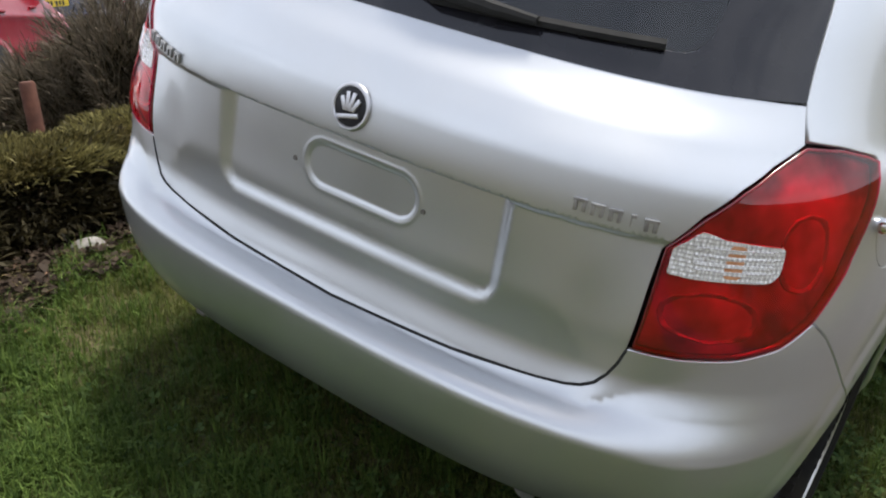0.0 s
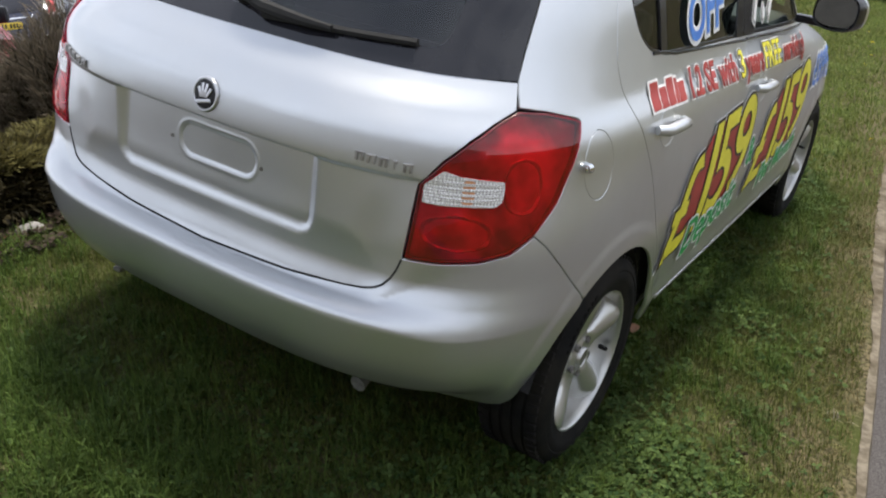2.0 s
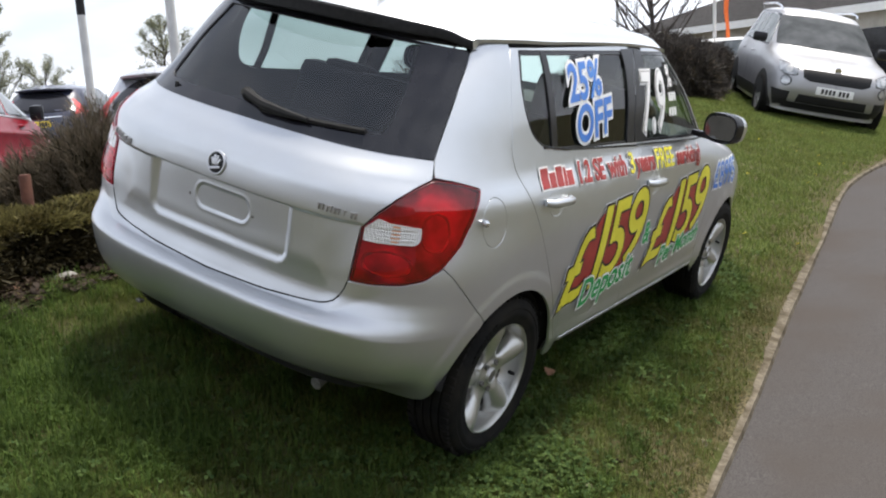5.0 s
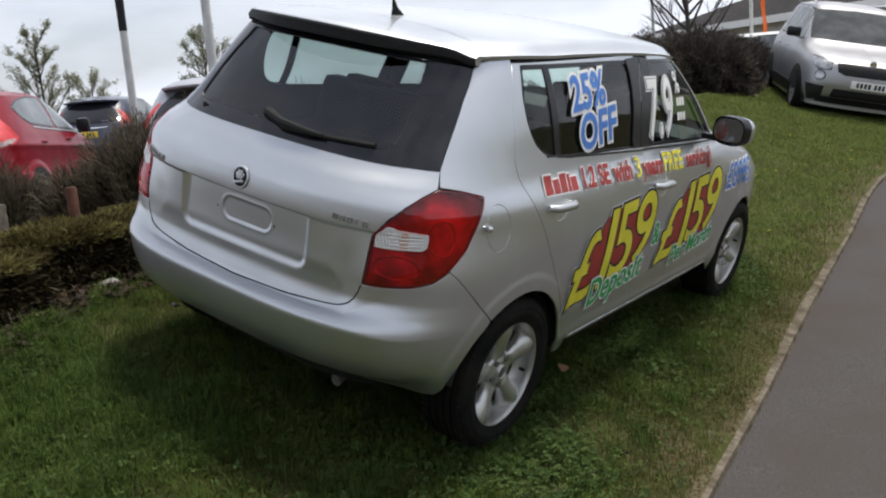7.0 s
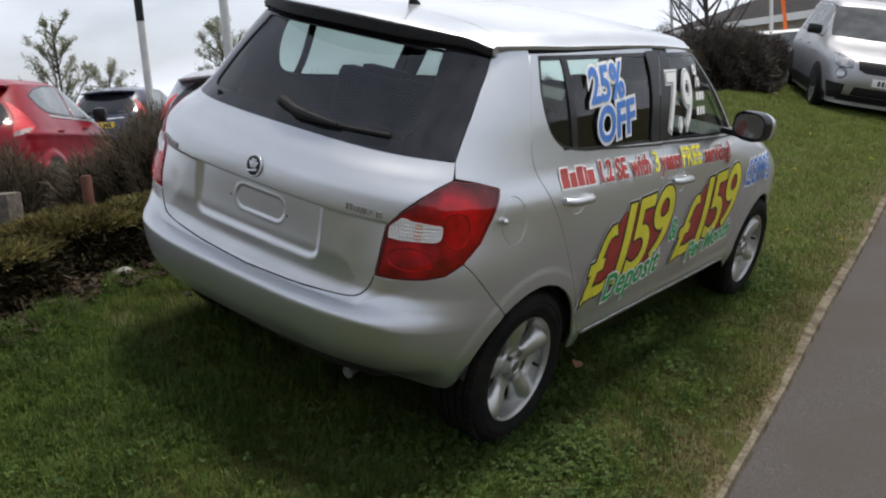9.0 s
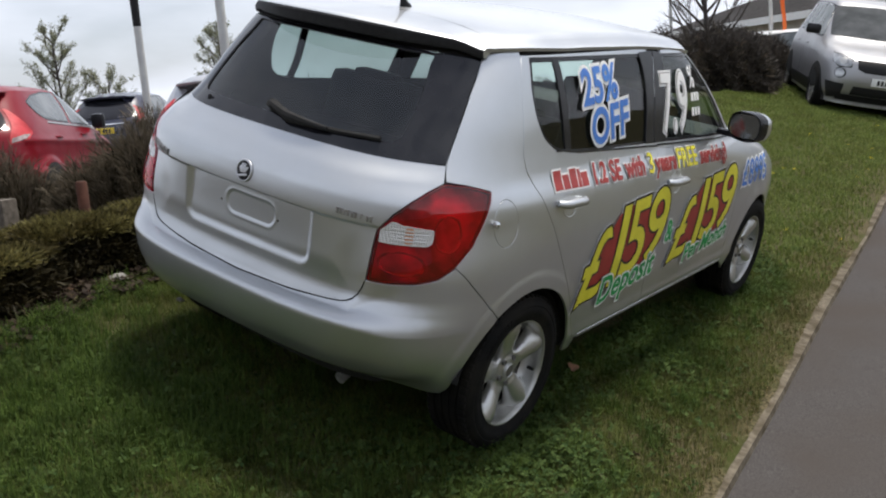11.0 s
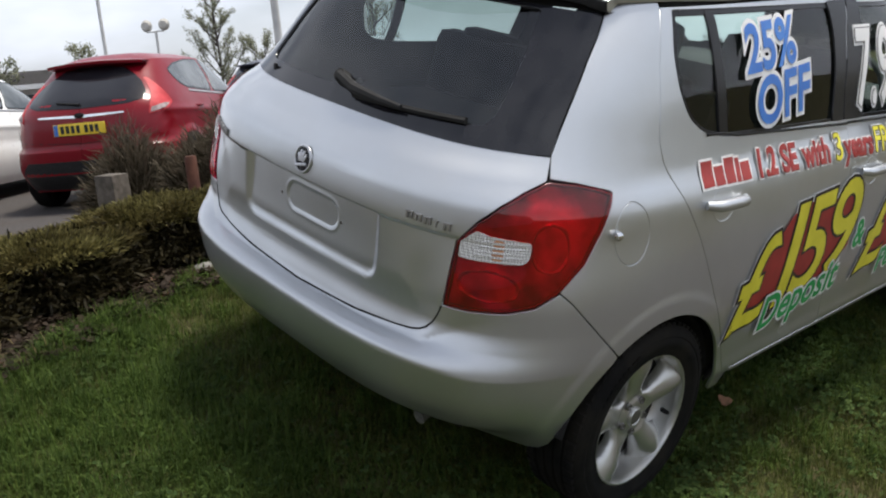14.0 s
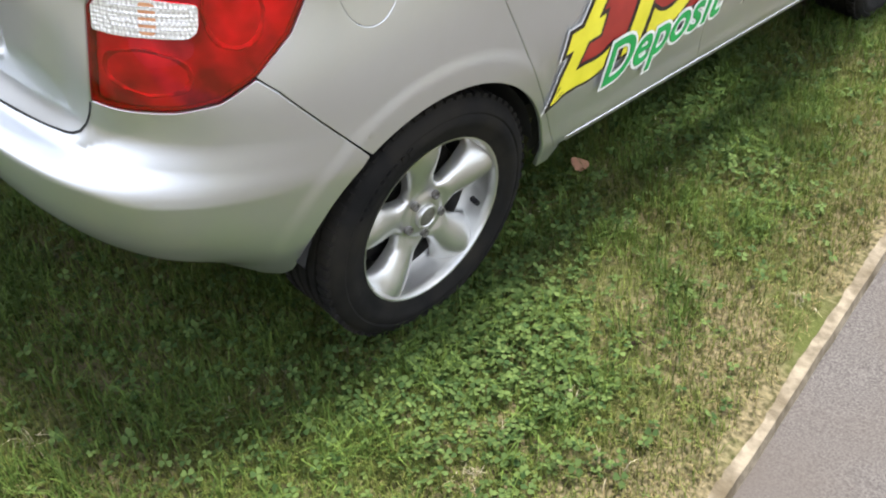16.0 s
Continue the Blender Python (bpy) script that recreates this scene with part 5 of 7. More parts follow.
    for text, y, mat, sx in (("1.2 SE", 0.385, "stick_red", 0.98), ("with", 0.665, "stick_red", 0.98), ("3", 0.868, "yellow", 1.15), ("years", 0.945, "stick_red", 0.98), ("FREE", 1.165, "yellow", 1.0), ("servicing!", 1.430, "stick_red", 0.94)):
        sticker(st, [(text, 0.100 if mat != "yellow" else 0.110, y, 0.955 - 0.030 * (y - 0.12), -0.030, 0.1, [(0.008, "stick_white", 0.0), (0.0045, mat if mat != "yellow" else "stick_dark", 0.0014), (0.0015, mat, 0.0026)], sx)], "slogan_word", "")
    RED = [(0.36, 0.515), (0.47, 0.520), (0.60, 0.515), (0.72, 0.530), (0.93, 0.550), (1.05, 0.62), (1.075, 0.84), (1.0, 0.845), (0.90, 0.80), (0.83, 0.825), (0.72, 0.82), (0.62, 0.80), (0.55, 0.745), (0.45, 0.725), (0.40, 0.66)]
    lay = [(0.019, "stick_white", 0.0), (0.0155, "stick_dark", 0.0022), (0.0055, "yellow", 0.0034)]
    for dy, dz, ex, nm in ((0.0, 0.0, "Deposit", "deposit_sticker"), (0.858, 0.006, "Per Month", "monthly_price_sticker")):
        glyphs = (("\u00a3", 0.375, 0.300, 0.480, 0.10, 1.05), ("1", 0.455, 0.470, 0.505, 0.04, 1.15), ("5", 0.440, 0.640, 0.525, 0.05, 1.02), ("9", 0.430, 0.835, 0.548, 0.05, 1.06))
        r = sticker(car, [(g, s, y0 + dy, z0 + dz, sl, 0.22, lay, sx) for g, s, y0, z0, sl, sx in glyphs], nm, "yellow price lettering on a red sticker with a green line", 0.004)
        patch_on(car, "red_ground", [(a + dy, b + dz) for a, b in RED], "stick_red", 0.0052, parent=r)
        sticker(r, [(ex, 0.160 if ex == "Deposit" else 0.128, 0.500 + dy, 0.442 + dz, 0.075, 0.12, small("stick_green"), 0.98)], "green_line", "", 0.010)
    sticker(car, [("&", 0.14, 1.09, 0.60, 0.0, 0.1, small("stick_green"), 0.9)], "ampersand_sticker", "green ampersand sticker")
    off = sticker(car, [("25%", 0.175, 0.378, 1.224, 0.07, 0.0, [(0.017, "stick_white", 0.0), (0.005, "stick_blue", 0.002)], 0.98)], "discount_sticker", "blue discount lettering with white edges on the rear side window", 0.004)
    sticker(off, [("OFF", 0.180, 0.425, 1.078, 0.09, 0.02, [(0.017, "stick_white", 0.0), (0.005, "stick_blue", 0.002)], 1.0)], "discount_word", "", 0.004)
    apr = sticker(car, [("7.9", 0.345, 1.06, 1.078, 0.0, 0.03, [(0.016, "stick_white", 0.0), (0.007, "stick_dark", 0.0015), (0.004, "stick_white", 0.003)], 0.70)], "rate_sticker", "white rate lettering on the front side window", 0.003)
    sticker(apr, [("%", 0.13, 1.40, 1.25, 0.0, 0.0, [(0.002, "stick_white", 0.0)], 0.8)], "rate_sign", "", 0.003)
    for i in range(3):
        for k in range(2):
            patch_on(car, "rate_bar", [(1.41 + i * 0.036, 1.19 - k * 0.065), (1.41 + i * 0.036, 1.225 - k * 0.065), (1.434 + i * 0.036, 1.225 - k * 0.065), (1.434 + i * 0.036, 1.19 - k * 0.065)], "stick_white", 0.003, parent=apr)
    sticker(car, [("\u00a38995", 0.19, 2.04, 0.73, -0.03, 0.12, [(0.012, "stick_white", 0.0), (0.002, "stick_blue", 0.0015)], 1.0)], "wing_price_sticker", "blue and white price lettering on the front wing", 0.004)
    return car


build_hatchback()

# ---- the ground: bank, path, bed and car park, one sheet to the horizon ----
T = math.tan(radians(BANK))
edge_x = pchip((-60, -6, -2, 0, 1.2, 3.0, 4.6, 7.4, 10, 14, 30, 60), (8, 2.25, 1.75, 1.51, 1.385, 1.18, 1.02, 0.80, 1.0, 2.0, 7, 14))
bed_x = pchip((-60, -3, -0.96, -0.33, 0, 4, 12, 60), (-1, -0.35, -0.95, -1.18, -1.22, -1.6, -2.4, -6))


def rise(y):
    return 0.22 * smoothstep(3.0, 10.5, y)


def ground_z(x, y):
    """Height of the ground."""
    x, y = np.asarray(x, float), np.asarray(y, float)
    e, b = edge_x(y), bed_x(y)
    bank = -T * np.clip(x, b, e) + rise(y)
    top = -T * b + rise(y)
    bed = top + 0.03 * smoothstep(0.0, 0.5, b - x)
    car_park = 0.05
    k = np.clip((b - 1.35 - x) / 0.8, 0, 1)
    z = np.where(x < b, bed * (1 - k * k * (3 - 2 * k)) + car_park * k * k * (3 - 2 * k), bank)
    lip = np.where(x > e, -0.035, 0.0)
    return z + lip


def axis_points(lo, hi, fine, far):
    mid = np.arange(lo, hi + 1e-6, fine)
    out = [hi + (far - hi) * (i / 14) ** 3 for i in range(1, 15)]
    back = [lo - (far + lo) * (i / 14) ** 3 for i in range(14, 0, -1)]
    return np.array(back + list(mid) + out)


def bumpy(x, y):
    n = 0.012 * np.sin(x * 5.1 + 1.3 * np.sin(y * 2.3)) * np.sin(y * 4.3 + 0.7) + 0.006 * np.sin(x * 13 + y * 7) * np.sin(y * 11 - x * 5)
    near = 1 - smoothstep(-0.25, 0.0, x - edge_x(y))
    return ground_z(x, y) + n * near * (np.abs(x) < 3)


def ground_sheet():
    xs, ys = axis_points(-7.5, 5.0, 0.08, 600), axis_points(-7.0, 16.0, 0.12, 600)
    xs = np.sort(np.concatenate([xs[np.abs(xs - 1.51) > 0.02], [1.508, 1.514]]))
    gx, gy = np.meshgrid(xs, ys)
    gx = gx + (edge_x(gy) - 1.51)
    v = np.stack([gx, gy, bumpy(gx, gy)], -1).reshape(-1, 3)
    k = len(xs)
    i, j = np.meshgrid(np.arange(len(ys) - 1), np.arange(k - 1), indexing="ij")
    a = (i * k + j).ravel()
    me = raw_mesh("ground", v, np.stack([a, a + 1, a + k + 1, a + k], 1), 4)
    return lone("ground", me, M["soil"], "rough grassy ground sloping down to the path", "ground", kind="structure")


ground_sheet()


def strip(name, y0, y1, off0, off1, dz, material, label, category, dy=0.12, nx=6, fall=0.0):
    """A sheet along the path's edge, between two distances from it."""
    ys = np.arange(y0, y1, dy)
    e = edge_x(ys)[:, None]
    x = e + np.linspace(off0, off1, nx)[None, :]
    z = -T * e + rise(ys)[:, None] - 0.035 + dz - fall * (x - e)
    return sheet(name, x, ys, z, material, label, category)


def sheet(name, x, ys, z, material, label, category):
    n, nx = x.shape
    V = np.stack([x, np.repeat(ys[:, None], nx, 1), z], -1).reshape(-1, 3)
    i, j = np.meshgrid(np.arange(n - 1), np.arange(nx - 1), indexing="ij")
    a = (i * nx + j).ravel()
    return lone(name, raw_mesh(name, V, np.stack([a, a + 1, a + nx + 1, a + nx], 1), 4), material, label, category, kind="structure")


def edging():
    """Thin worn concrete lip between the lawn and the path."""
    g = np.random.default_rng(5)
    ys = np.arange(-8, 24, 0.02)
    k = len(ys)
    drift = lambda s: np.convolve(g.normal(0, 1, k + 60), np.ones(60 // s) / (60 // s) ** 0.5, "same")[:k]
    e = edge_x(ys)
    left = np.minimum(e - 0.034 + 0.010 * drift(1) + 0.0012 * drift(12), e - 0.012)
    right = np.maximum(e + 0.012 + 0.002 * drift(1) + 0.0006 * drift(15), left + 0.02)
    u = np.array([0, 0.06, 0.3, 0.6, 0.9, 1.0])
    x = left[:, None] + (right - left)[:, None] * u
    top = -T * np.minimum(x, e[:, None]) + rise(ys)[:, None] + 0.007
    z = np.where(u > 0.95, -T * e[:, None] + rise(ys)[:, None] - 0.026, np.where(u < 0.03, top - 0.014, top))
    return sheet("path_edging", x, ys, z, M["kerb"], "pale worn concrete edging along the asphalt path", "kerb")


strip("path", -14, 45, 0.0, 3.2, 0.012, M["asphalt"], "grey asphalt footpath with a worn edge", "path", 0.1, 12, 0.01)
edging()


def car_park_z(x):
    """The car park climbs a little away from the bank."""
    return 0.056 + 0.07 * min(max((-x - 7.8) / 5.0, 0), 1)


lone("car_park", raw_mesh("car_park", [(x, y, car_park_z(x)) for x, y1 in ((-3.6, 9), (-7.8, 12.8), (-12.8, 17.3), (-60, 60)) for y in (-40, y1)], [(2 * i, 2 * i + 1, 2 * i + 3, 2 * i + 2) for i in range(3)], 4), M["asphalt"], "grey asphalt car park behind the hedge", "car park", kind="structure")

# unseen wall, added so the tailgate and bumper mirror less low sky
bm = bmesh.new()
box(bm, 3.0, -8.5, 0.65, 30.0, 0.2, 4.1, 0.02)
lone("reflection_wall", bm, M["stone"], "unseen grey wall added behind the path to darken reflections", "wall", kind="structure")

rng = np.random.default_rng(11)


def scatter(n, x0, x1, y0, y1, keep):
    x, y = rng.uniform(x0, x1, n), rng.uniform(y0, y1, n)
    k = keep(x, y)
    return x[k], y[k]


def blades(name, x, y, length, width, material, label, lean=0.5, category="grass", lift=0.0):
    """Many bent blades of grass as one thing."""
    n = len(x)
    a, L = rng.uniform(0, 2 * np.pi, n), length * rng.uniform(0.55, 1.35, n)
    w = width * rng.uniform(0.7, 1.3, n)
    t = rng.uniform(0.1, lean, n)
    z = bumpy(x, y) - 0.004 + lift
    d = np.stack([np.cos(a), np.sin(a)], 1)
    s = np.stack([-np.sin(a), np.cos(a)], 1)
    base = np.stack([x, y], 1)
    h1, h2 = L * 0.6, L * (1 - 0.45 * t)
    P0 = np.column_stack([base - s * w[:, None] / 2, z])
    P1 = np.column_stack([base + s * w[:, None] / 2, z])
    m = base + d * (L * t * 0.35)[:, None]
    P2 = np.column_stack([m + s * w[:, None] * 0.42, z + h1 * (1 - 0.2 * t)])
    P3 = np.column_stack([m - s * w[:, None] * 0.42, z + h1 * (1 - 0.2 * t)])
    P4 = np.column_stack([base + d * (L * t)[:, None], z + h2])
    v = np.stack([P0, P1, P2, P3, P4], 1).reshape(-1, 3)
    o = np.arange(n) * 5
    f = np.concatenate([np.stack([o, o + 1, o + 2], 1), np.stack([o, o + 2, o + 3], 1), np.stack([o + 3, o + 2, o + 4], 1)])
    return lone(name, raw_mesh(name, v, f, 3), material, label, category, kind="stuff")


def patchy(x, y, s, seed):
    return 0.5 + 0.5 * np.sin(x * s + seed + 1.7 * np.sin(y * s * 0.8 + seed * 2)) * np.sin(y * s * 1.1 - seed + 1.3 * np.sin(x * s * 0.6))


def on_lawn(x, y):
    e, b = edge_x(y), bed_x(y)
    bare = smoothstep(0.36, 0.03, e - x)
    return (x < e - 0.050 + 0.012 * np.sin(y * 19) * np.sin(y * 7 + 1) + 0.008 * np.sin(y * 53)) & (x > b - 0.05 + 0.08 * np.sin(y * 9)) & (rng.uniform(0, 1, len(x)) > bare * (0.55 + 0.42 * patchy(x, y, 5, 1)))


def under_car(x, y):
    return (np.abs(x) < 0.55) & (y > 0.1) & (y < 2.9)


gx, gy = scatter(520000, -1.9, 1.9, -2.0, 3.2, lambda x, y: on_lawn(x, y) & ~under_car(x, y) & (patchy(x, y, 3.1, 4) > rng.uniform(-0.45, 0.55, len(x))))
blades("lawn_grass", gx, gy, 0.042, 0.0023, M["grass"], "short green lawn grass on the bank", 1.0)
gx, gy = scatter(190000, -2.6, 1.3, 3.2, 15.0, lambda x, y: on_lawn(x, y))
blades("far_grass", gx, gy, 0.050, 0.0065, M["bright_grass"], "bright green lawn grass further up the bank", 0.9)
gx, gy = scatter(15000, -1.7, 1.7, -2.0, 3.2, lambda x, y: on_lawn(x, y) & ~under_car(x, y) & (patchy(x, y, 2.2, 7) > 0.58))
blades("tall_grass", gx, gy, 0.075, 0.0030, M["tuft"], "tufts of longer green grass", 1.1)
cx, cy = scatter(2300, -1.5, 1.6, -2.2, 3.4, lambda x, y: on_lawn(x, y) & ~under_car(x, y) & (edge_x(y) - x > 0.25))
rx_, ry_ = scatter(1000, -1.3, 0.2, -2.3, -0.6, on_lawn)
cx, cy = np.append(cx, rx_), np.append(cy, ry_)
gx, gy = np.repeat(cx, 34) + rng.normal(0, 0.022, len(cx) * 34), np.repeat(cy, 34) + rng.normal(0, 0.022, len(cy) * 34)
blades("grass_tufts", gx, gy, 0.080, 0.0030, M["tuft"], "dense darker green tufts in the lawn", 1.4)
gx, gy = scatter(260000, -1.4, 1.9, -2.0, 4.5, lambda x, y: (x < edge_x(y) - 0.042 + 0.012 * np.sin(y * 23) * np.sin(y * 9) + 0.008 * np.sin(y * 61)) & (x > bed_x(y)) & (rng.uniform(0, 1, len(x)) < 0.04 + 0.72 * smoothstep(0.42, 0.04, edge_x(y) - x) * (0.3 + 0.7 * patchy(x, y, 4, 2))))
blades("dry_grass", gx, gy, 0.030, 0.0021, M["dry_grass"], "thin dry straw-coloured grass near the path", 1.3)


def clover(name, x, y, size, material, label, category):
    """Three round leaflets on each stalk."""
    n = len(x)
    z = bumpy(x, y) + rng.uniform(0.012, 0.045, n)
    a0, s = rng.uniform(0, 2 * np.pi, n), size * rng.uniform(0.6, 1.3, n)
    tilt = rng.normal(0, 0.35, (n, 2))
    V, F = [], []
    for k in range(3):
        a = a0 + 2 * np.pi * k / 3
        d, t = np.stack([np.cos(a), np.sin(a)], 1), np.stack([-np.sin(a), np.cos(a)], 1)
        c = np.stack([x, y], 1)
        pts = []
        for u, w in ((0.02, 0), (0.5, 0.42), (0.95, 0.30), (0.88, 0.0), (0.95, -0.30), (0.5, -0.42)):
            q = c + (d * u + t * w) * s[:, None]
            dz = ((q - c) * tilt).sum(1) + 0.18 * abs(w) * s
            pts.append(np.column_stack([q, z + dz]))
        V.append(np.stack(pts, 1).reshape(-1, 3))
    m = 6
    for k in range(3):
        o = k * n * m + np.arange(n) * m
        F += [np.stack([o, o + 1, o + 3], 1), np.stack([o + 1, o + 2, o + 3], 1), np.stack([o, o + 3, o + 5], 1), np.stack([o + 3, o + 4, o + 5], 1)]
    return lone(name, raw_mesh(name, np.concatenate(V), np.concatenate(F), 3), material, label, category, kind="stuff")


gx, gy = scatter(36000, 0.2, 1.5, -0.8, 3.8, lambda x, y: on_lawn(x, y) & (rng.uniform(0, 1, len(x)) < 0.3 + 0.7 * np.maximum(smoothstep(0.1, 0.7, y), np.exp(-((x - 0.85) ** 2 + (y - 0.1) ** 2) / 0.10))) & ~under_car(x, y) & (edge_x(y) - x > 0.22 + 0.12 * np.sin(y * 4.1) + rng.uniform(0, 0.42, len(x)) * patchy(x, y, 6, 8)) & (patchy(x, y, 3.4, 5) + 0.35 * np.exp(-((x - 0.85) ** 2 + (y - 0.1) ** 2) / 0.10) > rng.uniform(0.35, 0.9, len(x))))
clover("clover_patch", gx, gy, 0.0130, M["clover"], "thick clover beside the parked car", "clover")
gx, gy = scatter(11000, -1.5, 1.6, -1.6, 3.4, lambda x, y: on_lawn(x, y) & ~under_car(x, y) & (patchy(x, y, 2.6, 9) > rng.uniform(0.2, 0.8, len(x))))
clover("clover", gx, gy, 0.0135, M["clover"], "patches of green clover leaves in the lawn", "clover")
rc, ry_ = scatter(150, -1.2, 1.42, -1.9, 2.6, lambda x, y: on_lawn(x, y) & ~under_car(x, y) & (edge_x(y) - x > 0.12) & (patchy(x, y, 1.9, 3) > 0.35))
rc, ry_ = np.append(rc, 1.305), np.append(ry_, 0.053)
gx, gy = np.repeat(rc, 16) + rng.normal(0, 0.006, len(rc) * 16), np.repeat(ry_, 16) + rng.normal(0, 0.006, len(ry_) * 16)
blades("weed_leaves", gx, gy, 0.034, 0.0055, M["weed"], "small flat weed rosettes among the grass", 2.0, "weeds")
rc, ry_ = scatter(34, 0.5, 1.42, -1.2, 1.6, lambda x, y: on_lawn(x, y) & ~under_car(x, y))
rc, ry_ = np.append(rc, 1.155), np.append(ry_, 0.069)
gx, gy = np.repeat(rc, 18) + rng.normal(0, 0.014, len(rc) * 18), np.repeat(ry_, 18) + rng.normal(0, 0.014, len(ry_) * 18)
blades("dead_tufts", gx, gy, 0.036, 0.0026, M["straw"], "bleached dead tufts in the thin lawn", 1.6)
gx, gy = scatter(230000, -0.6, 1.9, -2.2, 4.0, lambda x, y: (x < edge_x(y) - 0.045 + 0.010 * np.sin(y * 23) * np.sin(y * 9) + 0.008 * np.sin(y * 61)) & ~under_car(x, y) & (rng.uniform(0, 1, len(x)) < (0.10 + 0.85 * smoothstep(0.75, 0.10, edge_x(y) - x)) * (0.30 + 0.70 * patchy(x, y, 4.5, 6))))
blades("thin_grass", gx, gy, 0.021, 0.0022, M["olive_grass"], "short thin olive grass and moss near the path", 1.6)
gx, gy = scatter(60, -1.6, 1.2, 1.5, 12.0, lambda x, y: on_lawn(x, y) & (x > 0.3 - 0.1 * y))
clover("dandelions", gx, gy, 0.015, M["dandelion"], "scattered yellow dandelion heads", "flower")
gx, gy = scatter(160, -2.6, -0.8, -1.6, 1.2, lambda x, y: (x < bed_x(y) + 0.12) & (x > bed_x(y) - 0.8))
clover("leaf_litter", gx, gy, 0.022, M["dead_leaf"], "dead brown leaves on the bed", "leaf litter")
gx, gy = scatter(1300, -2.6, -0.5, -2.2, 2.0, lambda x, y: (x < bed_x(y) + 0.10) & (x > bed_x(y) - 0.5))
blades("bed_straw", gx, gy, 0.09, 0.004, M["dry_grass"], "dry straw and twigs along the bed", 1.6, "straw")

gx, gy = scatter(24000, -2.9, -0.3, -2.4, 3.0, lambda x, y: (x < bed_x(y) + 0.10) & (x > bed_x(y) - 1.2))
clover("bark_chips", gx, gy, 0.024, M["chip"], "dark brown bark chips on the planting bed", "bark chips")

# a few single things on the lawn and bed
def pebble(name, x, y, r, material, label, category, flat=0.6, seed=0):
    bm = bmesh.new()
    bmesh.ops.create_icosphere(bm, subdivisions=3, radius=r)
    for v in bm.verts:
        k = 1 + 0.28 * noise.noise(v.co * (1.6 / r) * 0.6 + Vector((seed * 3.1, seed, 0)))
        v.co = Vector((v.co.x * k, v.co.y * k * 0.8, v.co.z * k * flat))
    return lone(name, bm, material, label, category, Matrix.Translation((x, y, float(bumpy(np.array(x), np.array(y))) + r * flat * 0.3)))


pebble("stone_chip", 1.436, 0.733, 0.019, M["stone"], "flat grey stone chip on the path edge", "stone", 0.35, seed=7)
bm = bmesh.new()
tube(bm, [(-0.012, -0.036, 0.004), (0.0, 0.0, 0.006), (0.008, 0.036, 0.005)], [0.002, 0.003, 0.0015], 6)
lone("dry_stick", bm, M["straw"], "pale dry stick lying on the path edge", "stick", Matrix.Translation((1.452, 0.572, float(ground_z(1.452, 0.572)) + 0.004)))
pebble("stone", -1.30, -0.22, 0.065, M["stone"], "pale grey stone on the edge of the bed", "stone", seed=1)
pebble("stone", -1.52, 0.02, 0.045, M["stone"], "small grey stone on the edge of the bed", "stone", seed=2)
pebble("stone", -1.42, -0.50, 0.035, M["stone"], "small grey stone on the edge of the bed", "stone", seed=3)
bm = bmesh.new()
for s in (-1, 1):
    r = [bm.verts.new((0.03 * math.cos(a), 0.021 * math.sin(a), 0.008 * math.cos(2 * a) + s * 0.0012)) for a in np.linspace(0, 2 * math.pi, 14, endpoint=False)]
    bm.faces.new(r if s > 0 else list(reversed(r)))
lone("dead_leaf", bm, M["dead_leaf"], "curled brown dead leaf on the grass", "leaf", Matrix.Translation((0.67, 0.715, float(bumpy(np.array(0.67), np.array(0.715))) + 0.045)) @ pose(0, 0, 0, 40, 25, 60))


bm = bmesh.new()
for a, ln in ((0.3, 0.03), (1.6, 0.024), (2.9, 0.028), (4.4, 0.02)):
    tube(bm, [(0, 0, 0.006), (ln * 0.6 * math.cos(a), ln * 0.6 * math.sin(a), 0.016), (ln * math.cos(a + 0.5), ln * math.sin(a + 0.5), 0.004)], [0.0035, 0.0045, 0.0015], 6)
lone("withered_weed", bm, M["chip"], "dark withered weed curled up on the thin grass", "weed", Matrix.Translation((1.158, 0.278, float(bumpy(np.array(1.158), np.array(0.278))) + 0.006)))


# ---- shrubs ----
def sprigs(centre, radii, n, length, width, up, droop, inner=0.55, seed=0, floor=-0.2):
    """Needles or leaves standing out of a lumpy mound."""
    g = np.random.default_rng(seed)
    u = g.normal(0, 1, (n, 3))
    u[:, 2] = np.abs(u[:, 2]) * 1.0 + floor
    u /= np.linalg.norm(u, axis=1, keepdims=True)
    lump = 1 + 0.16 * np.sin(u[:, 0] * 7 + seed) * np.sin(u[:, 1] * 6 + seed * 2) + 0.10 * np.sin(u[:, 0] * 17 + u[:, 2] * 13)
    r = g.uniform(inner, 1.0, n) ** 0.6 * lump
    p = np.array(centre) + u * np.array(radii) * r[:, None]
    d = u * np.array([1, 1, 0.6]) + g.normal(0, 0.45, (n, 3)) + np.array([0, 0, up])
    d /= np.linalg.norm(d, axis=1, keepdims=True)
    s = np.cross(d, g.normal(0, 1, (n, 3)))
    s /= np.linalg.norm(s, axis=1, keepdims=True)
    L, w = length * g.uniform(0.5, 1.4, n), width * g.uniform(0.6, 1.4, n)
    a = p
    m = p + d * (L * 0.55)[:, None]
    e = p + d * L[:, None] + np.array([0, 0, -1]) * (droop * L)[:, None]
    v = np.stack([a, m + s * w[:, None] / 2, e, m - s * w[:, None] / 2], 1).reshape(-1, 3)
    o = np.arange(n) * 4
    return v, np.stack([o, o + 1, o + 2, o + 3], 1)


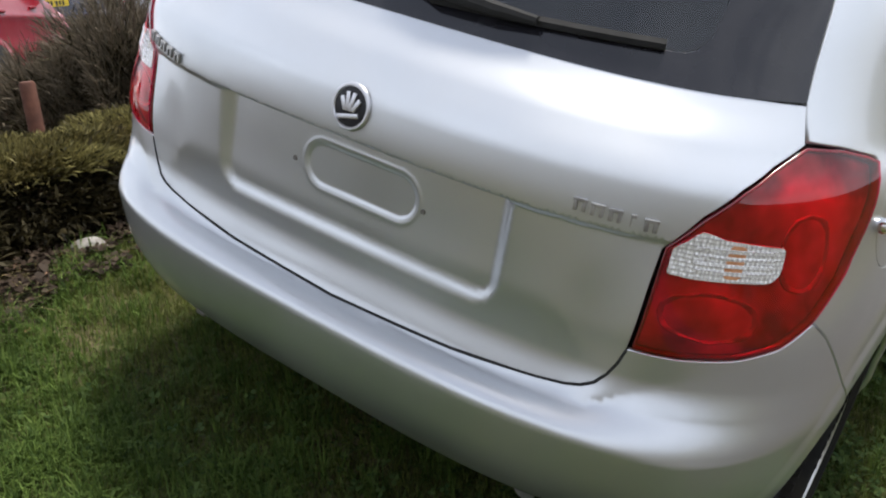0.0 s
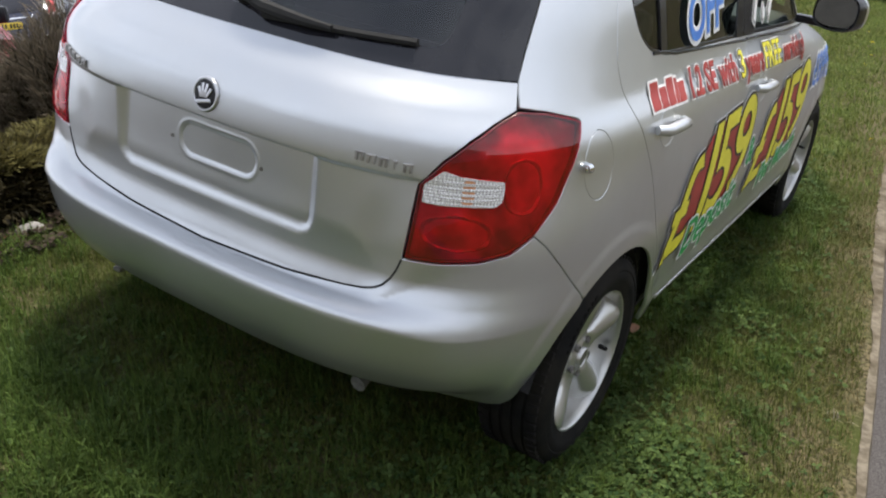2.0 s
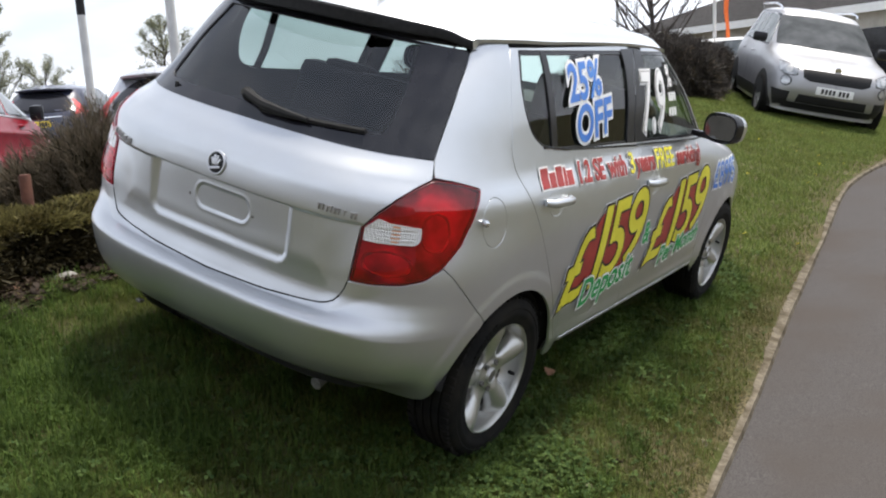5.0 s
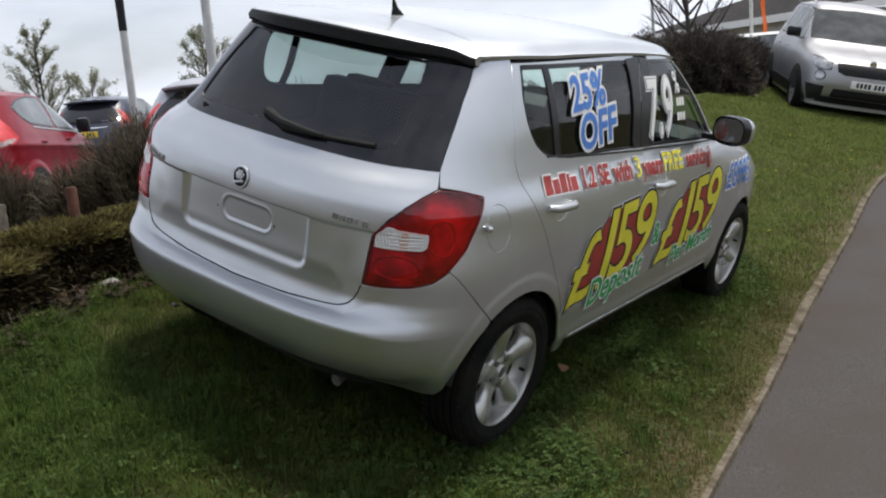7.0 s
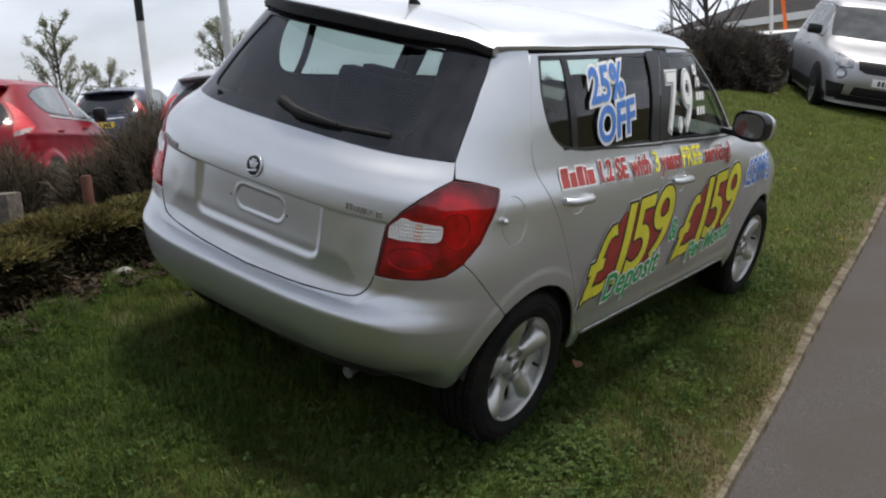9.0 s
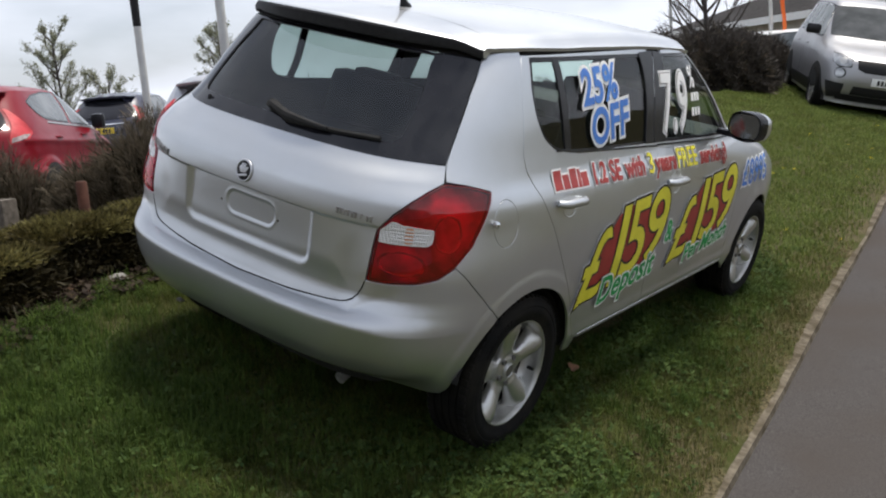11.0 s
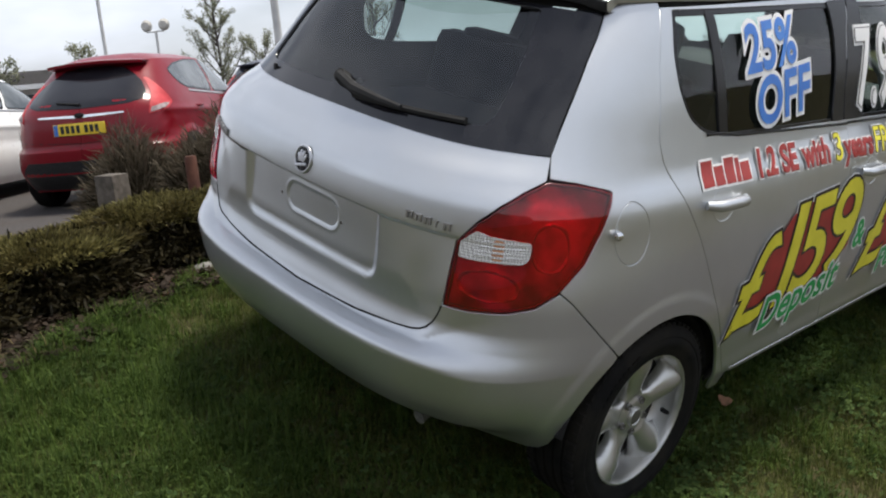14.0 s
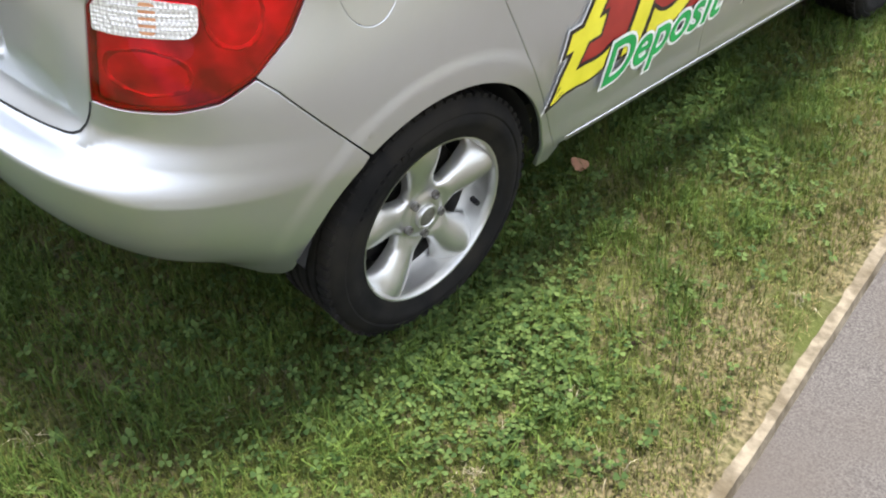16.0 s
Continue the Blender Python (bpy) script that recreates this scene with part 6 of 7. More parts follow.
def stems(bm, base, radii, k, seed, r0=0.008):
    g = random.Random(seed)
    for _ in range(k):
        a = g.uniform(0, 2 * math.pi)
        q = g.uniform(0.4, 0.95)
        tip = Vector((base[0] + radii[0] * q * math.cos(a), base[1] + radii[1] * q * math.sin(a), base[2] + radii[2] * g.uniform(0.4, 1.1)))
        b = Vector(base)
        mid = b.lerp(tip, 0.5) + Vector((g.uniform(-0.05, 0.05), g.uniform(-0.05, 0.05), 0.08))
        tube(bm, [b, mid, tip], [r0, r0 * 0.6, r0 * 0.25], 5)


def shrub(name, label, x, y, radii, n, length, width, mat, mat_in, up, droop, seed, group, twigs=14, lift=0.0, tips=-0.2, skirt=None):
    z = float(ground_z(x, y))
    ob = thing(name, label, "shrub", Matrix.Translation((x, y, z)), group)
    v, f = sprigs((0, 0, lift), radii, n, length, width, up, droop, 0.6, seed, tips)
    part("foliage", raw_mesh("foliage", v, f, 4), M[mat], ob, smooth=False)
    # with a skirt, the inner layer hangs lower and draws the shade below
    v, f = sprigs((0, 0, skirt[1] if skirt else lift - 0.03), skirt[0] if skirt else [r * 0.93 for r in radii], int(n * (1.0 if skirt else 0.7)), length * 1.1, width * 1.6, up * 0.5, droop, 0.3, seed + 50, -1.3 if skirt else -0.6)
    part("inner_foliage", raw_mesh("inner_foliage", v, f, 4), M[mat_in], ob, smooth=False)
    bm = bmesh.new()
    stems(bm, (0, 0, -0.03), radii, twigs, seed)
    part("stems", bm, M["twig"], ob)
    return ob


JUN = "row of low junipers"
# dark skirts stand in for the shade under the juniper tips
for i, (x, y, rx, ry, rz) in enumerate(((-1.42, -2.1, 0.42, 0.5, 0.21), (-1.50, -1.40, 0.44, 0.5, 0.21), (-1.62, -0.80, 0.42, 0.45, 0.20), (-1.74, -0.15, 0.42, 0.5, 0.21), (-1.86, 0.55, 0.42, 0.5, 0.20), (-1.92, 1.3, 0.42, 0.6, 0.20), (-2.0, 2.2, 0.45, 0.6, 0.20), (-2.1, 3.2, 0.45, 0.7, 0.20))):
    shrub("juniper", "low spreading juniper, yellow-green tips over foliage coloured dark for shade", x, y, (rx * 0.88, ry, 0.10), 25000, 0.046, 0.0062, "juniper", "shrub_shade", 0.30, 0.12, 20 + i, JUN, 26, rz - 0.050, 0.95, ((rx * 0.95, ry * 1.02, 0.18), 0.09))
HEA = "brown heather shrubs"
for i, (x, y, rx, ry, rz) in enumerate(((-3.48, 0.42, 0.30, 0.30, 0.74), (-2.98, 0.76, 0.30, 0.36, 0.50), (-2.80, 1.10, 0.4, 0.46, 0.66), (-2.95, 2.0, 0.45, 0.55, 0.78), (-3.0, 2.9, 0.5, 0.6, 0.72), (-3.1, 4.0, 0.55, 0.7, 0.75), (-3.3, 5.3, 0.6, 0.8, 0.8))):
    shrub("heather", "straggly brown and grey-green heather shrub", x, y, (rx, ry, rz), 16000, 0.13, 0.0055, "heather", "shrub_shade", 0.9, 0.15, 60 + i, HEA, 70, 0.02)
HED = "dark hedge by the far car"
for i, (x, y, rx, ry, rz) in enumerate(((-2.55, 11.9, 0.62, 0.8, 0.72), (-3.0, 12.6, 0.7, 0.8, 0.85), (-3.6, 13.4, 0.9, 0.9, 0.90), (-3.45, 14.7, 0.8, 0.8, 0.80), (-3.7, 15.9, 0.9, 0.8, 0.80), (-2.9, 11.8, 0.8, 0.8, 0.85), (-3.9, 12.4, 0.9, 0.9, 0.95), (-4.9, 12.8, 1.0, 1.0, 1.0), (-5.8, 11.8, 1.0, 1.1, 1.0))):
    shrub("hedge_bush", "dense dark twiggy hedge bush", x, y, (rx, ry, rz), 22000, 0.11, 0.012, "hedge", "heather", 0.4, 0.1, 90 + i, HED, 60, 0.05)


# ---- posts, poles and lamps ----
def post(name, x, y, h, w, material, label, turn=0, top=0.02, square=True):
    z = float(ground_z(x, y))
    bm = bmesh.new()
    if square:
        box(bm, 0, 0, h / 2 - 0.1, w, w * 0.8, h + 0.2, 0.012)
    else:
        tube(bm, [(0, 0, -0.1), (0, 0, h * 0.97), (0, 0, h)], [w / 2, w / 2, w / 2 * 0.8], 14)
    return lone(name, bm, material, label, "post", Matrix.Translation((x, y, z)) @ pose(0, 0, 0, 0, 0, turn))


post("timber_post", -2.62, 0.42, 0.38, 0.070, M["wood"], "short red-brown round timber post", square=False)
post("bollard_post", -3.05, 0.10, 0.50, 0.16, M["grey_wood"], "short weathered square wooden post", 20)


def pole(name, x, y, h, r, label, z=0.05, lean=(0, 0), dark=None):
    ob = thing(name, label, "pole", Matrix.Translation((x, y, z)) @ pose(0, 0, 0, lean[0], lean[1], 0))
    bm = bmesh.new()
    tube(bm, [(0, 0, -0.2), (0, 0, h * 0.5), (0, 0, h)], [r, r * 0.9, r * 0.7], 14)
    part("shaft", bm, M["pole"], ob)
    bm = bmesh.new()
    tube(bm, [(0, 0, 0), (0, 0, 0.06)], [r * 2.2, r * 1.9], 14)
    part("base_collar", bm, M["pole"], ob)
    if dark:
        bm = bmesh.new()
        tube(bm, [(0, 0, dark), (0, 0, dark + 0.4), (0, 0, dark + 2.2)], [r * 0.99, r * 1.08, r * 1.05], 12)
        part("dark_sleeve", bm, M["blacktrim"], ob, "dark furled banner on the pole")
    return ob


def lamp_post(x, y, h):
    ob = thing("lamp_post", "thin car park lamp post with two round heads", "lamp post", Matrix.Translation((x, y, 0.05)))
    bm = bmesh.new()
    tube(bm, [(0, 0, -0.2), (0, 0, h)], [0.06, 0.05], 10)
    part("shaft", bm, M["pole"], ob)
    bm = bmesh.new()
    tube(bm, [(-0.26, -0.22, h), (0.26, 0.22, h)], [0.03, 0.03], 8)
    part("cross_arm", bm, M["pole"], ob)
    for s in (-1, 1):
        bm = bmesh.new()
        lathe(bm, [(0.08, 0.0005), (0.07, 0.14), (-0.02, 0.22), (-0.05, 0.19), (-0.07, 0.0005)], 20)
        bmesh.ops.transform(bm, matrix=Matrix.Translation((s * 0.26, s * 0.22, h + 0.22)) @ pose(0, 0, 0, 0, 0, -50), verts=bm.verts[:])
        part("lamp_head", bm, M["wall"], ob, "round pale lamp head")
    return ob


# ---- trees ----
def tree(name, label, x, y, z, h, spread, leaves, seed, limbs=7, leaf=0.05, trunk=0.09, mat="tree_leaf"):
    g = random.Random(seed)
    ob = thing(name, label, "tree", Matrix.Translation((x, y, z)))
    bm = bmesh.new()
    tube(bm, [(0, 0, -0.2), (0.03, 0.02, h * 0.3), (-0.02, 0.04, h * 0.65), (0.02, 0, h * 0.96)], [trunk, trunk * 0.75, trunk * 0.45, trunk * 0.1], 8)
    part("trunk", bm, M["bark"], ob)
    tips = []
    bm = bmesh.new()
    for i in range(limbs):
        hz = h * (0.22 + 0.66 * i / limbs) + g.uniform(-0.1, 0.1)
        a = i * 2.4 + g.uniform(-0.4, 0.4)
        ln = spread * (1.1 - 0.6 * i / limbs) * g.uniform(0.7, 1.15)
        d = Vector((math.cos(a), math.sin(a), g.uniform(0.7, 1.3))).normalized()
        p0 = Vector((0, 0, hz))
        p1 = p0 + d * ln * 0.5 + Vector((0, 0, 0.02))
        p2 = p0 + d * ln + Vector((g.uniform(-0.1, 0.1), g.uniform(-0.1, 0.1), ln * 0.18))
        tube(bm, [p0, p1, p2], [trunk * 0.4, trunk * 0.25, trunk * 0.06], 5)
        for _ in range(7):
            q0 = p0.lerp(p2, g.uniform(0.3, 0.95))
            b = (d + Vector((g.uniform(-0.9, 0.9), g.uniform(-0.9, 0.9), g.uniform(-0.1, 0.9)))).normalized()
            q1 = q0 + b * ln * g.uniform(0.25, 0.5)
            tube(bm, [q0, q0.lerp(q1, 0.5) + Vector((0, 0, 0.02)), q1], [trunk * 0.14, trunk * 0.08, trunk * 0.02], 4)
            tips.append((q0, q1))
            for _ in range(3):
                r0 = q0.lerp(q1, g.uniform(0.3, 0.9))
                r1 = r0 + (b + Vector((g.uniform(-0.9, 0.9), g.uniform(-0.9, 0.9), g.uniform(-0.2, 0.8)))).normalized() * ln * g.uniform(0.1, 0.25)
                tube(bm, [r0, r1], [trunk * 0.06, trunk * 0.015], 3)
                tips.append((r0, r1))
                if not leaves:
                    for _ in range(2):
                        t0 = r0.lerp(r1, g.uniform(0.3, 1.0))
                        t1 = t0 + Vector((g.uniform(-1, 1), g.uniform(-1, 1), g.uniform(-0.2, 0.8))).normalized() * ln * g.uniform(0.08, 0.16)
                        tube(bm, [t0, t1], [trunk * 0.035, trunk * 0.012], 3)
    part("branchwork", bm, M["bark"], ob)
    if leaves:
        rg = np.random.default_rng(seed)
        t = rg.integers(0, len(tips), leaves)
        u = rg.uniform(0.1, 1.1, leaves)
        A, B = np.array([tuple(p[0]) for p in tips]), np.array([tuple(p[1]) for p in tips])
        c = A[t] + (B[t] - A[t]) * u[:, None] + rg.normal(0, leaf * 0.9, (leaves, 3))
        d, s = rg.normal(0, 1, (leaves, 3)), rg.normal(0, 1, (leaves, 3))
        d /= np.linalg.norm(d, axis=1, keepdims=True)
        s = np.cross(d, s)
        s /= np.linalg.norm(s, axis=1, keepdims=True)
        L = leaf * rg.uniform(0.6, 1.4, (leaves, 1))
        v = np.stack([c - d * L / 2, c + s * L * 0.28, c + d * L / 2, c - s * L * 0.28], 1).reshape(-1, 3)
        o = np.arange(leaves) * 4
        part("crown", raw_mesh("crown", v, np.stack([o, o + 1, o + 2, o + 3], 1), 4), M[mat], ob, smooth=False)
    return ob


# ---- other parked cars ----
hatch_w = pchip((.18, .3, .5, .7, .9, 1.0, 1.1, 1.25, 1.38, 1.43), (.78, .83, .86, .855, .83, .795, .745, .66, .585, .555))
hatch_t = pchip((.18, .3, .45, .6, .8, .95, 1.02, 1.10, 1.25, 1.38, 1.43), (-.52, -.62, -.655, -.665, -.650, -.615, -.575, -.49, -.30, -.13, -.04))
hatch_n = pchip((.18, .3, .5, .65, .75, .85, .93, 1.0, 1.06, 1.2, 1.35, 1.43), (3.1, 3.22, 3.28, 3.25, 3.12, 2.90, 2.66, 2.44, 2.30, 2.08, 1.84, 1.66))


def hatch_relief(p):
    """Bumper step, shoulder crease and flared arches of a modern hatchback."""
    x, y, z = p[..., 0], p[..., 1], p[..., 2]
    d = np.where(y < -0.15, 0.032 * (1 - smoothstep(0.595, 0.640, z)) * smoothstep(0.25, 0.42, z), 0.0)
    side = np.abs(x) > 0.55
    d = d + np.where(side & (y > -0.4) & (y < 2.8), 0.016 * np.exp(-((z - 0.90 + 0.05 * y) / 0.035) ** 2) - 0.012 * np.exp(-((z - 0.72 + 0.04 * y) / 0.09) ** 2), 0.0)
    for yc in (0.0, 2.49):
        r = np.hypot(y - yc, z - 0.31)
        d = d + np.where(side, 0.020 * (1 - smoothstep(0.38, 0.45, r)), 0.0)
    return d


HATCH = Body(hatch_w, hatch_t, hatch_n, pchip((.2, 1.4), (3.0, 3.0)), pchip((.2, 1.4), (5.5, 5.5)), relief=hatch_relief)
suv_w = pchip((.25, .4, .6, .85, 1.0, 1.08, 1.2, 1.4, 1.55, 1.60), (.84, .885, .893, .88, .85, .82, .775, .70, .64, .60))
suv_t = pchip((.25, .4, .6, .9, 1.05, 1.2, 1.4, 1.55, 1.60), (-.70, -.80, -.84, -.82, -.79, -.72, -.62, -.54, -.48))
suv_n = pchip((.25, .4, .55, .66, .79, .88, .95, 1.015, 1.085, 1.3, 1.45, 1.56, 1.60), (3.26, 3.38, 3.42, 3.41, 3.37, 3.26, 3.02, 2.66, 2.44, 2.10, 1.82, 1.60, 1.50))
SUV = Body(suv_w, suv_t, suv_n, pchip((.2, 1.6), (3.4, 3.4)), pchip((.2, 1.6), (6, 6)), pf=4.2, qf=8.0)


def plain_wheel(car, x, y, r, sgn):
    w = new("wheel")
    w.parent = car
    w.matrix_basis = Matrix.Translation((x, y, r)) @ pose(0, 0, 0, 0, 0, 0 if sgn > 0 else 180)
    bm = bmesh.new()
    lathe(bm, [(-0.09, r * 0.66), (-0.10, r * 0.9), (-0.08, r * 0.99), (0.08, r * 0.99), (0.10, r * 0.9), (0.095, r * 0.7), (0.085, r * 0.66)], 36)
    part("tyre", bm, M["rubber"], w)
    bm = bmesh.new()
    lathe(bm, [(0.088, r * 0.67), (0.080, r * 0.62), (0.03, r * 0.60), (0.02, 0.002)], 36)
    rim = part("rim", bm, M["steel"], w)
    for k in range(7):
        bm = bmesh.new()
        box(bm, 0.062, 0, r * 0.36, 0.02, r * 0.16, r * 0.58, 0.006, Matrix.Rotation(2 * math.pi * k / 7, 4, "X"))
        part("spoke", bm, M["alloy"], rim)


def parked_car(name, label, m, B, material, top, height, wheelbase):
    car = thing(name, label, "car", m)
    E = B.end
    arches = [(0, 0.36 if B is HATCH else 0.405), (wheelbase, 0.36 if B is HATCH else 0.405)]
    cs = np.concatenate([np.arange(0.002, E, 0.04), [E - 0.002]])
    zs = np.concatenate([np.arange(0.2, top, 0.02), [top]])
    cg, zg = np.meshgrid(cs, zs)
    V, F = [], []
    for sgn in (1, -1):
        o = sum(len(q) for q in V)
        p = B.at(sgn * cg, zg).reshape(-1, 3)
        # the roof closes the last outline
        V.append(p)
        k = len(cs)
        for i in range(len(zs) - 1):
            for j in range(k - 1):
                q = (o + i * k + j, o + i * k + j + 1, o + (i + 1) * k + j + 1, o + (i + 1) * k + j)
                F.append(q if sgn > 0 else q[::-1])
    part("body", raw_mesh("body", np.concatenate(V), F, 4), material, car)
    bm = bmesh.new()
    rows = []
    for s in (1.0, 0.97, 0.88, 0.7, 0.45, 0.2):
        row = []
        for j in range(65):
            c = -E + 2 * E * j / 64
            q = B.plain(np.array(c), np.array(top))
            row.append(bm.verts.new((q[0] * s, 0.55 + (q[1] - 0.55) * (1 - (1 - s) * 0.9), top + (height - top) * (1 - s ** 3))))
        rows.append(row)
    for a, b in zip(rows, rows[1:]):
        for j in range(64):
            bm.faces.new((a[j], a[j + 1], b[j + 1], b[j]))
    bm.faces.new(rows[-1])
    part("roof", bm, material, car)
    sc = lambda q: [(B.side(a, b), b) for a, b in q]
    mirror2 = lambda q, s: [(s * c, z) for c, z in (q if s > 0 else reversed(q))]
    belt = 1.0 if B is HATCH else 1.10
    hi = top - 0.055
    for s in (1, -1):
        for yw, r in arches:
            poly = []
            for i in range(25):
                a = radians(-20 + 220 * i / 24)
                z = 0.31 + r * math.sin(a)
                poly.append((B.side(yw + r * math.cos(a), max(z, 0.2)), max(z, 0.2)))
            B.panel("wheel_arch", [mirror2(poly, s)], M["gap"], car, 0.004, 0.003, 0.06)
            plain_wheel(car, s * (float(B.width(0.4)) - 0.095), yw, 0.305 if B is HATCH else 0.335, s)
        if B is HATCH:
            w1 = [(0.16, belt + 0.30), (0.22, belt + 0.18), (0.36, belt + 0.125), (0.98, belt + 0.075), (1.16, hi + 0.03), (0.80, hi + 0.03), (0.40, hi - 0.01)]
            w2 = [(1.07, belt + 0.07), (1.84, belt + 0.015), (1.76, belt + 0.20), (1.55, hi - 0.01), (1.25, hi + 0.03)]
        else:
            w1 = [(-0.02, belt + 0.02), (1.02, belt), (1.00, hi), (0.05, hi)]
            w2 = [(1.08, belt), (2.05, belt - 0.02), (1.95, belt + 0.08), (1.50, hi - 0.03), (1.05, hi)]
        if B is HATCH:
            line = sc([(0.34, belt + 0.090), (0.98, belt + 0.045), (1.90, belt - 0.018), (1.90, belt - 0.034), (0.98, belt + 0.028), (0.34, belt + 0.072)])
            B.panel("belt_trim", [mirror2(line, s)], M["suv_silver"], car, 0.008, 0.006, 0.08, "thin bright trim under the side windows")
        for w in (w1, w2):
            mx, mz = sum(q[0] for q in w) / len(w), sum(q[1] for q in w) / len(w)
            sw = B.panel("side_window", [mirror2(sc(rounded(w, 0.04, 3)), s)], M["far_window" if B is SUV else "hatch_window"], car, 0.005, 0.004, 0.08)
            B.panel("window_frame", [mirror2(sc(rounded([(mx + (a - mx) * 1.05, mz + (b - mz) * 1.13) for a, b in w], 0.05, 3)), s)], M["gloss_black"], sw, 0.002, 0.003, 0.08)
        B.panel("door_seam", [mirror2(sc([(1.045, 0.32), (1.052, 0.32), (1.052, belt), (1.045, belt)]), s)], M["gap"], car, 0.001, 0.0, 0.1)
        for yh in (0.30, 1.2):
            bm = bmesh.new()
            pts = [tuple(Vector(B.plain(np.array(s * B.side(yh + 0.18 * i / 4, 0.92)), np.array(0.92))) + Vector((s * (0.022 if 0 < i < 4 else 0.004), 0, 0))) for i in range(5)]
            tube(bm, pts, [0.011, 0.014, 0.014, 0.014, 0.011], 6)
            part("door_handle", bm, material, car)
        bm = bmesh.new()
        box(bm, 0, 0, 0, *((0.15, 0.11, 0.18) if B is HATCH else (0.22, 0.12, 0.15)), 0.045, Matrix.Translation((s * (float(B.width(belt)) + (0.085 if B is HATCH else 0.13)), 1.76 if B is HATCH else 1.98, belt + 0.06)) @ pose(0, 0, 0, 0, 0, -s * 10))
        part("door_mirror", bm, M["gloss_black"], car)
    # tail
    g0, g1 = belt + 0.05, top - 0.07
    if B is HATCH:
        win = [(0.0, g0 - 0.06), (0.52, g0 - 0.045), (0.70, g0 - 0.01), (0.785, g0 + 0.05), (0.86, g0 + 0.16), (0.90, g1), (0.60, g1 + 0.03), (0.0, g1 + 0.04)]
    else:
        win = [(0.0, g0), (0.60, g0), (0.62, g1), (0.0, g1)]
    B.panel("rear_window", [win + [(-c, z) for c, z in reversed(win[1:-1])]], M["frit"], car, 0.004, 0.004, 0.06)
    bm = bmesh.new()
    ys = float(B.tail(np.array(top - 0.03)))
    for i in range(13):
        u = -1 + 2 * i / 12
        x, yb = (0.50 if B is HATCH else 0.54) * u, ys - (0.17 if B is HATCH else 0.13) + 0.12 * abs(u) ** 2.5
        q = [bm.verts.new(v) for v in ((x, yb + 0.2, top + 0.028 * (1 - u * u)), (x, yb, top - 0.012 + 0.02 * (1 - u * u)), (x, yb + 0.005, top - 0.04 + 0.02 * (1 - u * u)), (x, yb + 0.16, top - 0.05))]
        if i:
            for j in range(3):
                bm.faces.new((last[j], q[j], q[j + 1], last[j + 1]))
        last = q
    part("spoiler", bm, material, car)
    lamp = rounded([(0.69, 0.885), (0.90, 0.915), (1.05, 0.985), (1.02, 1.10), (0.965, 1.24), (0.920, 1.245), (0.835, 1.09), (0.735, 0.98)], 0.02, 3) if B is HATCH else [(0.70, 0.85), (0.92, 0.85), (0.95, 1.10), (0.72, 1.10)]
    low = [(0.712, 0.900), (0.88, 0.925), (0.985, 0.972), (0.90, 0.975), (0.735, 0.945)]
    for s in (1, -1):
        lo = B.panel("tail_light", [mirror2(lamp, s)], M["far_lamp"], car, 0.006, 0.01, 0.05, "red tail light")
        B.panel("clear_lens", [mirror2(low, s)], M["far_clear"], lo, 0.010, 0.003, 0.05)
    half = [(0.0, 0.22), (0.84, 0.22), (0.78, 0.40), (0.60, 0.50), (0.0, 0.50)]
    B.panel("bumper_insert", [half + [(-c, z) for c, z in reversed(half[1:-1])]], M["blacktrim"], car, 0.004, 0.004, 0.08)
    seam = [(0.0, 0.655), (0.86, 0.70), (0.86, 0.707), (0.0, 0.662)]
    B.panel("bumper_seam", [seam + [(-c, z) for c, z in reversed(seam[1:-1])]], M["gap"], car, 0.001, 0, 0.1)
    strip_c = [(0.0, 0.902), (0.46, 0.918), (0.46, 0.932), (0.0, 0.928)]
    B.panel("chrome_strip", [strip_c + [(-c, z) for c, z in reversed(strip_c[1:-1])]], M["chrome"], car, 0.008, 0.008, 0.06)
    bm = bmesh.new()
    lathe(bm, [(0.0, 0.055), (0.012, 0.05), (0.015, 0.001)], 24)
    bmesh.ops.transform(bm, matrix=Matrix.Translation((0, float(B.tail(np.array(0.93))) - 0.004, 0.925)) @ pose(0, 0, 0, 0, 0, -90) @ Matrix.Diagonal((1, 1, 0.5, 1)), verts=bm.verts[:])
    part("badge", bm, M["gloss_black"], car)
    for nm, yy, zz, mat, turn in (("rear_plate", float(B.tail(np.array(0.80))) - 0.014, 0.80, "plate_yellow", 0), ("front_plate", float(B.nose(np.array(0.52))) + 0.012, 0.52 if B is HATCH else 0.565, "plate_white", 180)):
        mm = Matrix.Translation((0, yy, zz)) @ pose(0, 0, 0, 0, 0, turn)
        bm = bmesh.new()
        box(bm, 0, 0, 0, 0.52, 0.012, 0.111, 0.003, mm)
        pl = part(nm, bm, M[mat], car, "number plate with plain dark bars")
        for i in range(7):
            bm = bmesh.new()
            box(bm, -0.17 + 0.053 * i + (0.03 if i > 3 else 0), -0.007, 0, 0.034, 0.003, 0.072, 0.0, mm)
            part("plate_bar", bm, M["plate_ink"], pl, smooth=False)
        if turn == 0:
            bm = bmesh.new()
            box(bm, -0.235, -0.0068, 0, 0.04, 0.002, 0.105, 0.0, mm)
            part("plate_band", bm, M["stick_blue"], pl, smooth=False)
    bm = bmesh.new()
    tube(bm, [tuple(Vector(B.plain(np.array(0.0), np.array(g0 - 0.02))) + Vector((0, -0.02, 0))), tuple(Vector(B.plain(np.array(-0.3), np.array(g0 + 0.01))) + Vector((0, -0.02, 0)))], [0.014, 0.008], 6)
    part("rear_wiper", bm, M["blacktrim"], car)
    # nose
    fy = 2.06 if B is HATCH else 2.24
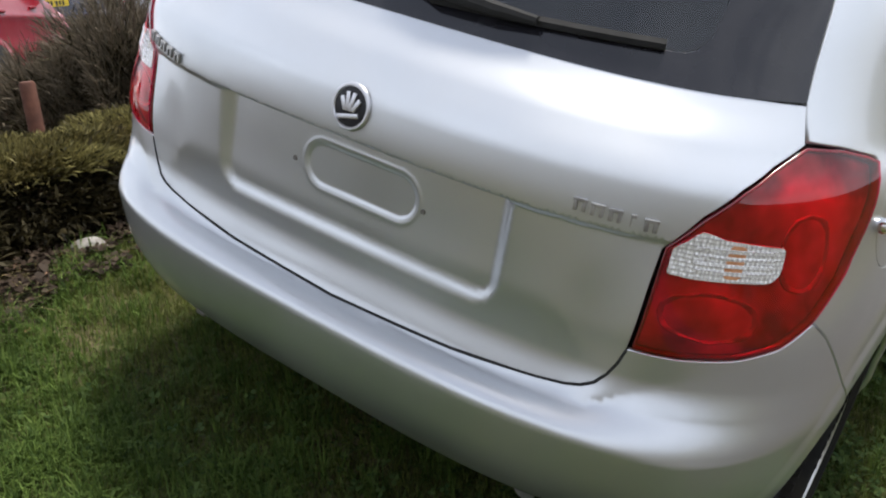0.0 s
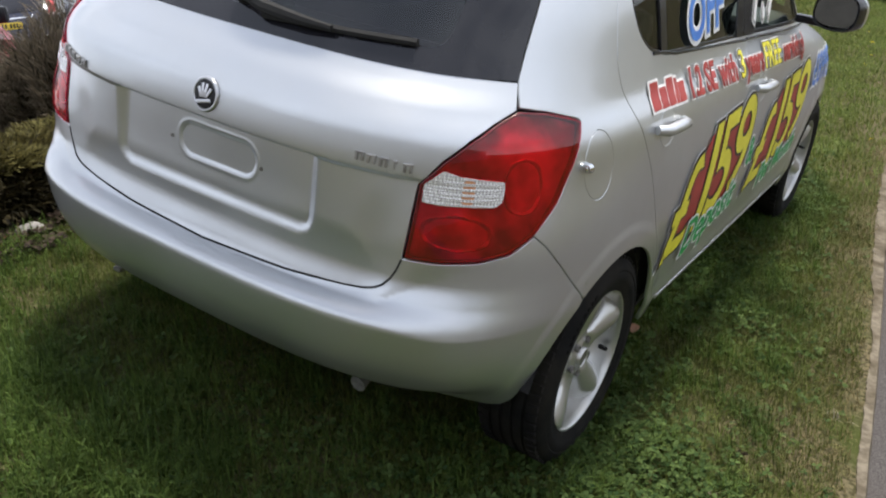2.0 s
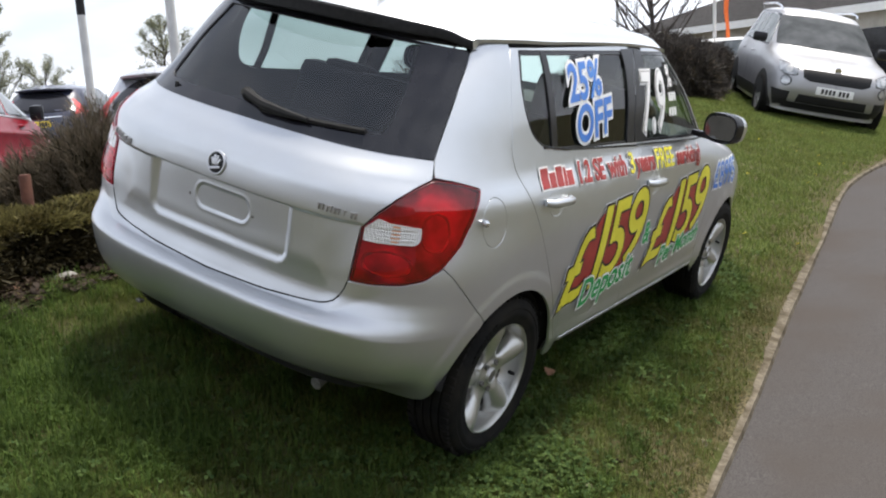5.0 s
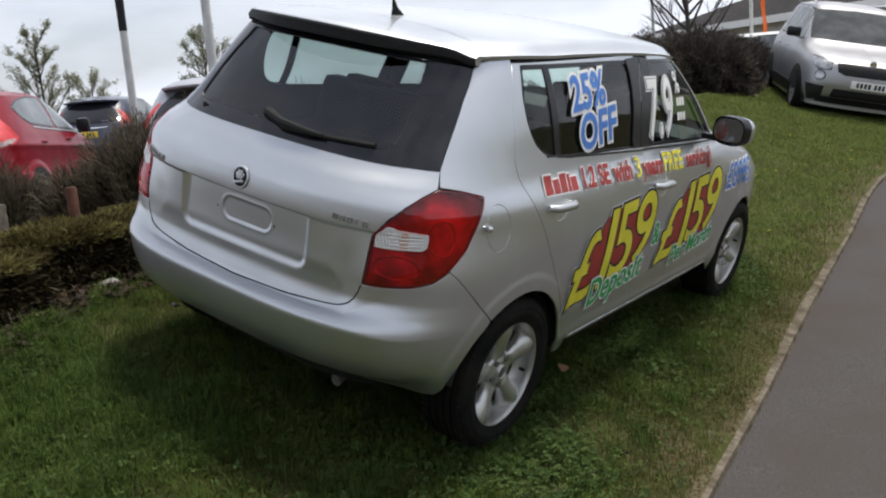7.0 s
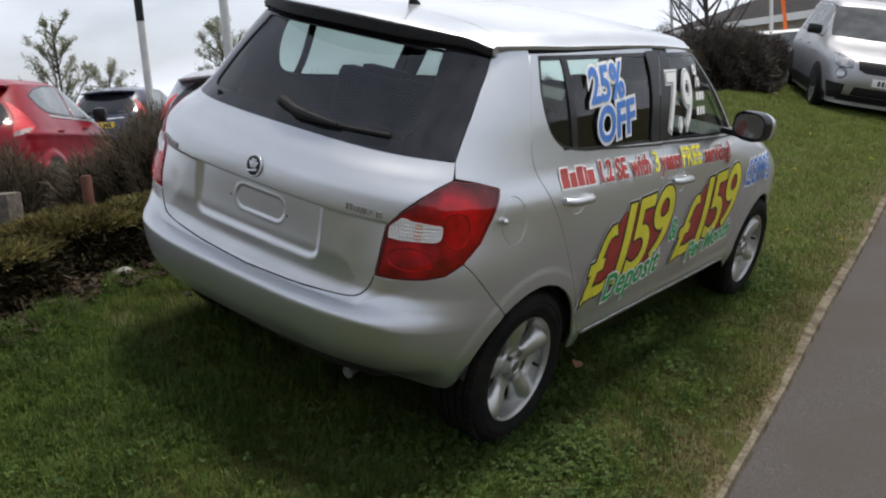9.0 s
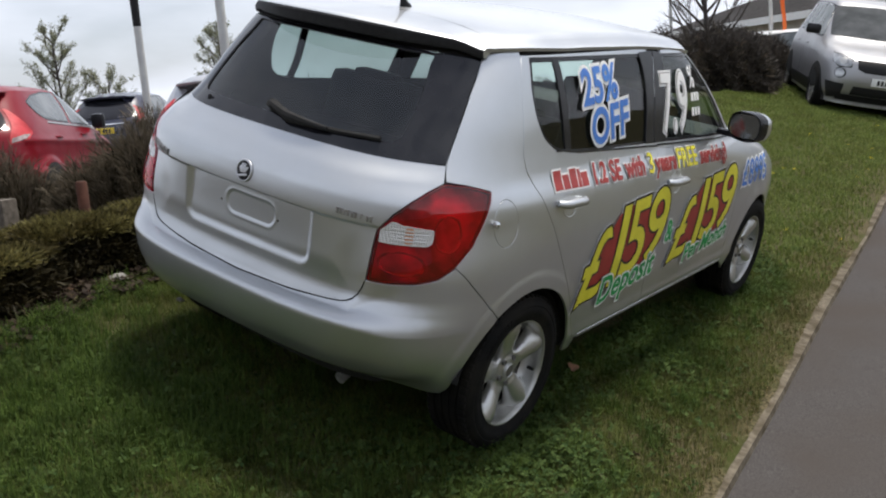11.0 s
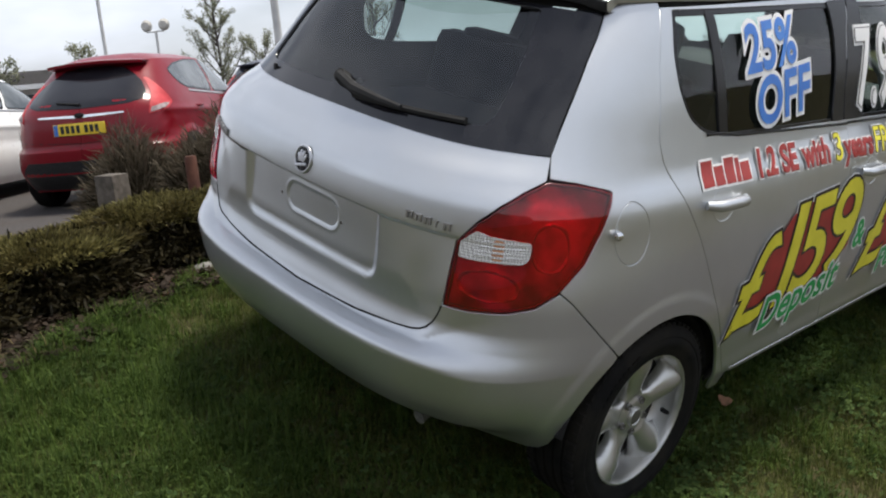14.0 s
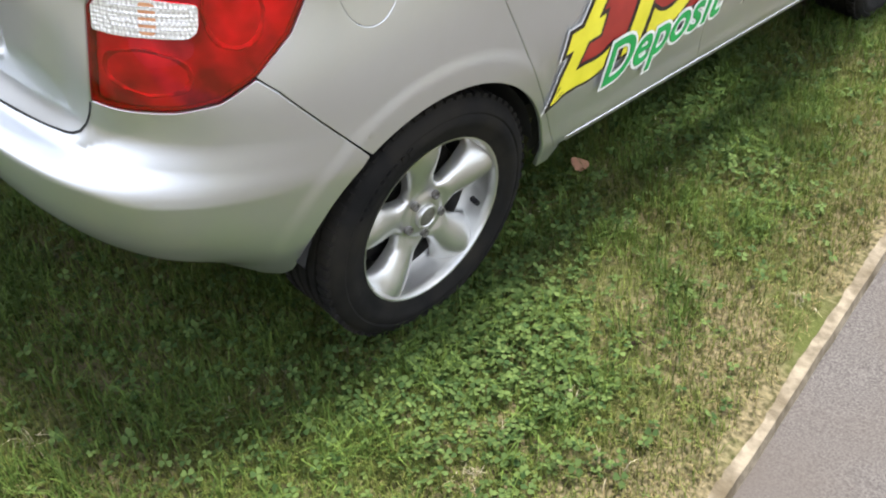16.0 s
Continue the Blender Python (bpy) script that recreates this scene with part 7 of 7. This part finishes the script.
    ws = sc([(1.30, top - 0.04), (1.75, belt + 0.12), (fy - 0.06, belt + 0.015)]) + [(E - 0.001, belt + 0.03), (E - 0.001, top - 0.02)]
    if B is SUV:
        ws = sc([(1.50, 1.53), (1.82, 1.33), (2.20, 1.105)]) + [(E - 0.001, 1.105), (E - 0.001, 1.56)]
    B.panel("windscreen", [ws], M["far_glass"], car, 0.003, 0.004, 0.06, mirror=True)
    if B is SUV:
        hl = [(E - 0.56, 0.735), (E - 0.555, 0.835), (E - 0.72, 0.872), (E - 0.92, 0.882), (E - 0.88, 0.785), (E - 0.74, 0.725)]
        hl_rim = [(E - 0.735 + (c - E + 0.735) * 1.07, 0.803 + (z - 0.803) * 1.17) for c, z in hl]
        dn = [(E - 0.50, 0.355), (E - 0.001, 0.355), (E - 0.001, 0.475), (E - 0.47, 0.475)]
        B.panel("grille", [[(E - 0.49, 0.835), (E - 0.46, 0.715), (E - 0.36, 0.675), (E - 0.001, 0.675), (E - 0.001, 0.835)]], M["blacktrim"], car, 0.004, 0.006, 0.05, mirror=True)
        B.panel("lower_grille", [dn], M["blacktrim"], car, 0.004, 0.006, 0.05, mirror=True)
        sk = sc([(3.02, 0.26), (3.06, 0.50)]) + [(E - 0.60, 0.49), (E - 0.62, 0.30)]
        for s in (1, -1):
            if s > 0:
                B.panel("lower_skirt", [[(E - 0.70, 0.255), (E - 0.001, 0.255), (E - 0.001, 0.345), (E - 0.66, 0.345)]], M["blacktrim"], car, 0.004, 0.006, 0.05, mirror=True)
            B.panel("bumper_corner", [mirror2(sk, s)], M["blacktrim"], car, 0.004, 0.006, 0.06)
            hd = B.panel("headlight", [mirror2(rounded(hl, 0.02, 3), s)], M["headlight"], car, 0.008, 0.01, 0.04, "clear headlight")
            B.panel("headlight_rim", [mirror2(rounded(hl_rim, 0.02, 3), s)], M["gap"], hd, 0.003, 0.004, 0.04)
            bulb = [(E - 0.68 + 0.052 * math.cos(2 * math.pi * i / 16), 0.80 + 0.042 * math.sin(2 * math.pi * i / 16)) for i in range(16)]
            B.panel("headlight_bulb", [mirror2(bulb, s)], M["alloy"], hd, 0.011, 0.002, 0.03)
            fog = [(E - 0.70 + 0.075 * math.cos(2 * math.pi * i / 18), 0.635 + 0.062 * math.sin(2 * math.pi * i / 18)) for i in range(18)]
            fog_rim = [(E - 0.70 + (c - E + 0.70) * 1.22, 0.635 + (z - 0.635) * 1.22) for c, z in fog]
            fl = B.panel("fog_light", [mirror2(fog, s)], M["headlight"], car, 0.008, 0.008, 0.03, "round fog light")
            B.panel("fog_light_rim", [mirror2(fog_rim, s)], M["gap"], fl, 0.003, 0.004, 0.03)
        for s in (1, -1):
            clad = sc([(0.36, 0.25), (2.22, 0.25), (2.20, 0.43), (0.38, 0.43)])
            B.panel("side_cladding", [mirror2(clad, s)], M["blacktrim"], car, 0.010, 0.012, 0.08)
            bm = bmesh.new()
            tube(bm, [(s * 0.60, -0.3, 1.63), (s * 0.62, -0.2, 1.68), (s * 0.62, 0.9, 1.705), (s * 0.60, 1.25, 1.67), (s * 0.59, 1.32, 1.63)], [0.018] * 5, 8)
            part("roof_rail", bm, M["chrome"], car)
        bm = bmesh.new()
        lathe(bm, [(0.0, 0.05), (0.012, 0.047), (0.015, 0.001)], 24)
        bmesh.ops.transform(bm, matrix=Matrix.Translation((0, float(B.nose(np.array(0.86))) + 0.002, 0.866)) @ pose(0, 0, 0, 0, 0, 90), verts=bm.verts[:])
        part("badge", bm, M["chrome"], car)
    else:
        for s in (1, -1):
            B.panel("headlight", [mirror2(sc([(3.0, 0.66), (2.9, 0.78), (2.6, 0.86)]) + [(E - 0.42, 0.72), (E - 0.42, 0.64)], s)], M["lens_clear"], car, 0.004, 0.008, 0.05)
        B.panel("grille", [[(E - 0.55, 0.35), (E - 0.001, 0.35), (E - 0.001, 0.52), (E - 0.55, 0.52)]], M["blacktrim"], car, 0.004, 0.006, 0.05, mirror=True)
    return car


def place(x, y, z, heading, roll=0.0):
    """Pose of a car whose rear axle stands at x, y; heading in degrees from +y towards -x."""
    return pose(x, y, z, 0, 0, heading) @ pose(0, 0, 0, 0, roll, 0)


parked_car("red_car", "shiny red hatchback parked behind the hedge", place(-6.89, 1.64, 0.056, 43.2), HATCH, M["red"], 1.43, 1.52, 2.49)
parked_car("navy_car", "dark blue hatchback parked further back", place(-12.98, 7.17, car_park_z(-12.98), 37), HATCH, M["navy"], 1.43, 1.52, 2.49)
parked_car("pale_car", "pale silver hatchback with a dark rear window", place(-6.30, 4.52, 0.056, 46), HATCH, M["pale"], 1.43, 1.54, 2.49)
parked_car("white_car", "white car parked beside the red one", place(-9.0, 0.0, 0.056, 42), HATCH, M["white"], 1.41, 1.485, 2.49)
parked_car("far_white_car", "white car parked by the building beyond the hedge", place(-4.6, 18.6, 0.50, -70), HATCH, M["white"], 1.41, 1.485, 2.49)
parked_car("silver_suv", "silver compact off-roader facing down the grass bank", pose(-1.584, 14.30, 0.544, 0, 0, 180 + 25.1) @ pose(0, 0, 0, -5.8, -12.6, 0), SUV, M["suv_silver"], 1.60, 1.68, 2.578)

pole("flagpole", -5.27, 2.77, 7.0, 0.040, "tall pale flagpole with a dark furled banner", dark=1.95)
pole("flagpole", -4.78, 3.43, 7.0, 0.050, "tall pale flagpole behind the parked car")
pole("signpole", -6.6, 19.0, 5.0, 0.045, "thin grey pole near the hedge")
pole("signpole", -4.3, 19.5, 4.2, 0.05, "grey pole by the building")
pole("signpole", -21.0, 7.3, 7.0, 0.05, "thin grey pole far across the car park")
lamp_post(-29.5, 12.65, 3.4)
tree("tree", "thin young tree with sparse grey-green leaves", -14.9, 7.25, 0.05, 3.15, 0.85, 9500, 3, 21, 0.033, 0.045)
tree("tree", "small leafy tree beside the taller one", -14.3, 8.0, 0.05, 2.05, 0.85, 5200, 8, 15, 0.033, 0.04)
tree("tree", "thin young tree with sparse grey-green leaves", -13.0, 9.95, 0.05, 3.05, 0.85, 8500, 4, 21, 0.033, 0.045)
tree("tree", "hazy distant tree across the car park", -36.0, 12.2, 0.05, 3.7, 1.2, 1100, 14, 9, 0.12, 0.07)
tree("tree", "hazy distant tree across the car park", -38.0, 9.6, 0.05, 3.1, 1.1, 900, 15, 9, 0.12, 0.07)
tree("small_tree", "bare spreading tree behind the hedge", -4.95, 17.0, 0.4, 4.0, 2.1, 0, 5, 20, 0.05, 0.085)
bm = bmesh.new()
for i in range(9):
    for k in range(2):
        bm.verts.new((0.02 * math.sin(i * 1.1) + 0.10 * k, 0.03 * math.sin(i * 0.9 + k * 2), 0.5 + 1.6 * i / 8))
bm.verts.ensure_lookup_table()
for i in range(8):
    a = 2 * i
    bm.faces.new((bm.verts[a], bm.verts[a + 1], bm.verts[a + 3], bm.verts[a + 2]))
bmesh.ops.solidify(bm, geom=bm.faces[:], thickness=0.012)
lone("banner", bm, M["orange"], "upright orange feather banner by the building", "banner", Matrix.Translation((-4.05, 19.5, 1.35)))


# ---- the low building with its tiled roof ----
def building(x, y, z, w, d, eave, ridge, turn):
    ob = thing("showroom", "low building with a grey tiled roof and pale fascia", "building", Matrix.Translation((x, y, z)) @ pose(0, 0, 0, 0, 0, turn))
    bm = bmesh.new()
    box(bm, 0, 0, eave / 2, w - 0.8, d - 0.8, eave, 0.0)
    part("wall", bm, M["wall"], ob, smooth=False)
    for e in (-1, 1):
        bm = bmesh.new()
        bm.faces.new([bm.verts.new(p) for p in ((e * w / 2, -d / 2, eave), (e * w / 2, d / 2, eave), (e * (w - d) / 2, 0, ridge))])
        bmesh.ops.solidify(bm, geom=bm.faces[:], thickness=0.12)
        part("roof_slope", bm, M["roof_tile"], ob, smooth=False)
    for s in (-1, 1):
        bm = bmesh.new()
        pts = [(-w / 2, s * d / 2, eave), (w / 2, s * d / 2, eave), ((w - d) / 2, 0, ridge), (-(w - d) / 2, 0, ridge)]
        vs = [bm.verts.new(p) for p in pts]
        bm.faces.new(vs)
        bmesh.ops.solidify(bm, geom=bm.faces[:], thickness=0.12)
        part("roof_slope", bm, M["roof_tile"], ob, smooth=False)
        bm = bmesh.new()
        box(bm, 0, s * (d / 2 + 0.03), eave - 0.09, w + 0.1, 0.05, 0.2, 0.0)
        part("fascia", bm, M["plate_white"], ob, smooth=False)
        for i in range(6):
            bm = bmesh.new()
            box(bm, -w / 2 + 2 + (w - 4) * i / 5, s * (d / 2 - 0.39), eave * 0.5, 1.4, 0.06, 1.2, 0.0)
            part("window", bm, M["frit"], ob, smooth=False)
    return ob


building(-0.02, 26.17, 0.3, 18, 10, 2.3, 4.10, -32.0)
building(-41, 10.5, 0.05, 12, 8, 2.0, 2.7, 72)
